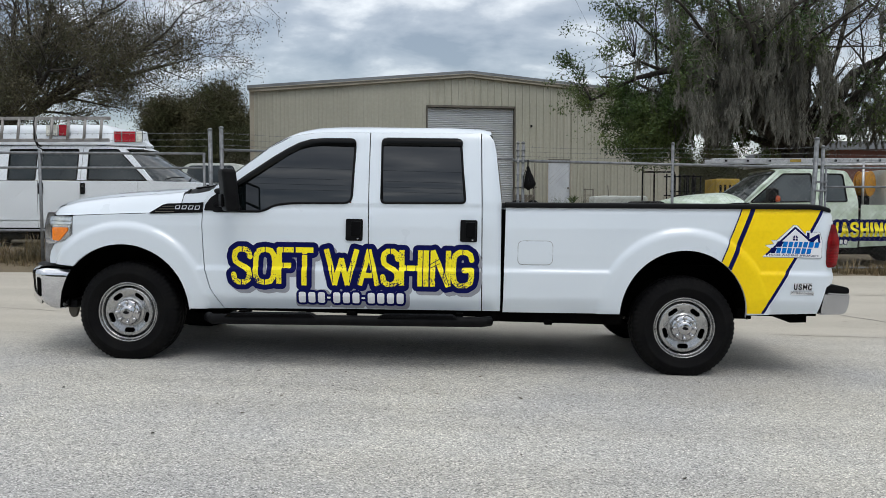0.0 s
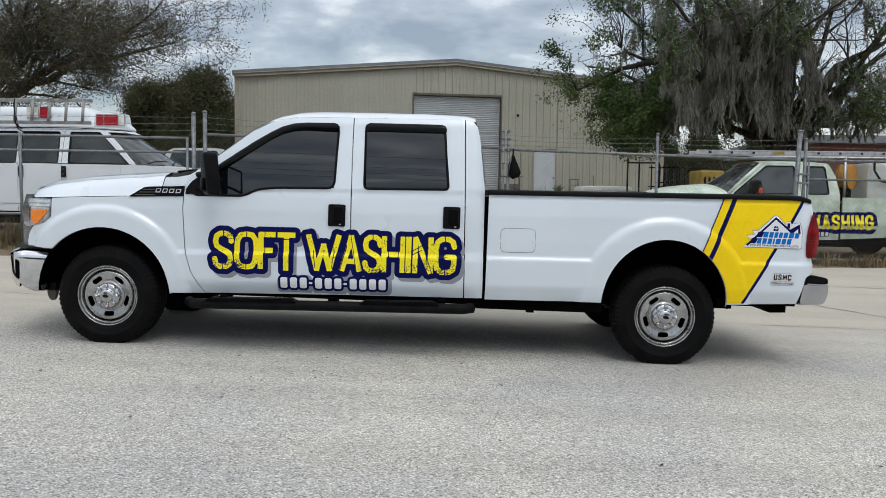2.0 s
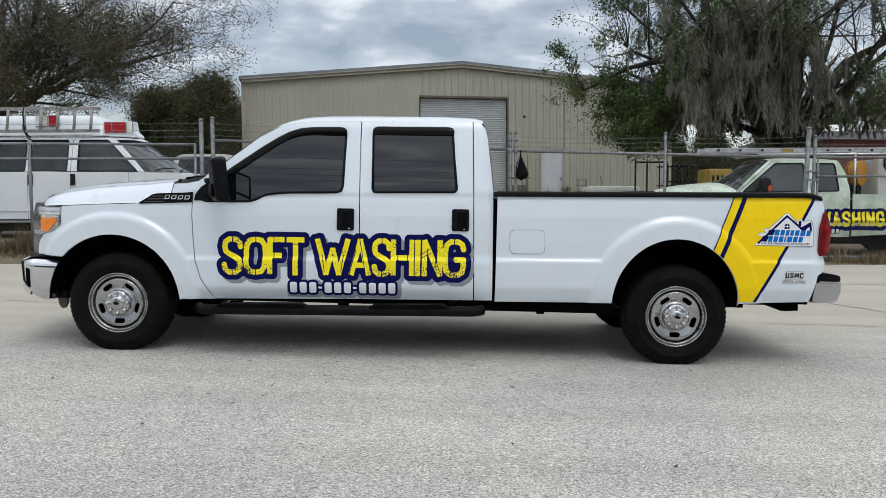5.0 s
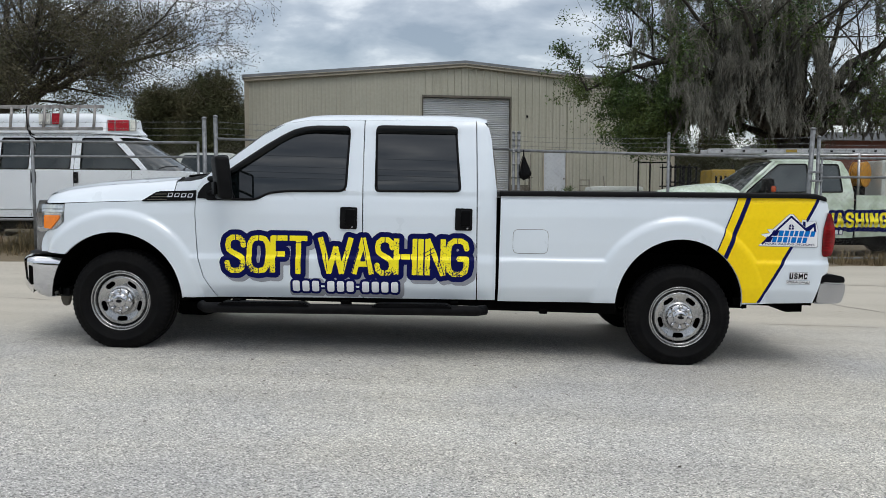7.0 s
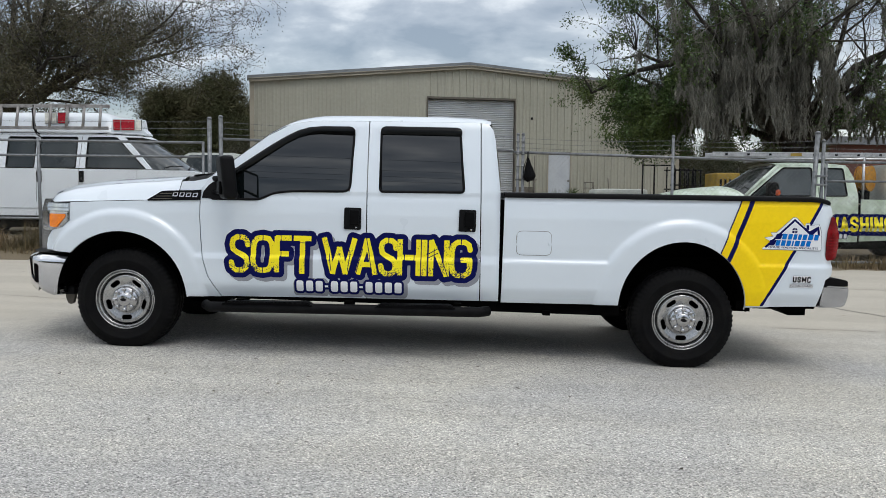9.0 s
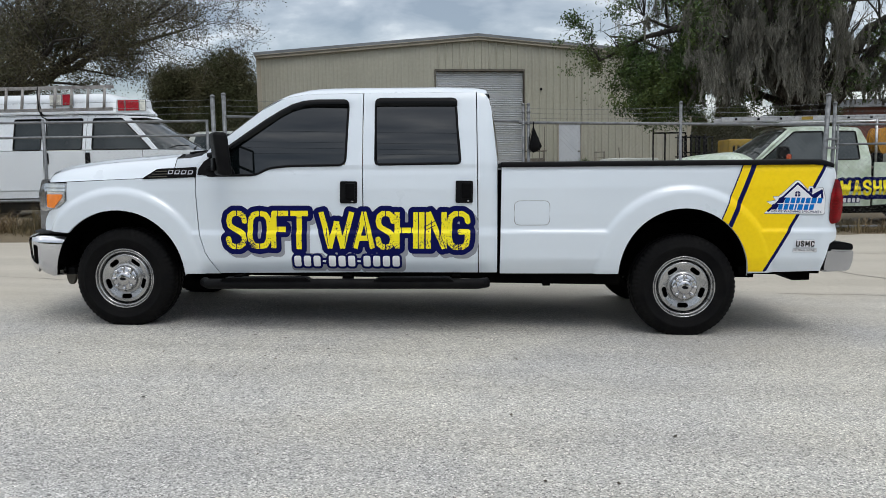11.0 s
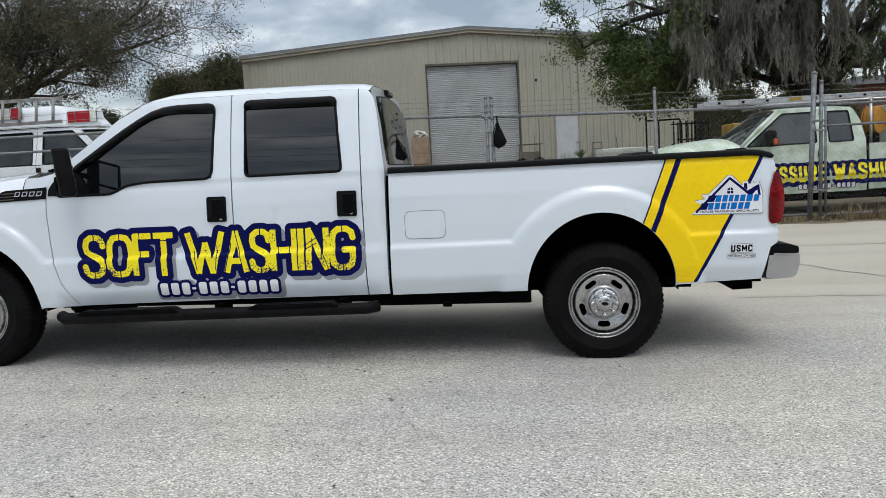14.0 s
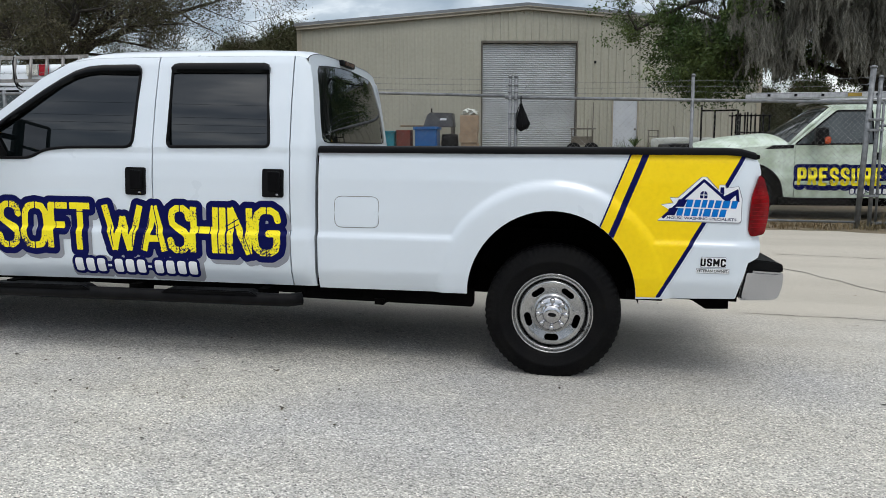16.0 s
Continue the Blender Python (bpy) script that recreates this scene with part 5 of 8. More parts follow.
# the stencil cuts between the strokes: x of the top and of the foot, heights along the letter
SLITS = [(500.6, 500.6, 0, 1), (534, 544, .815, .815), (718.6, 718.6, 0, 1), (735.6, 735.6, 0, 1), (747.6, 747.6, 0, 1), (760.3, 760.3, 0, 1), (770.5, 770.5, 0, .75), (785, 785, .25, 1), (772, 796, 1, 0),
         (633, 645, 0, .7), (651, 662, 1, .1), (590, 586, .1, .55), (619, 623, .1, .55), (758, 776, .58, .74), (760, 777, .50, .63)]


def slit_end(p, v):
    return (px(p), 0.625 + 0.298 * v + 0.010 * (px(p) - px(409)))


def main_dist(X, Z):
    d = word_dist_plain(X, Z)
    for p, q, v, w in SLITS:
        d = np.maximum(d, -seg_dist(X, Z, slit_end(p, v), slit_end(q, w), 0.0030))
    return d


X0, X1, Z0, Z1 = 0.78, 2.82, 0.55, 0.99


def number_bars():
    """The number below the word, as plain bars: centre, half width, half height."""
    out, x = [], 1.364
    for ch in "ooo-ooo-oooo":
        z = 0.503 + 0.012 * (x - 1.36)
        out.append((x + 0.032, z + 0.034, 0.0275, 0.043) if ch == "o" else (x + 0.014, z + 0.034, 0.014, 0.008))
        x += 0.0755 if ch == "o" else 0.044
    return out


NUMBER = number_bars()


def bar_dist(X, Z, q):
    r = min(q[2], q[3]) * 0.55
    du, dw = np.abs(X - q[0]) - q[2] + r, np.abs(Z - q[1]) - q[3] + r
    return -r + np.hypot(np.maximum(du, 0), np.maximum(dw, 0)) + np.minimum(np.maximum(du, dw), 0)


def phone_dist(X, Z):
    d = np.full(X.shape, 9.0)
    for q in NUMBER:
        d = np.minimum(d, bar_dist(X, Z, q))
    return d


lettering = new("lettering")
lettering.parent = truck
tagged(lettering, "yellow distressed words with navy outline, SOFT WASHING")
flat_shape("shadow_layer", lambda X, Z: np.minimum(word_dist_plain(X - 0.026, Z + 0.030) - 0.002, phone_dist(X - 0.012, Z + 0.014)) - 0.036, X0, X1, 0.46, Z1, 0.0065, lambda x, z: side(x, z) - 0.003, SHADOW_G, lettering, "grey vinyl drop shadow")
flat_shape("outline_layer", lambda X, Z: np.minimum(word_dist_plain(X, Z) - 0.040, phone_dist(X, Z) - 0.018), X0, X1, 0.46, Z1, 0.0065, lambda x, z: side(x, z) - 0.0042, NAVY, lettering, "navy vinyl outline")
flat_shape("word_layer", main_dist, X0, X1, Z0, Z1, 0.0034, lambda x, z: side(x, z) - 0.0054, WORN, lettering, "distressed yellow letters SOFT WASHING")
for q in NUMBER:
    flat_shape("number_bar", lambda X, Z, q=q: bar_dist(X, Z, q), q[0] - q[2] - 0.004, q[0] + q[2] + 0.004, q[1] - q[3] - 0.004, q[1] + q[3] + 0.004, 0.004, lambda x, z: side(x, z) - 0.0054, WHITE_V, lettering)


def arch_cut(X, Z):
    e = np.hypot((X - 4.36) / 0.4872, np.maximum(Z - 0.47, 0) / 0.5122) - 1.0
    return -e * 0.49


def stripe(name, poly, material, out, label):
    return flat_shape(name, lambda X, Z: np.maximum(poly_dist(X, Z, poly), arch_cut(X, Z)), 4.50, 5.46, 0.48, 1.335, 0.0085, lambda x, z: side(x, z) - out, material, truck, label)


def slant(x, z, k):
    return x - k * (1.326 - z)


stripe("stripe", [(slant(4.789, z, .375), z) for z in (1.324, 0.88)] + [(slant(4.849, z, .375), z) for z in (0.86, 1.324)], YELLOW, 0.0035, "narrow yellow vinyl stripe")
stripe("stripe", [(slant(4.779, z, .375), z) for z in (1.324, 0.88)] + [(slant(4.789, z, .375), z) for z in (0.88, 1.324)], NAVY, 0.0045, "thin navy pinstripe")
stripe("stripe", [(slant(4.849, z, .375), z) for z in (1.324, 0.85)] + [(slant(4.885, z, .375), z) for z in (0.84, 1.324)], NAVY, 0.0045, "navy vinyl stripe")
stripe("stripe", [(slant(4.885, z, .375), z) for z in (1.325, 0.502)] + [(slant(5.379, z, .520), z) for z in (0.505, 1.327)], YELLOW, 0.0035, "broad yellow vinyl stripe")
stripe("stripe", [(slant(5.379, z, .520), z) for z in (1.327, 0.505)] + [(slant(5.404, z, .520), z) for z in (0.507, 1.326)], NAVY, 0.0045, "navy vinyl stripe")


# house emblem: white ground, navy roof, blue blocks
def lp(a, b):
    return (4.946 + (a - 1160) * 0.00277, 0.957 + (393 - b) * 0.00290)


def emblem(name, polys, material, out, bars=(), cell=0.0045, label=""):
    def dist(X, Z):
        d = np.full(X.shape, 9.0)
        for q in polys:
            d = np.minimum(d, poly_dist(X, Z, [lp(*c) for c in q]))
        for a, b, w in bars:
            d = np.minimum(d, seg_dist(X, Z, lp(*a), lp(*b), w))
        return d
    return flat_shape(name, dist, 4.94, 5.42, 0.935, 1.21, cell, lambda x, z: side(x, z) - out, material, decal, label)


decal = new("house_emblem")
decal.parent = truck
tagged(decal, "house emblem decal in white, navy and blue")
OUTL = [(1158, 395), (1182, 376), (1164, 366), (1188, 362), (1180, 352), (1196, 352), (1240, 311), (1248, 311), (1272, 335), (1274, 325), (1284, 325), (1286, 331), (1310, 327), (1318, 350), (1319, 392), (1316, 395)]
emblem("ground_border", [[(x + (1.5 if x > 1240 else -1.5), z + (2 if z > 380 else -1)) for x, z in OUTL]], SHADOW_G, 0.0052)
emblem("emblem_ground", [OUTL], WHITE_V, 0.0060)
emblem("emblem_roof", [[(1283, 346), (1310, 331), (1314, 356), (1308, 356), (1306, 343), (1292, 357)], [(1276, 329), (1283, 329), (1284, 344), (1276, 338)]], NAVY, 0.0070,
       (((1168, 390), (1244, 317), 0.0075), ((1244, 317), (1284, 349), 0.0075), ((1282, 348), (1292, 355), 0.008)))
emblem("emblem_window", [[(1238, 351), (1238, 342), (1241, 338), (1245, 337), (1249, 338), (1252, 342), (1252, 351)]], NAVY, 0.0070, (), 0.003)
emblem("window_bar", [], WHITE_V, 0.0078, (((1245, 337), (1245, 351), 0.0022), ((1238, 344.5), (1252, 344.5), 0.0022)), 0.002)
for x0, zt, zb, widths in ((1190, 354.0, 368.5, (20, 15, 14, 12, 12, 14, 16, 14)), (1173, 371.0, 385.5, (20, 14, 14, 14, 7, 16, 14, 14))):
    a = x0
    for i, w in enumerate(widths):
        skew = 7 if i == 0 else 3
        lead = NAVY if i == 0 else BLUE_V
        emblem("name_block", [[(a, zb), (a + skew, zt), (a + w - 2.6 + skew, zt), (a + w - 2.6, zb)]], lead, 0.0080, (), 0.003)
        a += w + 0.6


def text_part(body, x, z, height, width, surf, material, parent, name="words", label=""):
    """Words in the built-in font, laid on a surface."""
    cu = bpy.data.curves.new(name, "FONT")
    cu.body, cu.offset, cu.resolution_u = body, 0.012, 2
    tmp = new(name, cu)
    dg = bpy.context.evaluated_depsgraph_get()
    dg.update()
    me = bpy.data.meshes.new_from_object(tmp.evaluated_get(dg))
    bpy.data.objects.remove(tmp)
    xs, ys = [v.co.x for v in me.vertices], [v.co.y for v in me.vertices]
    lx, ly, kx, ky = min(xs), min(ys), width / (max(xs) - min(xs)), height / (max(ys) - min(ys))
    for v in me.vertices:
        px_, pz_ = x + (v.co.x - lx) * kx, z + (v.co.y - ly) * ky
        v.co = (px_, surf(px_, pz_), pz_)
    me.materials.clear()
    me.materials.append(material)
    ob = new(name, me)
    ob.parent = parent
    return tagged(ob, label)


text_part("HOUSE WASHING SPECIALISTS", *lp(1176, 392.5), 0.0155, 0.372, lambda x, z: side(x, z) - 0.0072, NAVY, decal, "tag_line", "small navy words HOUSE WASHING SPECIALISTS")
vet = new("veteran_sticker")
vet.parent = truck
flat_shape("sticker_border", lambda X, Z: np.minimum(seg_dist(X, Z, (5.205, 0.724), (5.305, 0.726), 0.030), seg_dist(X, Z, (5.175, 0.674), (5.335, 0.676), 0.015)), 5.1, 5.42, 0.63, 0.78, 0.004, lambda x, z: side(x, z) - 0.002, SHADOW_G, vet)
flat_shape("sticker_ground", lambda X, Z: np.minimum(seg_dist(X, Z, (5.205, 0.724), (5.305, 0.726), 0.027), seg_dist(X, Z, (5.175, 0.674), (5.335, 0.676), 0.012)), 5.1, 5.42, 0.63, 0.78, 0.004, lambda x, z: side(x, z) - 0.003, WHITE_V, vet)
usmc = word_dist([("U", 5.186, 5.214), ("S", 5.220, 5.248), ("M", 5.254, 5.288), ("C", 5.294, 5.322)], 0.701, 0.046, 0.0048)
flat_shape("lettering", usmc, 5.17, 5.34, 0.69, 0.76, 0.0016, lambda x, z: side(x, z) - 0.0045, BLACK, vet, "black letters USMC")
text_part("VETERAN OWNED", 5.168, 0.667, 0.017, 0.172, lambda x, z: side(x, z) - 0.0045, BLACK, vet, "lettering", "black letters VETERAN OWNED")


# ---- raised-roof van behind the gate ----
van = new("van")
tagged(van, "white raised-roof van with red emergency lights and a roof ladder", "van")
VY = 8.50


def van_y(x, z):
    return VY + 0.24 * max(z - 1.66, 0) + 0.25 * max(1.0 - z, 0) ** 2 + 0.5 * max(x + 2.6, 0) ** 2


VF, VR = -2.75, -7.25
panel("body_side", [[(-8.7, 0.79), (VR - 0.46, 0.79)] + arc(VR, 0.74, 0.46, 0.46, 174, 6, 14) + [(VR + 0.46, 0.79), (VF - 0.46, 0.79)] + arc(VF, 0.74, 0.46, 0.46, 174, 6, 14)
                    + [(VF + 0.46, 0.80), (-2.02, 0.86), (-1.96, 1.20), (-2.02, 1.50), (-2.25, 1.60), (-2.60, 1.645), (-3.30, 1.665), (-8.7, 1.685)]], van_y, VANW, van, 0.10, 0.03)
panel("body_side", [[(-8.7, 1.685), (-5.95, 1.685), (-5.95, 2.27), (-8.7, 2.27)]], van_y, VANW, van, 0.2, 0.02)
for a, b in ((-5.42, -5.33), (-4.63, -4.44)):
    panel("window_pillar", [[(a, 1.685), (b, 1.682), (b + 0.01, 2.27), (a, 2.27)]], van_y, VANW, van, 0.2, 0.03)
panel("a_pillar", [[(-3.285, 1.672), (-3.185, 1.668), (-3.74, 2.27), (-3.88, 2.27)]], van_y, VANW, van, 0.1, 0.06)
panel("roof_rail", [[(-8.7, 2.27), (-3.70, 2.27), (-3.42, 2.265), (-3.36, 2.30), (-8.7, 2.34)]], van_y, VANW, van, 0.2, 0.03)
for a, b in ((-5.95, -5.42), (-5.33, -4.63)):
    panel("side_window", [[(a, 1.688), (b, 1.688), (b, 2.268), (a, 2.268)]], lambda x, z: van_y(x, z) + 0.015, VGLASS, van, 0.3, 0.0, "dark side window")
    for k in range(7):
        x = a + (b - a) * (k + 0.5) / 7
        box("vent_slot", (x - 0.025, van_y(x, 2.25) + 0.004, 2.235), (x + 0.025, van_y(x, 2.25) + 0.012, 2.262), BLACK, van)
panel("door_window", [[(-4.43, 1.684), (-3.295, 1.674), (-3.88, 2.268), (-4.43, 2.268)]], lambda x, z: van_y(x, z) + 0.015, VGLASS, van, 0.2, 0.0, "dark door window")
for q in ([(-5.95, 1.69), (-5.42, 1.69), (-5.42, 2.265), (-5.95, 2.265)], [(-5.33, 1.69), (-4.63, 1.69), (-4.63, 2.265), (-5.33, 2.265)], [(-4.43, 1.69), (-3.305, 1.68), (-3.89, 2.262), (-4.43, 2.262)]):
    pts = [(x, van_y(x, z) - 0.002, z) for x, z in rounded(q, 0.03, 2)]
    tube("window_seal", pts + pts[:1], 0.012, BLACK, van, 5)
for x in (-4.56, -5.37, -3.46):
    tube("door_seam", [(x - 0.05 * (1.6 - z) * 0.3, van_y(x, z) - 0.0005, z) for z in (0.80, 1.2, 1.67)], 0.0045, UNDER, van, 4)
tube("door_seam", [(-4.56, van_y(-4.5, 1.7) - 0.0005, 1.69), (-4.54, van_y(-4.5, 2.28), 2.28)], 0.0045, UNDER, van, 4)
tube("door_seam", [(-8.6, VY - 0.004, 0.93), (-3.3, VY - 0.004, 0.93)], 0.004, UNDER, van, 4)
for x in (-4.51, -5.31):
    box("door_handle", (x - 0.045, VY - 0.03, 1.42), (x + 0.045, VY + 0.01, 1.63), BLACK, van, 0.015)


def windscreen_pt(u, w):
    bow = 1 - (2 * w - 1) ** 2
    return (-3.195 - 0.665 * u + (0.20 - 0.12 * u) * bow + 0.30 * w * (1 - u), 8.56 + 0.12 * u + (1.86 - 0.24 * u) * w, 1.665 + 0.635 * u)


grid("windshield", 8, 12, windscreen_pt, MOTTLED_GLASS, van, "wide van windshield")
grid("a_pillar", 6, 2, lambda u, w: tuple(Vector(windscreen_pt(u, 0.965 + 0.05 * w)) + Vector((0.012, 0, 0.006))), VANW, van)
grid("hood", 8, 14, lambda u, w: (-2.02 + (-1.165 + 0.22 * (1 - (2 * w - 1) ** 2) + 0.30 * w) * u, 8.50 + 0.06 + 1.86 * w, 1.47 + 0.200 * math.sin(min(u * 1.7, 1.57)) - 0.03 * abs(2 * w - 1) ** 4), VANW, van)
tube("wiper", [(-3.02, 8.72, 1.70), (-2.98, 9.0, 1.75), (-2.92, 9.4, 1.76)], 0.012, BLACK, van, 5)
tube("wiper", [(-2.80, 9.4, 1.70), (-2.92, 9.9, 1.77)], 0.012, BLACK, van, 5)


def cap_pt(u, w):
    s = abs(2 * w - 1)
    x = -8.75 + (8.75 - 3.76 + 0.10 * (1 - s * s)) * u
    h = lerp_table([(-8.75, 0.46), (-4.30, 0.47), (-4.10, 0.40), (-4.00, 0.27), (-3.92, 0.16), (-3.80, 0.06), (-3.65, 0.0)], x)
    return (x, 8.68 + 1.66 * w + 0.10 * (1 - s) * (w - 0.5), 2.30 + h * (1 - s ** 7) ** 0.6)


grid("raised_roof", 44, 26, cap_pt, VANW, van, "moulded white raised roof")
# white drip rail, and below it a near-black tube drawn as its shadow line
for z, r in ((2.345, 0.007), (2.372, 0.011)):
    tube("drip_rail", [(x, van_y(x, z) - 0.012, z - 0.06 * max(x + 4.2, 0)) for x in (-8.7, -6.5, -4.3, -3.9, -3.35)], r, UNDER if r < 0.01 else VANW, van, 6)
box("body_floor", (-8.7, 8.62, 0.56), (-2.1, 10.4, 1.60), UNDER, van)
box("front_bumper", (-2.1, 8.52, 0.66), (-1.88, 10.5, 0.86), CHROME_R, van, 0.03)
prism("light_box", rounded([(-4.04, 2.30), (-4.00, 2.632), (-3.45, 2.618), (-3.415, 2.42), (-3.33, 2.345), (-3.32, 2.30)], 0.022, 3), 8.70, 8.96, VANW, van, 0.012)
for a, b, m in ((-3.965, -3.835, REDL), (-3.815, -3.565, REDL), (-3.545, -3.44, CLEAR), (-5.28, -5.06, CLEAR), (-5.03, -4.84, REDL)):
    z0, z1 = (2.405, 2.60) if a > -4.2 else (2.53, 2.73)
    y = 8.70 if a > -4.2 else 8.72
    box("emergency_light_bezel", (a - 0.007, y - 0.022, z0 - 0.008), (b + 0.007, y + 0.02, z1 + 0.008), CHROME_R, van, 0.008)
    box("emergency_light", (a, y - 0.040, z0), (b, y - 0.01, z1), m, van, 0.012, "red emergency light" if m is REDL else "clear emergency light")
for x in (VF, VR):
    for y in (8.60, 10.2):
        w = new("wheel")
        w.parent = van
        w.location = (x, y, 0.72)
        lathe("tyre", [(0.19, 0.0), (0.25, -0.02), (0.33, -0.01), (0.355, 0.03), (0.36, 0.12), (0.355, 0.20), (0.30, 0.24)], RUBBER, w, 40)
        lathe("rim", [(0.0, 0.02), (0.08, 0.01), (0.15, 0.05), (0.20, 0.01), (0.21, 0.05)], STEEL, w, 32)
lad = new("roof_ladder")
tagged(lad, "aluminium extension ladder strapped along the van roof", "ladder")
LY = 8.60
for z, y in ((2.845, LY + 0.02), (2.43, LY - 0.06)):
    box("ladder_rail", (-8.6, y - 0.018, z - 0.030), (-4.0, y + 0.018, z + 0.030), LADR, lad, 0.006)
for k in range(15):
    x = -4.17 - 0.3155 * k
    tube("rung", [(x, LY + 0.02, 2.84), (x, LY - 0.06, 2.43)], 0.027, LADR, lad, 8)
for x in (-5.45, -7.6):
    tube("roof_bracket", [(x, LY + 0.01, 2.86), (x + 0.02, LY - 0.03, 2.60), (x + 0.06, LY - 0.02, 2.36), (x + 0.08, LY + 0.10, 2.31)], 0.016, BLACK, lad, 6)
tube("strap", [(-5.44, LY - 0.05, 2.80), (-5.40, LY - 0.09, 2.42), (-5.34, LY - 0.09, 2.30), (-5.30, LY - 0.02, 2.26)], 0.012, BLACK, lad, 6)
rebase(lad, (-6.3, LY, 2.4))
rebase(van, (-4.6, 9.4, 0.36))

# a dark pickup parked far behind the gate post
far_car = new("parked_pickup")
tagged(far_car, "dark pickup with white cab parked far behind the fence", "pickup truck")
panel("cab", [rounded([(-4.3, 1.75), (-4.15, 2.25), (-3.95, 2.36), (-2.6, 2.36), (-2.35, 2.20), (-2.15, 1.75)], 0.08, 3)], lambda x, z: 17.0 + 0.15 * (z - 1.7), OFFW, far_car, 0.3, 1.5)
panel("window", [rounded([(-4.13, 1.78), (-3.95, 2.29), (-2.66, 2.29), (-2.38, 1.78)], 0.05, 2)], lambda x, z: 16.97 + 0.15 * (z - 1.7), VGLASS, far_car, 0.3, 0.0)
panel("body", [rounded([(-5.6, 0.85), (-5.6, 1.6), (-5.2, 1.75), (-1.2, 1.75), (-0.2, 1.65), (0.0, 0.9)], 0.1, 3)], lambda x, z: 16.97, BLACK, far_car, 0.4, 1.7)
for x in (-4.6, -1.0):
    w = lathe("wheel", [(0.0, -0.02), (0.2, 0.0), (0.22, -0.02), (0.36, 0.0), (0.38, 0.2)], RUBBER, far_car, 28)
    w.location = (x, 16.98, 0.80)
rebase(far_car, (-3.0, 17.8, 0.45))
far_car.location.x += 0.5
far_car.location.x -= 2.06
far_car.location.z += 0.08

# ---- the mildewed pickup behind the fence ----
old = new("work_pickup")
tagged(old, "pale mildewed extended-cab work pickup lettered PRESSURE WASHING", "pickup truck")
OY = 9.10


def old_y(x, z):
    return OY + 0.26 * max(z - 1.26, 0) + 0.3 * max(0.75 - z, 0) ** 2 + 0.5 * max(6.35 - x, 0) ** 2 - 0.03 * math.exp(-((z - 0.72) / 0.05) ** 2)


OF, OR = 7.42, 11.55
panel("front_fender", [[(5.95, 0.62), (6.88, 0.50)] + arc(OF, 0.42, 0.53, 0.55, 172, 4, 16) + [(7.96, 0.42), (8.105, 0.405), (8.085, 1.255), (7.70, 1.25), (6.6, 1.17), (6.05, 1.12), (5.93, 0.95)]], old_y, MILDEW, old, 0.08, 0.03)
panel("front_door", [
    [(8.115, 0.405), (9.385, 0.405), (9.375, 1.275), (9.290, 1.275), (8.19, 1.262), (8.095, 1.258)],
    [(8.025, 1.258), (8.085, 1.262), (8.74, 1.812), (9.275, 1.815), (9.290, 1.275), (9.375, 1.275), (9.365, 1.870), (8.70, 1.865), (8.50, 1.765)]], old_y, MILDEW, old, 0.1, 0.03)
panel("rear_half_door", [
    [(9.395, 0.405), (10.135, 0.405), (10.115, 1.280), (9.912, 1.278), (9.50, 1.275), (9.385, 1.275)],
    [(9.385, 1.275), (9.50, 1.275), (9.495, 1.812), (9.870, 1.805), (9.912, 1.278), (10.115, 1.280), (10.06, 1.62), (9.96, 1.83), (9.90, 1.872), (9.375, 1.872)]], old_y, MILDEW, old, 0.1, 0.03)
panel("bed_side", [[(10.175, 0.42), (OR - 0.52, 0.46)] + arc(OR, 0.42, 0.52, 0.55, 174, 4, 16) + [(OR + 0.53, 0.46), (12.75, 0.50), (12.78, 1.20), (10.175, 1.22)]], old_y, MILDEW, old, 0.1, 0.03)
panel("side_window", [rounded([(8.09, 1.268), (9.288, 1.28), (9.273, 1.812), (8.742, 1.81)], 0.03, 2)], lambda x, z: old_y(x, z) + 0.012, OGLASS, old, 0.2, 0.0, "dark side window")
panel("side_window", [rounded([(9.50, 1.28), (9.91, 1.283), (9.868, 1.803), (9.497, 1.81)], 0.03, 2)], lambda x, z: old_y(x, z) + 0.012, OGLASS, old, 0.2, 0.0, "dark side window")
for q in ([(8.09, 1.268), (9.288, 1.28), (9.273, 1.812), (8.742, 1.81)], [(9.50, 1.28), (9.91, 1.283), (9.868, 1.803), (9.497, 1.81)]):
    pts = [(x, old_y(x, z) - 0.002, z) for x, z in rounded(q, 0.03, 2)]
    tube("window_seal", pts + pts[:1], 0.013, BLACK, old, 5)
grid("roof", 12, 20, lambda u, w: (8.63 + 1.32 * u, 9.27 + 1.56 * w, 1.862 + 0.075 * (1 - abs(2 * w - 1) ** 4) * math.sin(math.pi * min(0.12 + 0.85 * u, 1)) ** 0.4), MILDEW, old)
grid("windshield", 8, 12, lambda u, w: (8.02 + 0.67 * u - 0.40 * (1 - (2 * w - 1) ** 2) * (1 - 0.7 * u), 9.17 + 0.12 * u + (1.72 - 0.24 * u) * w, 1.30 + 0.57 * u), MOTTLED_GLASS, old, "windshield with branch reflections mottled into its colour")
tube("a_pillar", [(8.00, 9.13, 1.26), (8.30, 9.19, 1.55), (8.66, 9.27, 1.855)], 0.036, MILDEW, old, 8)
grid("hood", 12, 18, lambda u, w: (6.45 + 1.59 * u - (0.06 + 0.30 * u) * (1 - (2 * w - 1) ** 2), 9.13 + 1.84 * w, 1.13 + 0.12 * u + (0.09 + 0.12 * math.sin(min(u * 2.4, 1.57))) * (1 - abs(2 * w - 1) ** 4)), MILDEW, old)
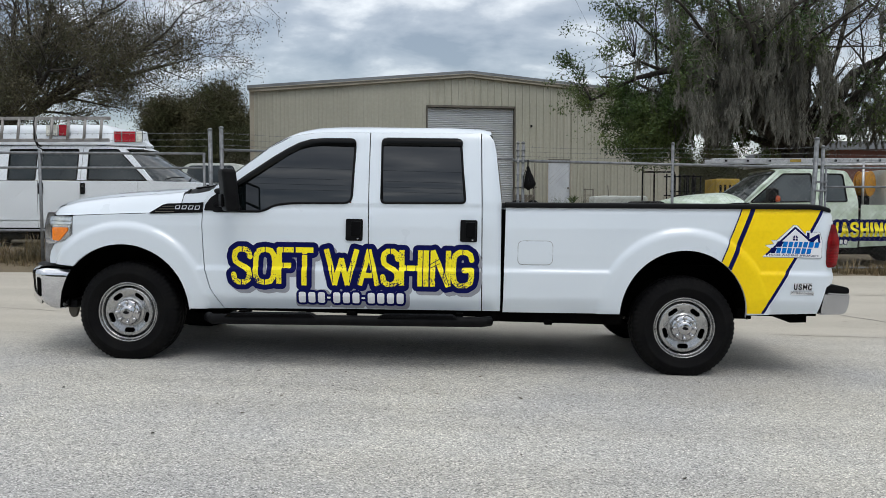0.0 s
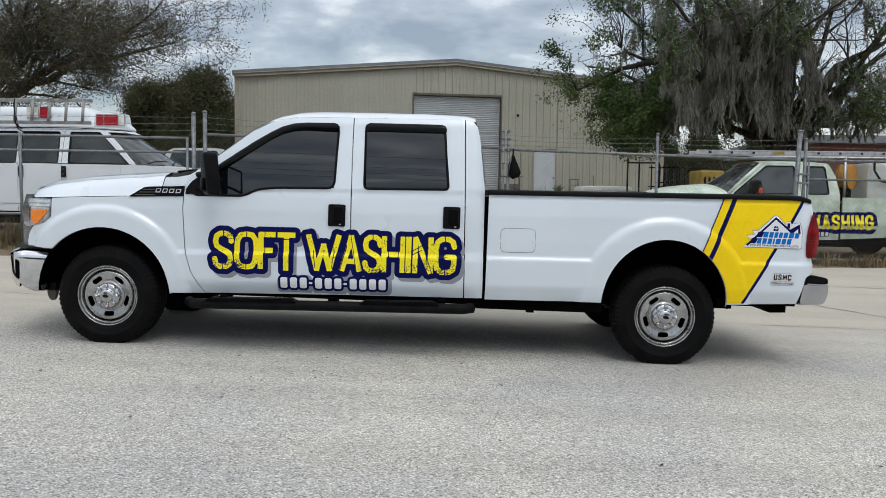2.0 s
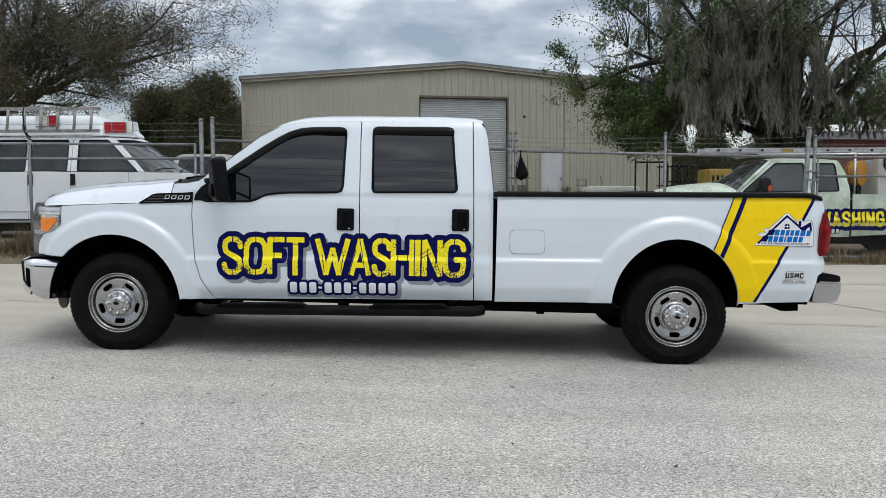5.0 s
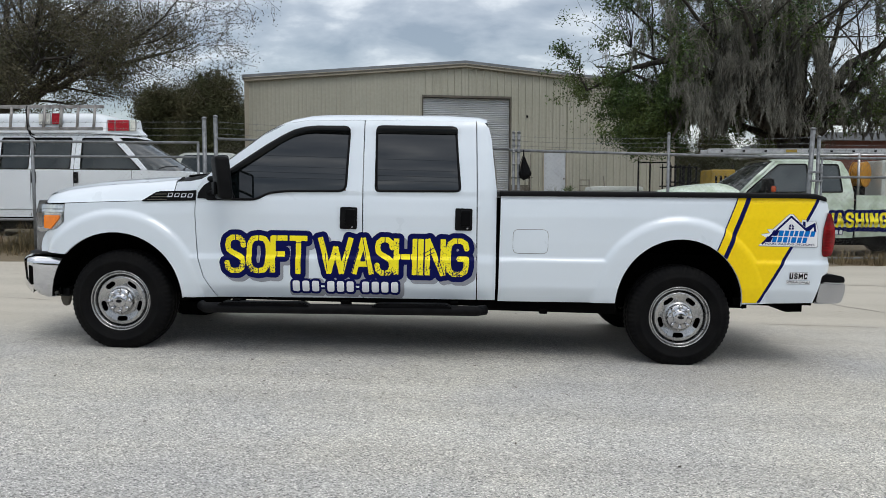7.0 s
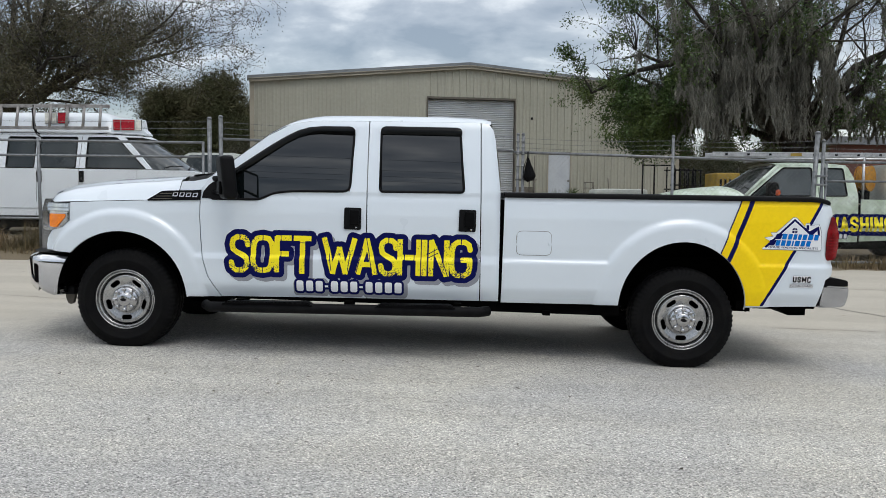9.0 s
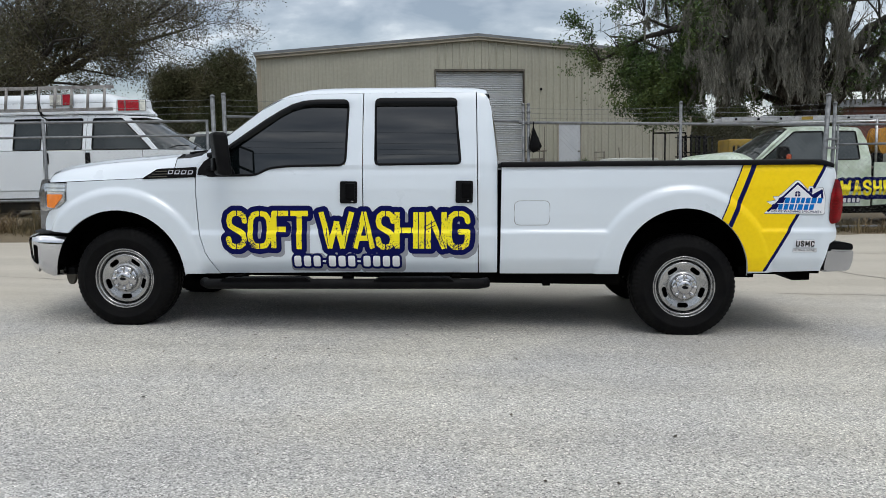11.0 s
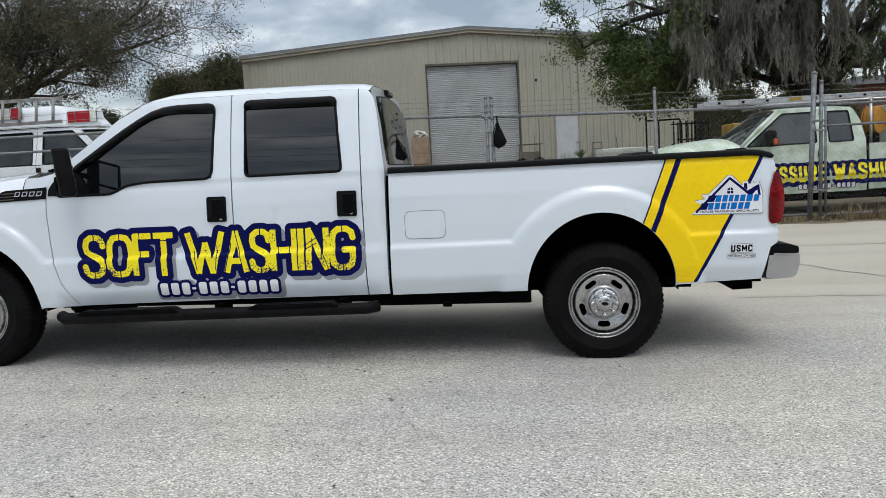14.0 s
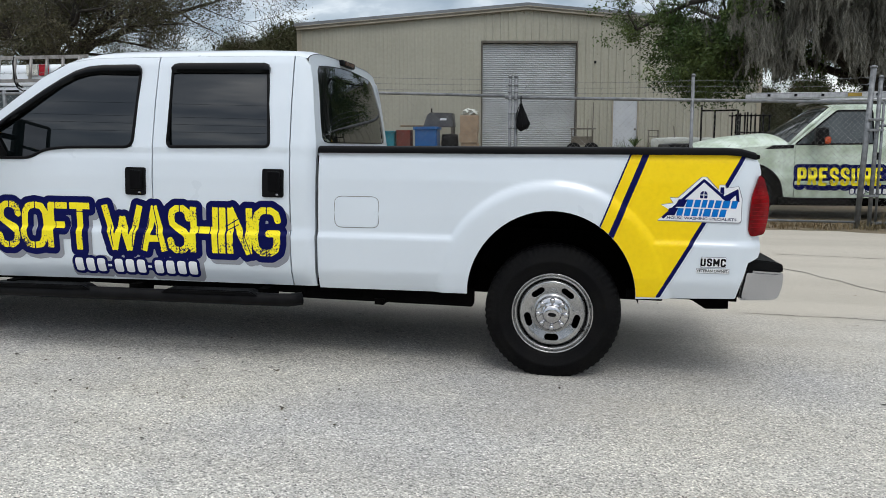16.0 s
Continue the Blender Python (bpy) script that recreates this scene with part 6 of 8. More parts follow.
panel("fender_vent", [[(7.62, 1.195), (8.07, 1.205), (8.07, 1.262), (7.75, 1.256)]], lambda x, z: old_y(x, z) - 0.006, BLACK, old, 0.2, 0.02)
box("body_floor", (6.2, 9.25, 0.45), (12.7, 10.9, 1.10), UNDER, old)
# dark blocks added below the floor to fill in the shade under the truck
box("chassis", (6.3, 9.35, 0.26), (12.6, 10.7, 0.46), UNDER, old)
box("step_bar", (7.9, 9.16, 0.30), (10.2, 9.3, 0.40), UNDER, old, 0.02)
box("spare_wheel_well", (11.9, 9.5, 0.22), (12.6, 10.6, 0.40), UNDER, old, 0.03)
box("grille", (6.10, 9.2, 0.80), (6.52, 10.9, 1.29), BLACK, old, 0.08)
box("front_bumper", (5.80, 9.12, 0.52), (6.0, 11.0, 0.78), CHROME_R, old, 0.03)
box("mirror", (8.34, 8.84, 1.25), (8.54, 9.06, 1.54), BLACK, old, 0.07)
box("mirror_lamp", (8.455, 8.825, 1.275), (8.555, 8.88, 1.395), AMBER_D, old, 0.045, "orange mirror lamp")
tube("mirror_arm", [(8.36, 9.12, 1.30), (8.41, 8.97, 1.33)], 0.025, BLACK, old, 6)
for x in (9.33,):
    box("door_handle", (x - 0.03, OY - 0.03, 1.02), (x + 0.03, OY + 0.005, 1.14), BLACK, old, 0.012)
for x in (OF, OR):
    for y in (9.16, 10.7):
        w = new("wheel")
        w.parent = old
        w.location = (x, y, 0.40)
        lathe("tyre", [(0.21, 0.0), (0.27, -0.01), (0.36, 0.0), (0.385, 0.04), (0.39, 0.13), (0.385, 0.21), (0.30, 0.25)], RUBBER, w, 40)
        lathe("rim", [(0.0, 0.02), (0.08, 0.01), (0.16, 0.05), (0.22, 0.01), (0.23, 0.05)], STEEL, w, 32)


def spread(word, x0, x1, z):
    n = len(word)
    out = []
    total = sum(0.45 if c == "I" else 1.25 if c == "W" else 1.0 for c in word)
    x = x0
    for c in word:
        w = (x1 - x0) * (0.45 if c == "I" else 1.25 if c == "W" else 1.0) / total
        out.append((c, x + 0.012, x + w - 0.012))
        x += w
    return out


for word, x0, x1, z in (("PRESSURE", 8.13, 9.45, 0.600), ("WASHING", 9.545, 10.78, 0.600)):
    d = word_dist(spread(word, x0, x1, z), z, 0.295, 0.0265)
    ob = flat_shape("lettering_outline", lambda X, Z, d=d: np.minimum(d(X, Z), d(X - 0.02, Z + 0.02)) - 0.058, x0 - 0.1, x1 + 0.1, z - 0.1, z + 0.4, 0.012, lambda x, z: old_y(x, z) - 0.004, NAVY, old)
    flat_shape("lettering", d, x0 - 0.1, x1 + 0.1, z - 0.1, z + 0.4, 0.010, lambda x, z: old_y(x, z) - 0.008, WORN, old, "yellow letters " + word)
old_number = [(9.00 + 0.082 * k, 0.515, 0.029, 0.042) if k not in (3, 7) else (9.00 + 0.082 * k, 0.515, 0.016, 0.009) for k in range(12)]
flat_shape("number_outline", lambda X, Z: np.minimum.reduce([bar_dist(X, Z, q) for q in old_number]) - 0.012, 8.92, 9.98, 0.43, 0.60, 0.012, lambda x, z: old_y(x, z) - 0.0045, NAVY, old)
for q in old_number:
    flat_shape("number_bar", lambda X, Z, q=q: bar_dist(X, Z, q), q[0] - 0.04, q[0] + 0.04, 0.46, 0.57, 0.009, lambda x, z: old_y(x, z) - 0.0085, WHITE_V, old)
rebase(old, (9.3, 10.0, 0.03))
# what the old pickup carries
reel = new("hose_reel")
tagged(reel, "orange hose wound on a steel reel in the truck bed", "hose reel")
for k in range(7):
    w = lathe("hose_coil", [(0.17, 0.0), (0.255, -0.018), (0.262, 0.0), (0.255, 0.02), (0.17, 0.03)], HOSE, reel, 32)
    w.location = (10.47, 9.45 + 0.045 * k, 1.63)
for y in (9.42, 9.79):
    w = lathe("reel_flange", [(0.0, 0.0), (0.05, -0.01), (0.27, -0.004), (0.28, 0.0), (0.27, 0.006), (0.0, 0.006)], HOSE, reel, 32)
    w.location = (10.47, y, 1.63)
box("reel_stand", (10.36, 9.50, 1.10), (10.58, 9.74, 1.38), BLACK, reel, 0.01)
rebase(reel, (10.47, 9.6, 1.1))
reel.rotation_euler = (0, 0, radians(38))
reel.scale = (0.8, 0.6, 0.9)
reel.location.z += 0.05
tank = box("water_tank", (10.78, 9.40, 1.10), (11.75, 10.5, 1.90), OFFW, None, 0.06)
tagged(tank, "white plastic water tank in the truck bed", "water tank")
eng = new("pump_engine")
tagged(eng, "yellow and black pump engine in the truck bed", "pump")
box("engine_block", (11.85, 9.5, 1.10), (12.35, 10.1, 1.55), BLACK, eng, 0.04)
box("engine_cover", (11.90, 9.46, 1.50), (12.25, 10.0, 1.75), YELP, eng, 0.05)
tube("hose", [(10.9, 9.40, 1.95), (10.85, 9.30, 1.75), (11.0, 9.33, 1.55), (11.4, 9.35, 1.45), (11.9, 9.4, 1.5)], 0.022, BLACK, eng)
rebase(eng, (12.1, 9.8, 1.1))
rack = new("ladder_rack")
tagged(rack, "steel ladder rack over the old pickup", "ladder rack")
for x in (10.25, 12.5):
    for y in (9.22, 10.82):
        tube("rack_post", [(x, y, 1.10), (x, y, 2.0)], 0.025, ALU, rack, 8)
    tube("rack_bar", [(x, 9.2, 2.0), (x, 10.85, 2.0)], 0.025, ALU, rack, 8)
tube("rack_bar", [(8.55, 9.2, 1.98), (8.55, 10.85, 1.98)], 0.022, ALU, rack, 8)
tube("rack_rail", [(8.55, 9.22, 1.98), (12.6, 9.22, 1.99)], 0.022, ALU, rack, 8)
rebase(rack, (10.8, 10.0, 1.1))
ext = new("extension_ladder")
tagged(ext, "aluminium extension ladder with a yellow label", "ladder")
for y, x0 in ((9.45, 7.45), (9.52, 8.05), (9.90, 7.45), (9.97, 8.05)):
    box("ladder_rail", (x0, y - 0.015, 2.03), (13.2, y + 0.015, 2.12), ALU, ext, 0.006)
for k in range(18):
    tube("rung", [(7.6 + 0.305 * k, 9.45, 2.075), (7.6 + 0.305 * k, 9.97, 2.075)], 0.016, ALU, ext, 6)
for k in range(13):
    box("rung_end", (7.70 + 0.42 * k, 9.425, 2.055), (7.745 + 0.42 * k, 9.434, 2.095), BLACK, ext)
box("ladder_label", (8.95, 9.424, 2.045), (9.16, 9.433, 2.105), YELP, ext)
rebase(ext, (10.2, 9.7, 2.02))


# ---- trees ----
def quad_mesh(name, P, material, parent, label="", kind=""):
    """Many separate quads from an array of shape (n, 4, 3)."""
    n = len(P)
    me = bpy.data.meshes.new(name)
    me.vertices.add(4 * n)
    me.vertices.foreach_set("co", np.asarray(P, np.float32).ravel())
    me.loops.add(4 * n)
    me.loops.foreach_set("vertex_index", np.arange(4 * n, dtype=np.int32))
    me.polygons.add(n)
    me.polygons.foreach_set("loop_start", np.arange(0, 4 * n, 4, dtype=np.int32))
    me.polygons.foreach_set("loop_total", np.full(n, 4, np.int32))
    me.update(calc_edges=True)
    me.materials.append(material)
    ob = new(name, me)
    ob.parent = parent
    return tagged(ob, label, kind=kind)


def leaf_quads(rng, centres, size, flat=0.0):
    """Pointed leaves with random turns about given centres."""
    n = len(centres)
    a = rng.normal(size=(n, 3))
    a[:, 2] *= 1 - flat
    a /= np.linalg.norm(a, axis=1, keepdims=True)
    b = np.cross(a, rng.normal(size=(n, 3)))
    b /= np.linalg.norm(b, axis=1, keepdims=True) + 1e-9
    s = size * rng.uniform(0.6, 1.35, (n, 1))
    return np.stack([centres + a * s, centres + b * s * 0.42, centres - a * s, centres - b * s * 0.42], 1)


class Grower:
    def __init__(self, seed):
        self.rng = random.Random(seed)
        self.limbs, self.tips = [], []

    def limb(self, p, d, length, r, level, up=0.1, wander=0.25, droop=0.0, kids=(5, 6, 5), ratio=0.55, last=3):
        rng = self.rng
        n = max(4, int(length / 0.55)) if level < last else 4
        pts, rad = [Vector(p)], [r]
        d = Vector(d).normalized()
        for i in range(n):
            d = (d + Vector((rng.gauss(0, wander), rng.gauss(0, wander), rng.gauss(0, wander) * 0.7)) * 0.5 + Vector((0, 0, up - droop * i / n))).normalized()
            pts.append(pts[-1] + d * length / n)
            rad.append(r * (1 - 0.75 * (i + 1) / n))
        self.limbs.append((pts, rad, level))
        if level >= last:
            self.tips += [(q, d) for q in pts[1:]]
            return
        for k in range(kids[level]):
            t = 0.25 + 0.75 * (k + rng.random()) / kids[level]
            i = min(int(t * n), n - 1)
            q = pts[i].lerp(pts[i + 1], t * n - i)
            ax = (pts[i + 1] - pts[i]).normalized()
            side_d = ax.orthogonal().normalized()
            side_d.rotate(Matrix.Rotation(rng.uniform(0, 6.28), 3, ax))
            nd = ax * rng.uniform(0.35, 0.8) + side_d * rng.uniform(0.5, 0.95)
            self.limb(q, nd, length * ratio * rng.uniform(0.7, 1.25), rad[i] * 0.6, level + 1, up * 0.8, wander * 1.15, droop, kids, ratio, last)

    def mesh(self, name, material, parent, floor=0.006, top=9, low=0):
        v, f = [], []
        for pts, rad, level in self.limbs:
            if level > top or level < low:
                continue
            sweep(v, f, pts, [max(q, floor) for q in rad], (9, 7, 5, 3, 3)[min(level, 4)])
        return from_arrays(name, v, f, material, parent, "", True)


def crown_points(rng, tips, per, spread_r):
    c = np.array([tuple(q) for q, _ in tips])
    c = np.repeat(c, per, axis=0)
    return c + rng.normal(size=c.shape) * spread_r


# winter oak behind the van: dense on the near side, thin twigs towards the building
nrng = np.random.default_rng(5)
oak = new("oak_tree")
tagged(oak, "large winter oak with olive-brown leaves and fine grey twigs", "tree")
g = Grower(11)
OB = Vector((-12.7, 20.0, 0.5))
g.limbs.append(([OB, OB + Vector((0.1, 0, 1.4)), OB + Vector((0.0, 0, 3.6))], [0.58, 0.46, 0.42], 0))
fork = OB + Vector((0.0, 0.0, 3.4))


def main_limb(grower, way, r0, r1, kids, reach, shoots=(0, 7, 5)):
    """A heavy limb along given points, with side limbs all along it."""
    rng = grower.rng
    way = [Vector(p) for p in way]
    pts = []
    for a, b in zip(way, way[1:]):
        for k in range(4):
            pts.append(a.lerp(b, k / 4) + Vector((rng.gauss(0, 0.05), rng.gauss(0, 0.05), rng.gauss(0, 0.05))))
    pts.append(way[-1])
    n = len(pts) - 1
    rad = [(r0 + (r1 - r0) * i / n) * (1 - 0.88 * max(0.0, i / n - 0.55) / 0.45) for i in range(n + 1)]
    grower.limbs.append((pts, rad, 0))
    for k in range(kids):
        t = 0.14 + 0.86 * (k + rng.random()) / kids
        i = min(int(t * n), n - 1)
        ax = (pts[i + 1] - pts[i]).normalized()
        out = ax.orthogonal().normalized()
        out.rotate(Matrix.Rotation(rng.uniform(0, 6.28), 3, ax))
        grower.limb(pts[i], ax * rng.uniform(0.4, 0.9) + out * rng.uniform(0.5, 1.0) + Vector((0, 0, 0.15)), reach * rng.uniform(0.6, 1.25), max(rad[i] * 0.40, 0.012), 1, 0.03, 0.30, 0.02, shoots, 0.50, 3)


for way, r0, r1, kids in (
        (((-12.3, 19.8, 4.0), (-11.2, 19.4, 4.55), (-9.8, 19.0, 5.1), (-8.3, 19.0, 5.75), (-7.1, 19.0, 6.5), (-5.7, 19.2, 8.0)), 0.17, 0.035, 24),
        (((-12.5, 19.8, 4.1), (-11.6, 19.6, 5.9), (-10.9, 19.4, 7.1), (-10.3, 19.2, 8.4)), 0.19, 0.07, 15),
        (((-12.7, 20.0, 4.2), (-12.55, 20.2, 5.9), (-12.4, 20.3, 8.8)), 0.18, 0.08, 13),
        (((-12.8, 19.9, 4.2), (-13.1, 19.6, 6.1), (-13.9, 19.2, 9.0)), 0.18, 0.07, 13),
        (((-12.9, 20.0, 4.0), (-13.9, 19.6, 6.0), (-15.6, 19.3, 7.9)), 0.17, 0.06, 15),
        (((-12.9, 20.1, 3.8), (-14.6, 20.4, 4.9), (-17.2, 20.6, 6.0)), 0.16, 0.05, 15),
        (((-12.4, 19.6, 3.9), (-11.2, 18.4, 4.5), (-9.8, 17.4, 5.1), (-8.2, 16.9, 5.6)), 0.13, 0.03, 15),
        (((-12.5, 20.3, 4.1), (-10.8, 21.6, 5.3), (-8.6, 22.6, 6.2), (-6.6, 22.9, 6.9)), 0.15, 0.035, 17),
        (((-12.6, 19.6, 4.0), (-13.2, 18.2, 5.0), (-13.6, 17.0, 6.2)), 0.14, 0.04, 12),
        (((-11.5, 19.6, 6.1), (-9.6, 19.4, 7.0), (-7.6, 19.2, 8.2)), 0.10, 0.03, 14)):
    main_limb(g, way, r0, r1, kids, 2.3)


def oak_edge(p):
    p = Vector(p)
    return p.x < lerp_table([(3.0, -9.0), (4.2, -7.2), (5.0, -5.6), (5.6, -4.6), (6.4, -3.7), (7.2, -3.3), (9.0, -3.6)], p.z) + 0.5 * noise.noise(p * 0.7) and (p.z > (4.10 if p.x > -9.8 else 3.1) + 0.4 * noise.noise(p * 0.5) or p.x < -12.2)


def clipped(limbs, test):
    """Limbs cut off where they leave the crown."""
    out = []
    for pts, rad, level in limbs:
        n = next((i for i, p in enumerate(pts) if i > 1 and not test(p)), len(pts))
        if n > 2 or level < 1:
            m = max(n, 3)
            ends = 0.0 if n == len(pts) else 0.9
            out.append((pts[:m], [r * (1 - ends * (i / (m - 1)) ** 2) for i, r in enumerate(rad[:m])], level))
    return out



def oak_full(p, least):
    """The crown comes in leafy masses with open sky between them."""
    return noise.noise(Vector(p) * 0.62 + Vector((3, 1, 8))) + 0.45 * noise.noise(Vector(p) * 1.5) > least


g.tips = [q for q in g.tips if oak_edge(q[0]) and (q[0].x > -9.6 or oak_full(q[0], -0.16))]
g.limbs = [q for q in g.limbs[:1] + clipped(g.limbs[1:], oak_edge) if q[2] < 2 or q[0][0].x > -9.4 or oak_full(q[0][len(q[0]) // 2], -0.20)]
g.mesh("trunk", BARK, oak, 0.0065, 1)
tagged(g.mesh("twig_work", TWIG, oak, 0.0060, 9, 2), kind="stuff")
pts = crown_points(nrng, g.tips, 15, 0.15)
thin = np.clip((pts[:, 0] + 3.8) / -4.5, 0.34, 1.0) * np.clip(1.35 - (pts[:, 2] - 3.0) / 5.0, 0.22, 1.0)
thin *= np.array([1.0 if oak_full(p, 0.0) else 0.45 if oak_full(p, -0.14) or p[0] > -9.4 else 0.08 for p in pts])
thin *= np.where((pts[:, 0] < -10.8) & (pts[:, 2] > 5.9), 0.60, 1.0)
tufts = [pts[nrng.random(len(pts)) < thin]]
for _ in range(520):
    c = np.array([nrng.uniform(-20.0, -6.2), nrng.uniform(17.0, 23.0), nrng.uniform(3.3, 10.5)])
    full = min((-5.6 - c[0]) / 3.2, 1.0) * min(1.0, 2.2 - c[2] / (3.5 if c[0] < -10.8 else 4.0))
    if oak_edge(c) and nrng.random() < full and oak_full(c, 0.02 if c[0] < -8.4 and c[2] < 7 else 0.10):
        tufts.append(c + nrng.normal(size=(int(nrng.uniform(140, 480)), 3)) * np.array([0.30, 0.32, 0.18]))
quad_mesh("crown", leaf_quads(nrng, np.concatenate(tufts), 0.036), LEAF_B, oak, "olive-brown leaves, thinning to bare twigs")
rebase(oak, tuple(OB))

# live oak hung with moss, behind the old pickup
live = new("live_oak_tree")
tagged(live, "spreading live oak draped with grey Spanish moss", "tree")
g = Grower(23)
LB = Vector((11.9, 16.5, 0.25))
g.limbs.append(([LB, LB + Vector((-0.05, 0, 1.3)), LB + Vector((0.0, 0, 2.7))], [0.62, 0.38, 0.31], 0))
fork = LB + Vector((0.0, 0.0, 2.4))
for d, ln, r in (((-0.95, -0.15, 0.45), 6.5, 0.17), ((-0.75, 0.1, 0.75), 6.5, 0.17), ((-0.4, -0.4, 1.0), 6.5, 0.25), ((0.0, 0.3, 1.0), 7.0, 0.17), ((0.5, -0.3, 1.0), 7.0, 0.16), ((0.85, -0.1, 0.75), 7.5, 0.12), ((-0.6, -0.65, 0.5), 6.5, 0.2), ((0.4, -0.7, 0.8), 6.0, 0.13), ((-0.9, 0.35, 0.45), 6.5, 0.18)):
    g.limb(fork + Vector(d) * 0.3, d, ln, r * 0.58, 0, 0.05, 0.28, 0.10, (7, 6, 5), 0.46, 3)


def in_crown(p):
    p = Vector(p)
    return p.x > lerp_table([(2.4, 7.4), (2.65, 6.6), (3.75, 5.2), (4.8, 4.8), (5.9, 5.0), (6.8, 6.6), (9.0, 8.2)], p.z) + 0.35 * noise.noise(p * 1.1)


g.tips = [q for q in g.tips if in_crown(q[0])]
g.limbs = g.limbs[:1] + clipped(g.limbs[1:], in_crown)
for way, r0, r1 in (
        (((11.9, 16.5, 2.4), (11.95, 16.4, 3.6), (12.05, 16.3, 4.6), (12.15, 16.2, 5.8), (12.0, 16.2, 7.6)), 0.25, 0.13),
        (((12.0, 16.4, 2.9), (12.55, 16.2, 3.6), (13.2, 16.0, 4.7), (14.2, 15.9, 5.3), (15.8, 15.9, 6.2)), 0.19, 0.08),
        (((11.9, 16.4, 3.1), (11.0, 16.2, 3.9), (9.6, 16.0, 4.5), (8.3, 15.7, 4.95), (7.0, 15.5, 5.0), (6.2, 15.4, 4.8)), 0.18, 0.006),
        (((11.9, 16.4, 3.4), (10.9, 16.0, 4.9), (9.9, 15.7, 6.2), (9.2, 15.5, 7.6)), 0.17, 0.06),
        (((12.1, 16.4, 2.8), (13.2, 16.8, 3.3), (14.8, 17.0, 3.7), (16.5, 17.2, 4.4)), 0.15, 0.06)):
    main_limb(g, way, r0, r1, 8, 1.6, (0, 4, 3))
g.limbs = [q for q in g.limbs if q[2] < 1 or min(p.x for p in q[0]) > 7.9]
g.tips = [q for q in g.tips if in_crown(q[0]) and q[0].x > 6.4]
g.mesh("trunk", BARK, live, 0.008, 1)
tagged(g.mesh("twig_work", TWIG, live, 0.006, 9, 2), kind="stuff")
twigs_v, twigs_f = [], []
GAPS = ((14.6, 4.6, 1.0, 0.9, 0.7), (13.0, 6.6, 0.7, 1.1, 0.7), (15.6, 6.2, 0.9, 0.9, 0.6), (10.2, 3.2, 0.3, 0.5, 0.9), (7.1, 4.75, 0.9, 0.40, 0.95), (8.2, 6.0, 0.9, 0.8, 0.5), (12.6, 4.1, 0.36, 0.9, 0.9), (9.3, 2.75, 0.35, 0.35, 0.9), (13.4, 5.9, 0.6, 0.8, 0.4), (5.5, 3.2, 0.8, 0.6, 0.6))


def through_gap(c):
    """Openings in the crown where the sky shows."""
    return any(((c[0] - x) / a) ** 2 + ((c[2] - z) / b) ** 2 < 1 + 0.5 * noise.noise(Vector(c) * 1.7) and nrng.random() < p for x, z, a, b, p in GAPS)


tip = np.array([tuple(q) for q, _ in g.tips])
dens = np.array([noise.noise(Vector(p) * 0.55) for p in tip])
tip_open = np.array([not through_gap(p) for p in tip])
green = tip[tip_open & ((dens > 0.02) | (nrng.random(len(tip)) < 0.12))]
pts = np.repeat(green, 4, axis=0)
bough = [(pts + nrng.normal(size=pts.shape) * 0.18)[nrng.random(len(pts)) < np.where((pts[:, 2] > 6.0) | (pts[:, 0] > 12.5), 0.4, 1.0)]]
BOUGH = [(9.4, 15.9, 4.55), (8.8, 15.8, 4.85), (8.3, 15.7, 5.0), (7.8, 15.6, 5.1), (7.2, 15.5, 5.15), (7.6, 15.45, 4.75), (7.0, 15.4, 4.5), (6.5, 15.35, 4.25), (6.0, 15.3, 4.0)]


def bough_near(c):
    """The nearest place on the low bough from which a shoot can spring."""
    return min(BOUGH, key=lambda q: (Vector(q) - Vector(c)).length + 0.5 * max(0.0, c[0] - q[0] + 0.4))


def spray(c, n, s, root=None):
    """A leafy shoot, with the twig that carries it."""
    c = np.array(c)
    if through_gap(c):
        return
    bough.append(c + nrng.normal(size=(n, 3)) * np.array([s, s, s * 0.8]))
    if root is not None:
        way = [np.array(root) + (c - np.array(root)) * k / 5 + nrng.normal(size=3) * 0.07 * math.sin(math.pi * k / 5) + np.array([0, 0, 0.22 * math.sin(math.pi * k / 5)]) for k in range(6)]
        sweep(twigs_v, twigs_f, [tuple(q) for q in way], [0.014, 0.011, 0.009, 0.007, 0.005, 0.003], 4)
        for q in way[2:5]:
            sweep(twigs_v, twigs_f, [tuple(q), tuple(q + nrng.normal(size=3) * 0.15), tuple(q + nrng.normal(size=3) * 0.28)], [0.006, 0.004, 0.003], 3)
            bough.append(q + nrng.normal(size=(int(n * 0.25), 3)) * 0.13)


# the thick low bough on the building side, and loose shoots above it
for _ in range(135):
    c = np.array([5.2 + 3.2 * nrng.random() ** 0.60, nrng.uniform(14.6, 16.6), 0.0])
    c[2] = nrng.uniform(2.55 + 0.70 * abs(c[0] - 6.8), 4.25 + 0.12 * (c[0] - 5))
    if in_crown(c) and noise.noise(Vector(c) * 0.9) > -0.22:
        spray(c, int(nrng.uniform(60, 260) * min(max((c[0] - 4.7) / 2.0, 0.35), 1.0)), 0.14, bough_near(c) if nrng.random() < 0.3 else None)
for _ in range(105):
    c = np.array([nrng.uniform(4.9, 8.0), nrng.uniform(14.6, 16.4), nrng.uniform(4.4, 7.4)])
    if in_crown(c) and noise.noise(Vector(c) * 0.8 + Vector((4, 0, 0))) > -0.05:
        spray(c, int(nrng.uniform(40, 150)), 0.12, bough_near(c))
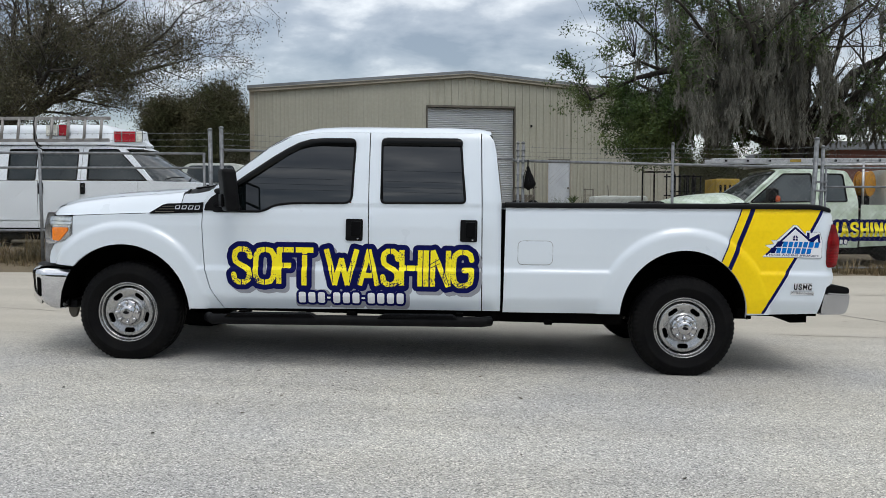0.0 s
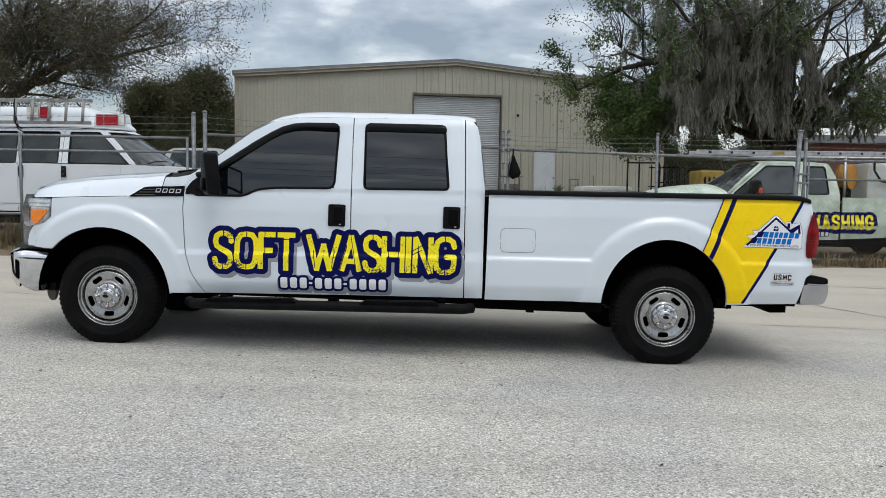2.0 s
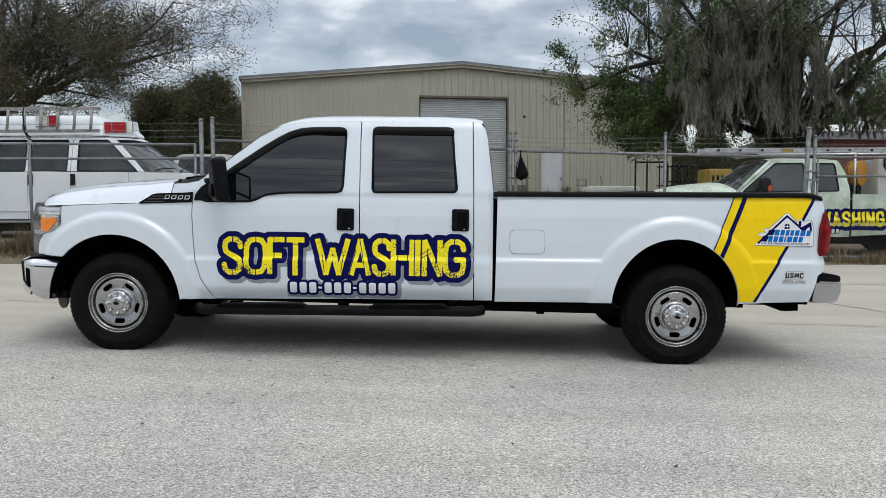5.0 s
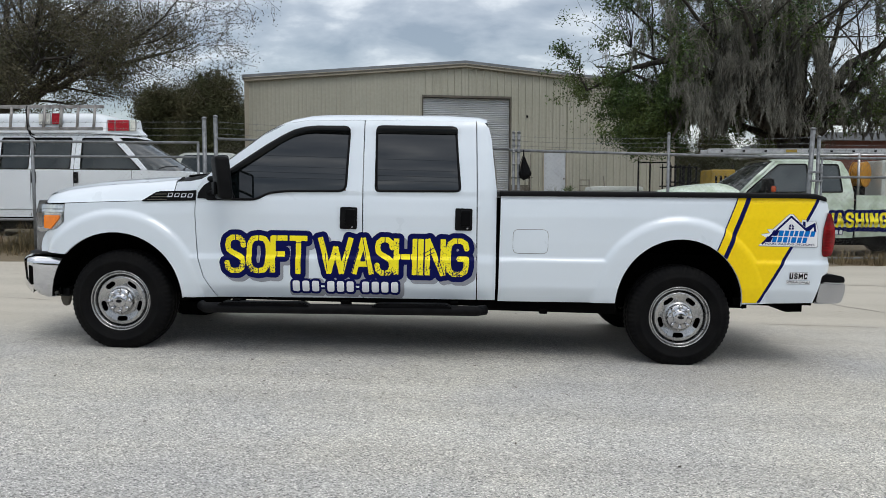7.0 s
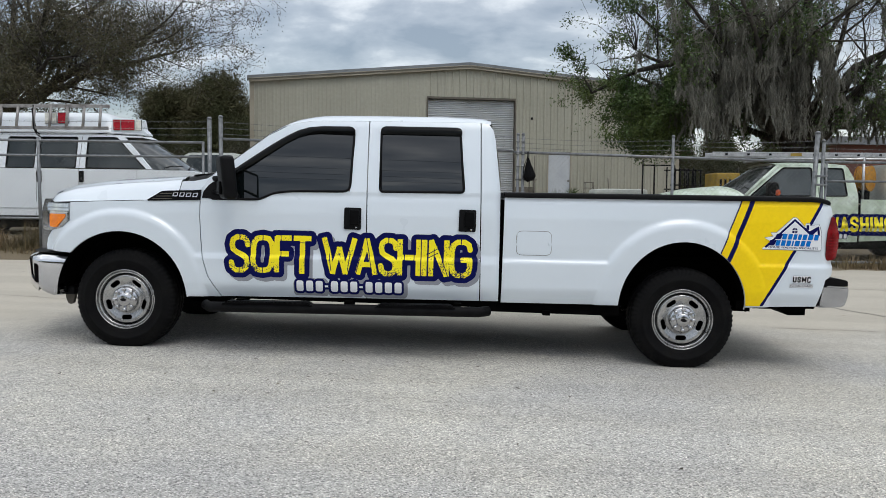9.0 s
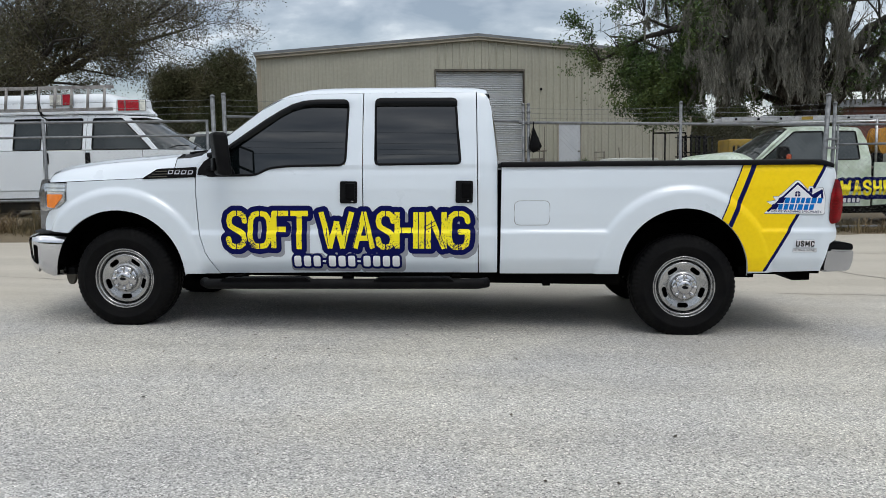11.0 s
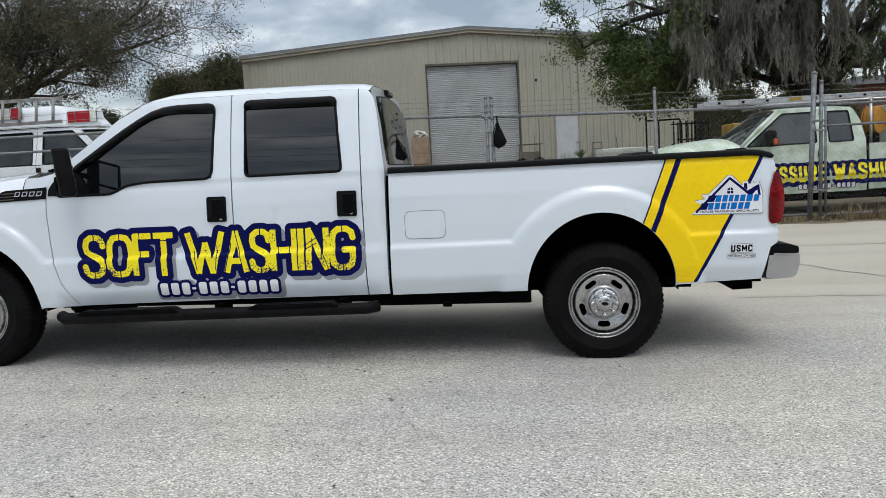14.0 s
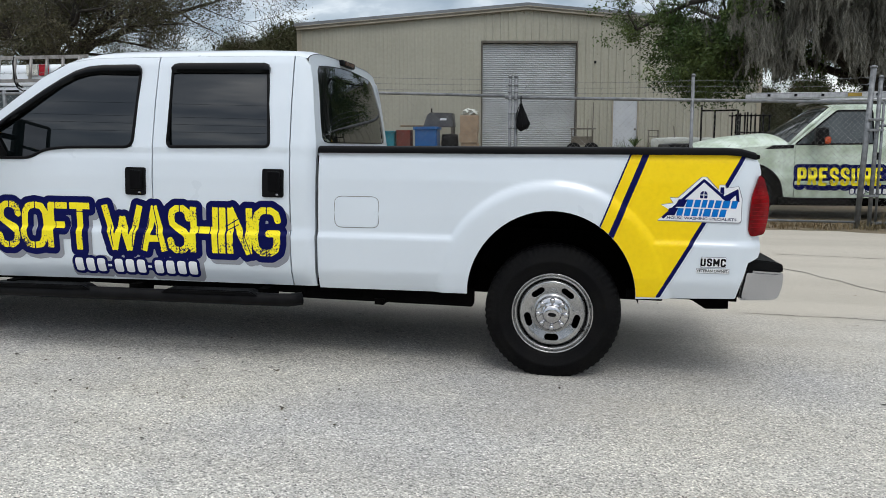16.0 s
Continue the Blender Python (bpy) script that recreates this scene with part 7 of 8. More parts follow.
for _ in range(420):
    c = np.array([nrng.uniform(7.6, 18.0), nrng.uniform(15.2, 20.0), nrng.uniform(2.9, 8.8)])
    right = c[0] > 12.4
    if (c[2] > 5.6 or c[0] > 12.2) and nrng.random() < (0.78 if c[0] > 12.2 else 0.58):
        continue
    if noise.noise(Vector(c) * 0.6) > (0.18 if right else -0.05) and not (right and c[2] < 4.0):
        spray(c, int(nrng.uniform(60, 260)), 0.30)
clumps = []
for _ in range(1050):
    c = np.array([nrng.uniform(7.4, 16.5), nrng.uniform(13.9, 17.5), nrng.uniform(3.1, 8.6)])
    k = noise.noise(Vector((c[0] * 0.62, c[1] * 0.5, c[2] * 0.62)) + Vector((2, 9, 4)))
    high = 0.20 if c[0] > 11.9 and c[2] > 3.8 else 0.11 if c[2] > 6.2 else -0.05 if c[2] < 4.6 and c[0] < 12.4 else 0.04
    if k > high:
        spray(c, int(nrng.uniform(50, 200)), 0.22)
        clumps.append(c)
clumps = np.array(clumps)
for _ in range(420):
    c = np.array([nrng.uniform(7.7, 12.6), nrng.uniform(17.0, 19.2), nrng.uniform(2.95, 7.0)])
    if nrng.random() < 1.25 - 0.14 * c[2]:
        spray(c, int(nrng.uniform(120, 260)), 0.26)
for _ in range(40):
    spray((nrng.uniform(7.3, 8.7), nrng.uniform(15.0, 16.8), nrng.uniform(2.45, 3.3)), int(nrng.uniform(80, 220)), 0.20)
# holes that lead slantwise through the crown: x, z, half width, half height, drift in x and in z with depth
HOLES = ((9.12, 2.95, 0.15, 0.36, 0.28, 0.08), (10.62, 3.0, 0.16, 0.32, 0.35, 0.085), (10.1, 2.8, 0.08, 0.16, 0.33, 0.07),
         (7.77, 4.65, 0.43, 0.44, 0.2, 0.16), (7.26, 5.94, 0.35, 0.32, 0.18, 0.21), (6.3, 4.83, 0.35, 0.38, 0.13, 0.16), (9.01, 6.19, 0.24, 0.47, 0.26, 0.22),
         (9.43, 4.6, 0.17, 0.22, 0.27, 0.15), (11.98, 3.81, 0.22, 0.57, 0.39, 0.12), (12.13, 4.72, 0.17, 0.38, 0.4, 0.16), (13.17, 5.65, 0.54, 0.7, 0.44, 0.2),
         (12.84, 5.04, 0.25, 0.38, 0.43, 0.17), (13.15, 4.21, 0.32, 0.21, 0.44, 0.14), (12.58, 3.47, 0.11, 0.28, 0.42, 0.1), (7.96, 6.25, 0.19, 0.25, 0.21, 0.23),
         (12.98, 3.17, 0.14, 0.14, 0.44, 0.09), (13.66, 5.96, 0.25, 0.47, 0.47, 0.21), (13.69, 4.14, 0.16, 0.16, 0.47, 0.13))


def open_crown(c, keep):
    """Which of many points lie outside the ragged holes in the crown."""
    ok = np.ones(len(c), bool)
    dy = c[:, 1] - 16.0
    for x, z, a, b, kx, kz in HOLES:
        u, w = (c[:, 0] - x - kx * dy) / a, (c[:, 2] - z - kz * dy) / b
        edge = 1.0 + 0.35 * np.sin(5 * np.arctan2(w, u) + 9 * x) + 0.20 * np.sin(11 * np.arctan2(w, u) + 5 * z)
        ok &= (u * u + w * w > edge) | (nrng.random(len(c)) < keep)
    return ok


leaves = np.concatenate(bough)
leaves = leaves[open_crown(leaves, 0.05)]
quad_mesh("crown", leaf_quads(nrng, leaves, 0.042), LEAF, live, "small dark green leaves")
sweep(twigs_v, twigs_f, [(8.6, 15.6, 7.0), (7.6, 15.4, 7.35), (6.6, 15.25, 7.5), (5.9, 15.1, 7.55), (5.4, 15.05, 7.48)], [0.045, 0.03, 0.02, 0.012, 0.006], 5)
sweep(twigs_v, twigs_f, [fork + Vector((-2.5, -0.6, 1.7)), (8.4, 15.6, 4.9), (7.2, 15.4, 4.6), (6.0, 15.3, 4.0)], [0.14, 0.10, 0.06, 0.03], 7)
sweep(twigs_v, twigs_f, [fork + Vector((0.1, -0.1, -0.3)), fork + Vector((0.6, -0.4, 0.25)), fork + Vector((1.2, -0.5, 1.0)), fork + Vector((2.0, -0.6, 2.1)), fork + Vector((3.2, -0.6, 3.0))], [0.16, 0.13, 0.10, 0.07, 0.04], 8)
tagged(from_arrays("bough", twigs_v, twigs_f, BARK, live, "", True), kind="stuff")


def moss_curtain(rng, a, ln, wide, out):
    """A ragged hanging curtain: tapering tassels of limp grey strands side by side."""
    t0 = rng.uniform(0, math.pi)
    along = np.array([math.cos(t0), 0.5 * math.sin(t0)])
    for _ in range(int(3 + 9 * wide)):
        at = a[:2] + along * rng.uniform(-0.5, 0.5) * wide
        top = a[2] + rng.uniform(-0.12, 0.12)
        span = max(min(ln * rng.uniform(0.35, 1.0), top - 2.75), 0.15)
        n = int(70 + 150 * span)
        s = rng.random(n) ** 0.85
        r0 = rng.uniform(0.035, 0.085)
        body = np.clip(1.08 - s, 0.10, 1)[:, None] * (0.75 + 0.35 * np.sin(9 * s + rng.uniform(0, 6)))[:, None]
        xy = at + rng.normal(size=(n, 2)) * r0 * body + rng.normal(size=2) * 0.10 * (s ** 2)[:, None]
        c = np.column_stack([xy, top - span * s])
        d = np.column_stack([rng.normal(size=(n, 2)) * 0.30, -np.ones(n)])
        d /= np.linalg.norm(d, axis=1, keepdims=True)
        t = rng.uniform(0, math.pi, n)
        e = np.column_stack([np.cos(t), np.sin(t), np.zeros(n)]) * rng.uniform(0.003, 0.0072, (n, 1))
        h = rng.uniform(0.03, 0.10, (n, 1))
        out.append(np.stack([c - d * h, c + e, c + d * h, c - e], 1))


strands = []
for _ in range(640):
    c = np.array([nrng.uniform(7.9, 17.5), nrng.uniform(13.7, 17.0), nrng.uniform(3.3, 8.6)])
    k = noise.noise(Vector((c[0] * 0.75, c[1] * 0.6, c[2] * 0.30)) + Vector((7, 3, 1)))
    if k < 0.05 + 0.14 * (c[0] > 12.6) + 0.12 * (c[2] > 6.0) or (11.3 < c[0] < 13.4 and c[2] < 4.9 and nrng.random() < 0.7) or (c[0] < 8.2 and c[2] < 4.3) or nrng.random() < 0.22 * (c[2] - 4.6) or through_gap(c):
        continue
    moss_curtain(nrng, c, nrng.uniform(0.4, 1.2) * nrng.uniform(0.8, 1.7), nrng.uniform(0.12, 0.75), strands)
for _ in range(85):
    c = np.array([7.9 + 4.2 * nrng.random() ** 0.8, nrng.uniform(13.7, 15.4), nrng.uniform(3.5, 5.2)])
    moss_curtain(nrng, c, nrng.uniform(0.5, 1.5), nrng.uniform(0.15, 0.6), strands)
for c in ((5.45, 15.05, 7.42), (6.25, 15.2, 7.45), (5.95, 15.1, 7.5)):
    moss_curtain(nrng, np.array(c), 0.5, 0.06, strands)
for _ in range(44):
    c = np.array([nrng.uniform(12.7, 16.2), nrng.uniform(15.2, 17.0), nrng.uniform(3.5, 4.8)])
    moss_curtain(nrng, c, nrng.uniform(0.4, 1.1), nrng.uniform(0.1, 0.4), strands)
for c, ln in (((7.35, 15.2, 6.3), 1.2), ((7.2, 15.2, 5.2), 0.7), ((6.45, 15.2, 4.9), 0.45), ((7.6, 15.1, 4.4), 0.8)):
    moss_curtain(nrng, np.array(c), ln, 0.16, strands)
for c in clumps[nrng.random(len(clumps)) < 0.40]:
    moss_curtain(nrng, c, nrng.uniform(0.3, 1.1), nrng.uniform(0.08, 0.35), strands)
strands = np.concatenate(strands)
strands = strands[open_crown(strands[:, 0], 0.06)]
quad_mesh("hanging_moss", strands, MOSS, live, "long grey hanging moss")
rebase(live, tuple(LB))


# darker trees further off
def dense_tree(name, base, h, w, seed, label, leaf=0.11, n=42000, mat_l=None):
    e = new(name)
    tagged(e, label, "tree")
    rng = np.random.default_rng(seed)
    gg = Grower(seed)
    b = Vector((0, 0, 0))
    gg.limbs.append(([b, b + Vector((0.1, 0, h * 0.3)), b + Vector((0, 0.1, h * 0.8))], [0.32, 0.26, 0.08], 0))
    for k in range(9):
        a = 2.4 * k
        gg.limb(b + Vector((0, 0, h * (0.18 + 0.07 * k))), (math.cos(a), math.sin(a), 0.35), w * (0.75 - 0.05 * k), 0.10, 1, 0.04, 0.3, 0.0, (4, 4, 3), 0.5, 3)
    gg.mesh("trunk", BARK, e, 0.012)
    cl = []
    for _ in range(60):
        z = rng.uniform(0.10, 1.0)
        r = w * (1.0 - 0.75 * max(z - 0.45, 0) / 0.55) * math.sqrt(rng.uniform(0.15, 1.0)) * 0.85
        a = rng.uniform(0, 6.28)
        cl.append(np.array([r * math.cos(a), r * math.sin(a), z * h]) + rng.normal(size=(n // 60, 3)) * np.array([w * 0.17, w * 0.17, h * 0.06]))
    core = np.concatenate(cl)[::14] * np.array([0.82, 0.82, 0.95])
    quad_mesh("crown", np.concatenate([leaf_quads(rng, np.concatenate(cl), leaf), leaf_quads(rng, core, leaf * 3.2)]), mat_l or LEAF_D, e, "dense dark foliage")
    e.location = base
    return e


tree_a = dense_tree("pine_tree", (-13.4, 45.0, 0.9), 7.7, 2.9, 31, "dense dark evergreen tree far behind the van", 0.062, 120000)
tree_b = dense_tree("cedar_tree", (-17.6, 47.0, 0.9), 6.9, 3.0, 32, "dense dark cedar tree beside the building", 0.062, 120000)
copies = [(-15.6, 48.0, 0.9, 1.0, 40), (-11.6, 50.0, 0.9, 0.92, 200), (-20.5, 50.0, 0.9, 0.66, 40), (-25.0, 52.0, 0.9, 0.75, 160), (-30.0, 49.0, 0.9, 0.8, 250), (-36.0, 52.0, 0.9, 1.0, 10), (11.6, 31.0, 0.5, 0.50, 80), (12.35, 30.6, 0.5, 0.44, 20), (13.4, 31.4, 0.5, 0.33, 60), (14.5, 31.4, 0.5, 0.50, 200), (15.8, 30.8, 0.5, 0.35, 300), (17.0, 31.0, 0.5, 0.47, 110), (18.6, 31.5, 0.5, 0.48, 140), (33.0, 58.0, 0.5, 0.7, 200), (41.0, 60.0, 0.5, 0.75, 300)]
for x, y, z, s, a in copies:
    c = copy_thing(tree_a if int(x) % 2 else tree_b, pose(x, y, z, 0, 0, a))
    c.scale = (s, s, s * 0.95)
# the wood across the road, behind the camera, which the glass reflects
for k in range(13):
    c = copy_thing(tree_a if k % 2 else tree_b, pose(-38 + 6.6 * k + 2 * math.sin(3 * k), -30 - 3 * math.cos(2 * k), -0.2, 0, 0, 47 * k))
    s = 0.80 + 0.2 * math.sin(5 * k)
    c.scale = (s * 1.3, s * 1.3, s)

# ---- wires overhead behind the camera, seen in the glass ----
for z, y, k in ((10.1, -16.6, -0.055), (8.5, -16.6, -0.05), (7.7, -16.7, -0.045), (7.0, -16.7, -0.02)):
    w = tube("utility_wire", [(-60 + 12 * i, y, z + 1.0 * ((i - 5) / 5) ** 2 + k * (-60 + 12 * i)) for i in range(11)], 0.016, BLACK, None, 5)
    tagged(w, "black overhead utility wire across the road", "wire", "utility wires")
for x in (-59.5, 59.5):
    p = tube("utility_pole", [(x, -16.8, -0.4), (x, -16.8, 13.6)], 0.16, WOOD, None, 10)
    tagged(p, "weathered wooden utility pole", "utility pole", "utility poles")


# ---- yard things by the building ----
def crate(name, lo, hi, material, label, cat, bevel=0.02):
    ob = box(name, lo, hi, material, None, bevel)
    return tagged(ob, label, cat)


def gz(x, y):
    return ground_z(x, y) - 0.02


BY = 24.6
b0 = gz(0, BY)
bin_ = new("plastic_bin")
tagged(bin_, "bright blue plastic bin standing by the wall", "bin")
box("bin_body", (-1.15, BY - 0.4, b0), (-0.33, BY + 0.4, 1.93), BLUEP, bin_, 0.04)
box("bin_lip", (-1.20, BY - 0.45, 1.86), (-0.28, BY + 0.45, 1.97), BLUEP, bin_, 0.02)
rebase(bin_, (-0.75, BY, b0))
tb = new("plastic_bin")
tagged(tb, "teal plastic bin standing by the wall", "bin")
box("bin_body", (-2.35, BY - 0.3, b0), (-1.95, BY + 0.3, 1.80), TEALP, tb, 0.04)
box("bin_lip", (-2.40, BY - 0.35, 1.76), (-1.90, BY + 0.35, 1.83), TEALP, tb, 0.015)
rebase(tb, (-2.15, BY, b0))
mach = new("old_machine")
tagged(mach, "weathered grey machine housing on a stand", "machine")
prism("housing", [(-1.00, 1.98), (-0.85, 2.42), (-0.72, 2.52), (0.10, 2.50), (0.16, 1.98)], BY + 0.5, BY + 1.2, MACH, mach, 0.02)
box("control_plate", (-0.35, BY + 0.48, 2.22), (-0.10, BY + 0.50, 2.30), WHITE_V, mach)
tube("spout", [(-0.72, BY + 0.8, 2.5), (-0.72, BY + 0.8, 2.68)], 0.03, BLACK, mach)
for x in (-0.95, 0.05):
    for y in (BY + 0.55, BY + 1.1):
        box("stand_leg", (x, y, b0), (x + 0.08, y + 0.08, 2.0), GREYTRIM, mach)
rebase(mach, (-0.4, BY + 0.8, b0))
drum = new("storage_drum")
tagged(drum, "black plastic drum between the bin and boxes", "drum")
d = lathe("drum_body", [(0.0, 0.0), (0.30, 0.0), (0.32, 0.05), (0.33, 0.3), (0.32, 0.6), (0.30, 0.85), (0.0, 0.87)], BLACK, drum, 24)
d.rotation_euler = (radians(90), 0, 0)
drum.location = (0.10, BY, b0)
for k, (lo, hi) in enumerate((((0.50, BY, b0), (1.12, BY + 0.6, 1.38)), ((0.46, BY - 0.05, 1.385), (1.10, BY + 0.55, 1.76)), ((0.48, BY, 1.765), (1.13, BY + 0.6, 2.38)))):
    tagged(box("cardboard_box", lo, hi, CARD, None, 0.012), "stacked brown cardboard box", "box", "stacked boxes")
crate("metal_crate", (-1.88, BY - 0.2, b0), (-1.35, BY + 0.3, 1.86), RUST, "rusty red metal crate beside the bins", "crate")
pl = new("wooden_plank")
tagged(pl, "long weathered plank laid over the bins", "plank")
box("board", (-1.75, BY - 0.1, 1.985), (-0.9, BY + 0.15, 2.03), WOOD, pl, 0.006)
rebase(pl, (-1.3, BY, 1.985))

cart = new("steel_cart")
tagged(cart, "rusty steel cart frame with plants", "cart")
for x in (4.55, 5.30):
    for y in (BY, BY + 0.6):
        tube("cart_leg", [(x, y, b0), (x, y, 1.9)], 0.02, GREYTRIM, cart, 6)
for z in (1.3, 1.88):
    for y in (BY, BY + 0.6):
        tube("cart_rail", [(4.5, y, z), (5.4, y, z)], 0.022, GREYTRIM, cart, 6)
box("cart_tray", (4.55, BY, 1.30), (5.30, BY + 0.6, 1.60), GREYTRIM, cart, 0.01)
tube("cart_pole", [(5.28, BY, 1.3), (5.30, BY, 2.8)], 0.018, GREYTRIM, cart, 6)
tube("cart_pole", [(5.10, BY, 1.3), (5.12, BY, 2.2)], 0.014, GREYTRIM, cart, 6)
for x in (4.62, 5.25):
    w = lathe("cart_wheel", [(0.06, 0.0), (0.26, -0.01), (0.28, 0.01), (0.26, 0.03)], BLACK, cart, 20)
    w.location = (x, BY - 0.03, b0 + 0.27)
rebase(cart, (4.9, BY + 0.3, b0))


def weeds(x0, x1, y0, y1, n, h, label, seed, mat_g, base=None):
    """Tufts of thin bent blades."""
    r = np.random.default_rng(seed)
    Q = []
    for _ in range(n):
        cx, cy = r.uniform(x0, x1), r.uniform(y0, y1)
        cz = gz(cx, cy) if base is None else base
        hh = h * r.uniform(0.4, 1.2)
        for _ in range(9):
            a = r.uniform(0, 6.28)
            dx, dy = math.cos(a), math.sin(a)
            b = hh * r.uniform(0.4, 1.0)
            ln = b * r.uniform(0.2, 0.9)
            ox, oy = r.normal() * 0.04, r.normal() * 0.04
            p0 = np.array([cx + ox, cy + oy, cz - 0.02])
            p1 = p0 + [dx * ln * 0.4, dy * ln * 0.4, b * 0.65]
            p2 = p0 + [dx * ln, dy * ln, b]
            s = np.array([-dy, dx, 0]) * 0.006
            Q += [[p0 - s, p0 + s, p1 + s * 0.8, p1 - s * 0.8], [p1 - s * 0.8, p1 + s * 0.8, p2 + s * 0.1, p2 - s * 0.1]]
    ob = quad_mesh("dry_grass", np.array(Q), mat_g, None, label, "stuff")
    return tagged(ob, category="grass")


weeds(-9.0, -2.4, 6.95, 7.7, 520, 0.20, "dry straw-coloured grass along the gate", 1, GRASS)
weeds(-5.6, -4.6, 7.15, 7.4, 40, 0.50, "tall dry weeds at the gate post", 2, GRASS)
weeds(6.8, 15.0, 7.5, 8.4, 420, 0.14, "dry grass and litter under the right fence", 3, GRASS)
weeds(9.0, 12.5, 7.25, 8.0, 160, 0.30, "taller weeds under the old pickup", 4, GRASS)
weeds(-2.2, 6.8, 7.1, 8.0, 260, 0.12, "short dry grass under the fence", 5, GRASS)
weeds(5.9, 9.5, 26.6, 27.3, 60, 0.7, "green weeds against the building", 6, LEAF)

# a crumpled bag on the boxes, a tool rack, tubs and a spiky plant by the wall
brng = random.Random(8)
bm = bmesh.new()
bmesh.ops.create_icosphere(bm, subdivisions=3, radius=1.0)
for vv in bm.verts:
    k = 1 + 0.35 * noise.noise(vv.co * 2.2) + 0.18 * brng.uniform(-1, 1)
    vv.co = Vector((0.80 + vv.co.x * 0.28 * k, BY + 0.28 + vv.co.y * 0.24 * k, 2.50 + vv.co.z * 0.13 * k))
bag = finish("plastic_bag", bm, OFFW, None, "crumpled grey plastic bag on the stacked boxes")
tagged(bag, "crumpled grey plastic bag on the stacked boxes", "bag")
shelf = new("tool_rack")
tagged(shelf, "small steel tool rack by the building wall", "rack")
for x in (7.26, 7.58):
    for y in (BY, BY + 0.3):
        tube("rack_leg", [(x, y, gz(x, y)), (x, y, 1.82)], 0.014, GREYTRIM, shelf, 6)
for z in (1.35, 1.58, 1.80):
    for y in (BY, BY + 0.3):
        tube("rack_bar", [(7.24, y, z), (7.60, y, z)], 0.012, GREYTRIM, shelf, 6)
rebase(shelf, (7.42, BY + 0.15, gz(7.4, BY)))
for x, w, h in ((8.2, 0.52, 1.56), (8.95, 0.62, 1.52)):
    tub = new("storage_tub")
    tagged(tub, "low pale plastic tub standing by the wall", "tub", "storage tubs")
    z0 = gz(x, BY)
    box("tub_body", (x - w / 2, BY - 0.3, z0), (x + w / 2, BY + 0.3, h - 0.05), OFFW, tub, 0.05)
    box("tub_lid", (x - w / 2 - 0.03, BY - 0.33, h - 0.05), (x + w / 2 + 0.03, BY + 0.33, h), OFFW, tub, 0.02)
    rebase(tub, (x, BY, z0))
pole = tube("broom_handle", [(8.16, BY - 0.34, gz(8.1, BY)), (8.06, BY - 0.34, 1.95)], 0.018, GREYTRIM, None, 6)
tagged(pole, "thin dark tool handle leaning on the tub", "tool")
plant = new("spiky_plant")
tagged(plant, "spiky green yucca plant in a pot", "plant")
v, f = [], []
for k in range(26):
    a, b = brng.uniform(0, 6.28), brng.uniform(0.25, 0.9)
    q = Vector((6.78, BY, 1.22))
    tip = q + Vector((math.cos(a) * b * 0.36, math.sin(a) * b * 0.36, 0.42 * (1.15 - b * 0.6)))
    sweep(v, f, [q, q.lerp(tip, 0.55) + Vector((0, 0, 0.05)), tip], [0.012, 0.014, 0.002], 3)
from_arrays("leaves", v, f, LEAF, plant)
pot = lathe("pot", [(0.0, 0.0), (0.15, 0.0), (0.19, 0.28), (0.21, 0.30), (0.17, 0.30), (0.0, 0.27)], RUST, plant, 20)
pot.rotation_euler = (radians(90), 0, 0)
pot.location = (6.78, BY, 0.93)
rebase(plant, (6.78, BY, 0.93))

# landing net hung on the double post
net = new("landing_net")
tagged(net, "black mesh net hanging from the fence post", "net")
NX, NY = 3.74, fence_y(3.7) - 0.06
v, f = [], []
for i in range(12):
    a = 2 * math.pi * i / 12
    top = (NX + 0.015 * math.cos(a), NY + 0.015 * math.sin(a), 1.88)
    mid = (NX - 0.0 + 0.075 * math.cos(a), NY + 0.04 * math.sin(a), 1.72)
    low = (NX + 0.025 + 0.115 * math.cos(a), NY + 0.05 * math.sin(a), 1.55 + 0.03 * math.cos(a))
    bot = (NX + 0.04 + 0.05 * math.cos(a), NY + 0.03 * math.sin(a), 1.49)
    sweep(v, f, [top, mid, low, bot], 0.004, 4)
from_arrays("net_cord", v, f, BLACK, net)
grid("net_bag", 10, 16, lambda u, w: (NX + 0.04 * u + lerp_table([(0, .012), (.4, .068), (.85, .108), (1, .04)], u) * math.cos(6.2832 * w), NY + 0.45 * lerp_table([(0, .012), (.4, .068), (.85, .108), (1, .04)], u) * math.sin(6.2832 * w), 1.87 - 0.385 * u + 0.02 * u * math.cos(6.2832 * w)), BLACK, net)
tube("net_strap", [(NX, NY, 1.88), (NX, NY, 1.99)], 0.012, BLACK, net, 6)
rebase(net, (NX, NY, 1.49))

# ---- things beyond the old pickup ----
frame_r = new("steel_rack")
tagged(frame_r, "empty black steel rack standing in the yard", "rack")
for x in (8.0, 8.35, 8.95):
    tube("rack_leg", [(x, 18.0, gz(x, 18)), (x, 18.0, 2.35 if x < 8.2 else 2.2)], 0.025, BLACK, frame_r, 6)
tube("rack_bar", [(8.0, 18.0, 2.2), (8.95, 18.0, 2.2)], 0.025, BLACK, frame_r, 6)
tube("rack_bar", [(8.0, 18.0, 1.2), (8.95, 18.0, 1.2)], 0.02, BLACK, frame_r, 6)
rebase(frame_r, (8.5, 18, gz(8.5, 18)))
pal = new("pipe_rack")
tagged(pal, "black steel pipe rack with close upright bars", "rack")
pb = gz(9, 18.5)
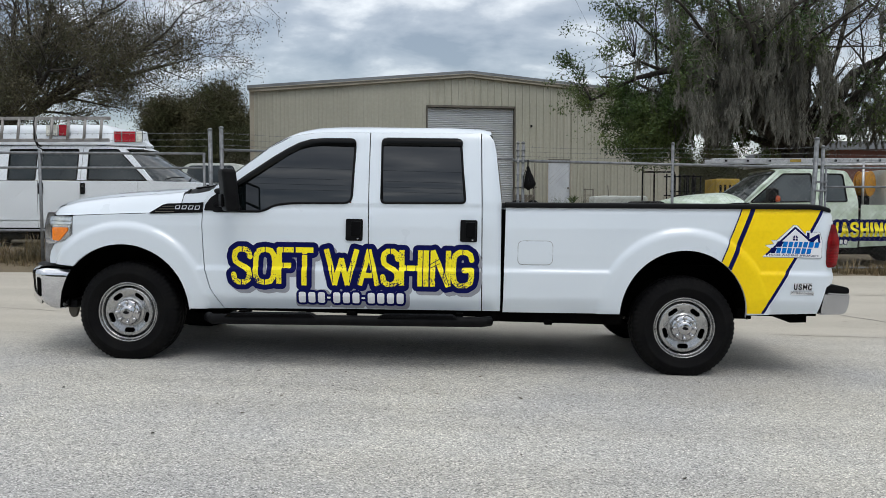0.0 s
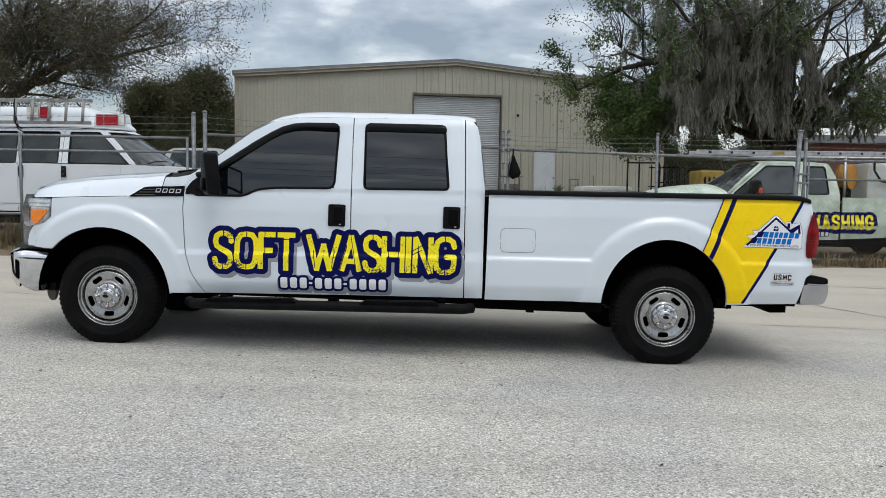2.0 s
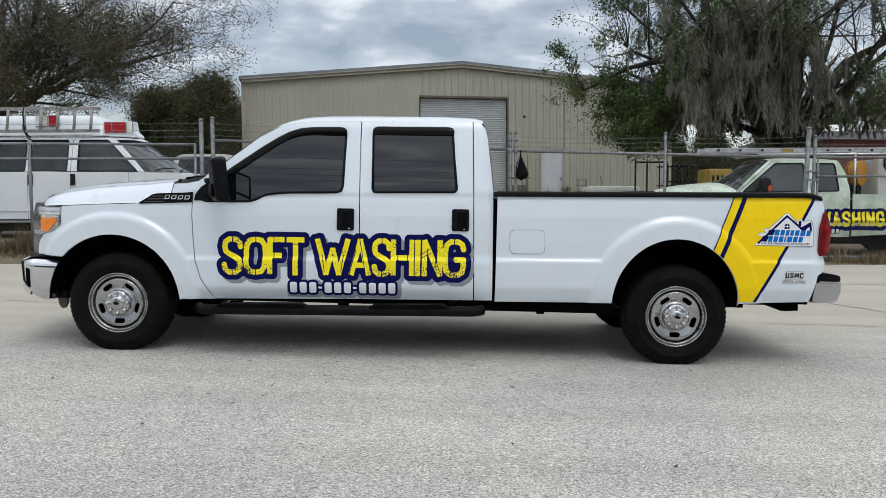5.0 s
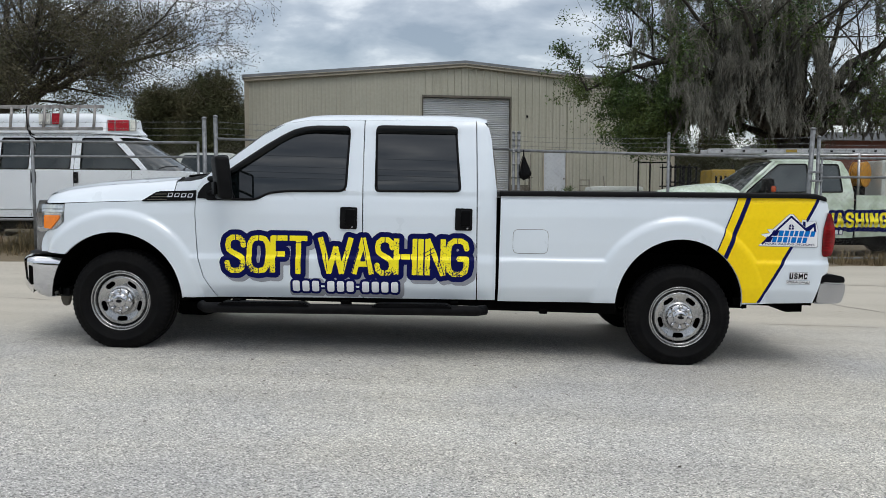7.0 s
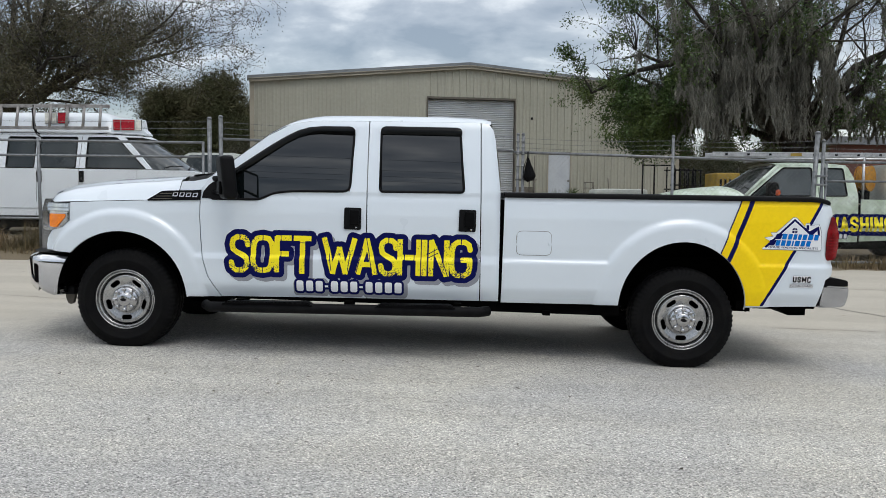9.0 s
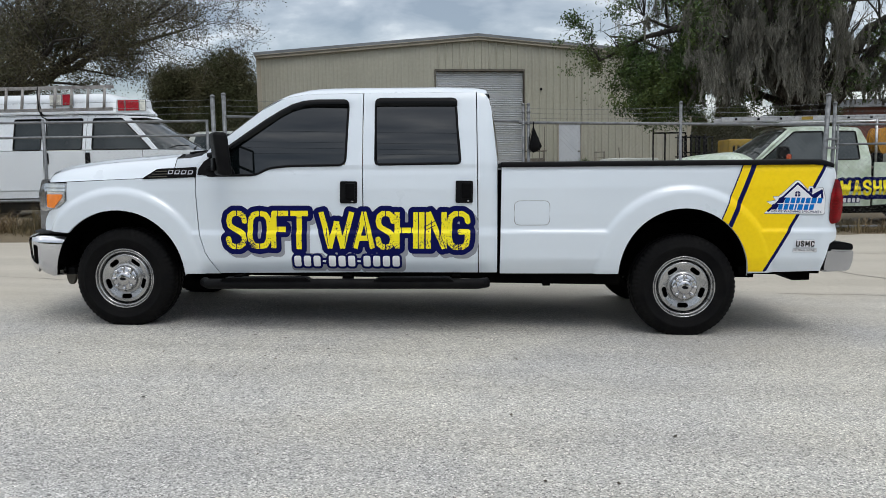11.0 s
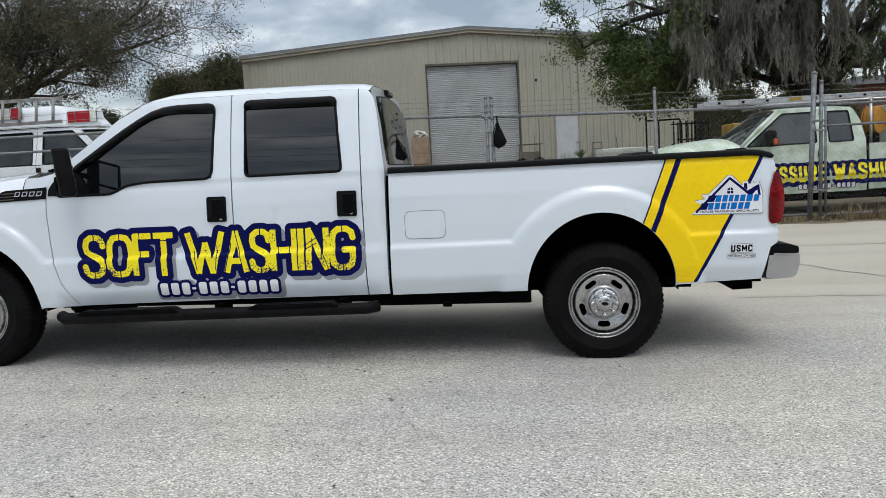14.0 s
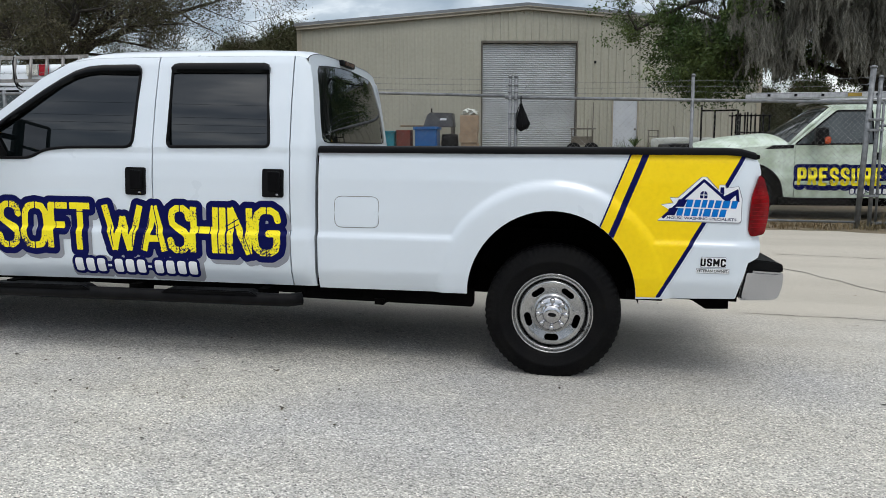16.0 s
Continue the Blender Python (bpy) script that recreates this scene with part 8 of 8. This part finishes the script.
for k in range(8):
    x = 9.0 + 0.125 * k + 0.02 * math.sin(5 * k)
    tube("upright", [(x, 18.5, pb), (x + 0.02 * math.sin(3 * k), 18.5, 2.12 + 0.04 * math.sin(7 * k))], 0.022, BLACK, pal, 6)
for k in range(5):
    x = 9.05 + 0.21 * k
    tube("upright", [(x, 19.3, pb), (x, 19.3, 2.2 - 0.05 * (k % 2))], 0.022, BLACK, pal, 6)
for y, z in ((18.48, 2.08), (18.48, 1.62), (18.48, 1.1), (19.28, 2.1), (19.28, 1.5)):
    tube("cross_bar", [(8.96, y, z), (9.94, y, z)], 0.020, BLACK, pal, 6)
rebase(pal, (9.5, 19, pb))
lift = new("yard_machine")
tagged(lift, "yellow industrial yard machine with lettered side", "machine")
MY = 27.0
box("machine_body", (13.00, MY, gz(13, MY) + 0.25), (13.98, MY + 1.6, 2.28), YELP, lift, 0.06)
box("machine_panel", (13.08, MY - 0.015, 1.55), (13.90, MY - 0.005, 2.18), YELP, lift)
for k in range(4):
    box("panel_bar", (13.14 + 0.19 * k, MY - 0.025, 1.70), (13.23 + 0.19 * k, MY - 0.016, 2.02), BLACK, lift)
for x in (13.20, 13.83):
    w = lathe("machine_wheel", [(0.0, 0.0), (0.2, -0.02), (0.32, 0.0), (0.33, 0.25)], RUBBER, lift, 24)
    w.location = (x, MY, gz(13, MY) + 0.33)
tube("machine_mast", [(13.94, MY + 0.2, 0.9), (13.94, MY + 0.2, 2.5)], 0.03, BLACK, lift, 8)
rebase(lift, (13.2, MY + 0.8, gz(13, MY)))
trailer = new("boat_trailer")
tagged(trailer, "low white covered trailer parked by the building", "trailer")
box("trailer_cover", (7.2, 22.0, gz(8, 22) + 0.45), (9.1, 23.4, 1.52), OFFW, trailer, 0.12)
box("trailer_frame", (6.9, 22.1, gz(8, 22) + 0.3), (9.5, 23.3, gz(8, 22) + 0.45), GREYTRIM, trailer, 0.01)
w = lathe("trailer_wheel", [(0.0, 0.0), (0.2, -0.02), (0.3, 0.0), (0.3, 0.2)], RUBBER, trailer, 24)
w.location = (8.3, 21.95, gz(8, 22) + 0.3)
rebase(trailer, (8.2, 22.7, gz(8, 22)))

far_house = new("brick_building")
tagged(far_house, "low red-brick building with a grey metal roof", "building")
box("wall", (23.8, 40.0, 0.2), (52.0, 52.0, 4.35), BRICK, far_house)
prism("roof", [(23.2, 4.35), (52.6, 4.35), (52.6, 4.70), (23.2, 4.78)], 39.4, 53.0, ROOFG, far_house)
for k in range(7):
    wn = box("window", (25.5 + 3.8 * k, 39.95, 1.4), (27.1 + 3.8 * k, 40.02, 2.7), VGLASS, far_house)
    box("window_frame", (25.42 + 3.8 * k, 39.92, 1.3), (27.18 + 3.8 * k, 39.945, 1.4), OFFW, wn)
rebase(far_house, (38, 46, 0.2))

# leaf scraps and small stones on the pavement
lr = np.random.default_rng(77)
Q = []
for k in range(330):
    x, y = (lr.uniform(-6, 12), lr.uniform(-4.4, 5.5)) if k < 230 else (lr.normal(1.6, 1.3), lr.normal(-0.6, 0.5))
    c = np.array([x, y, ground_z(x, y) + 0.010])
    a = lr.uniform(0, 6.28)
    r1, r2 = lr.uniform(0.007, 0.022), lr.uniform(0.003, 0.010)
    u, w = np.array([math.cos(a), math.sin(a), 0.06]) * r1, np.array([-math.sin(a), math.cos(a), 0.12]) * r2
    Q.append([c + u, c + w, c - u, c - w])
tagged(quad_mesh("leaf_litter", np.array(Q), LITTER, None, "scattered dry leaf scraps on the pavement", "stuff"), category="litter")
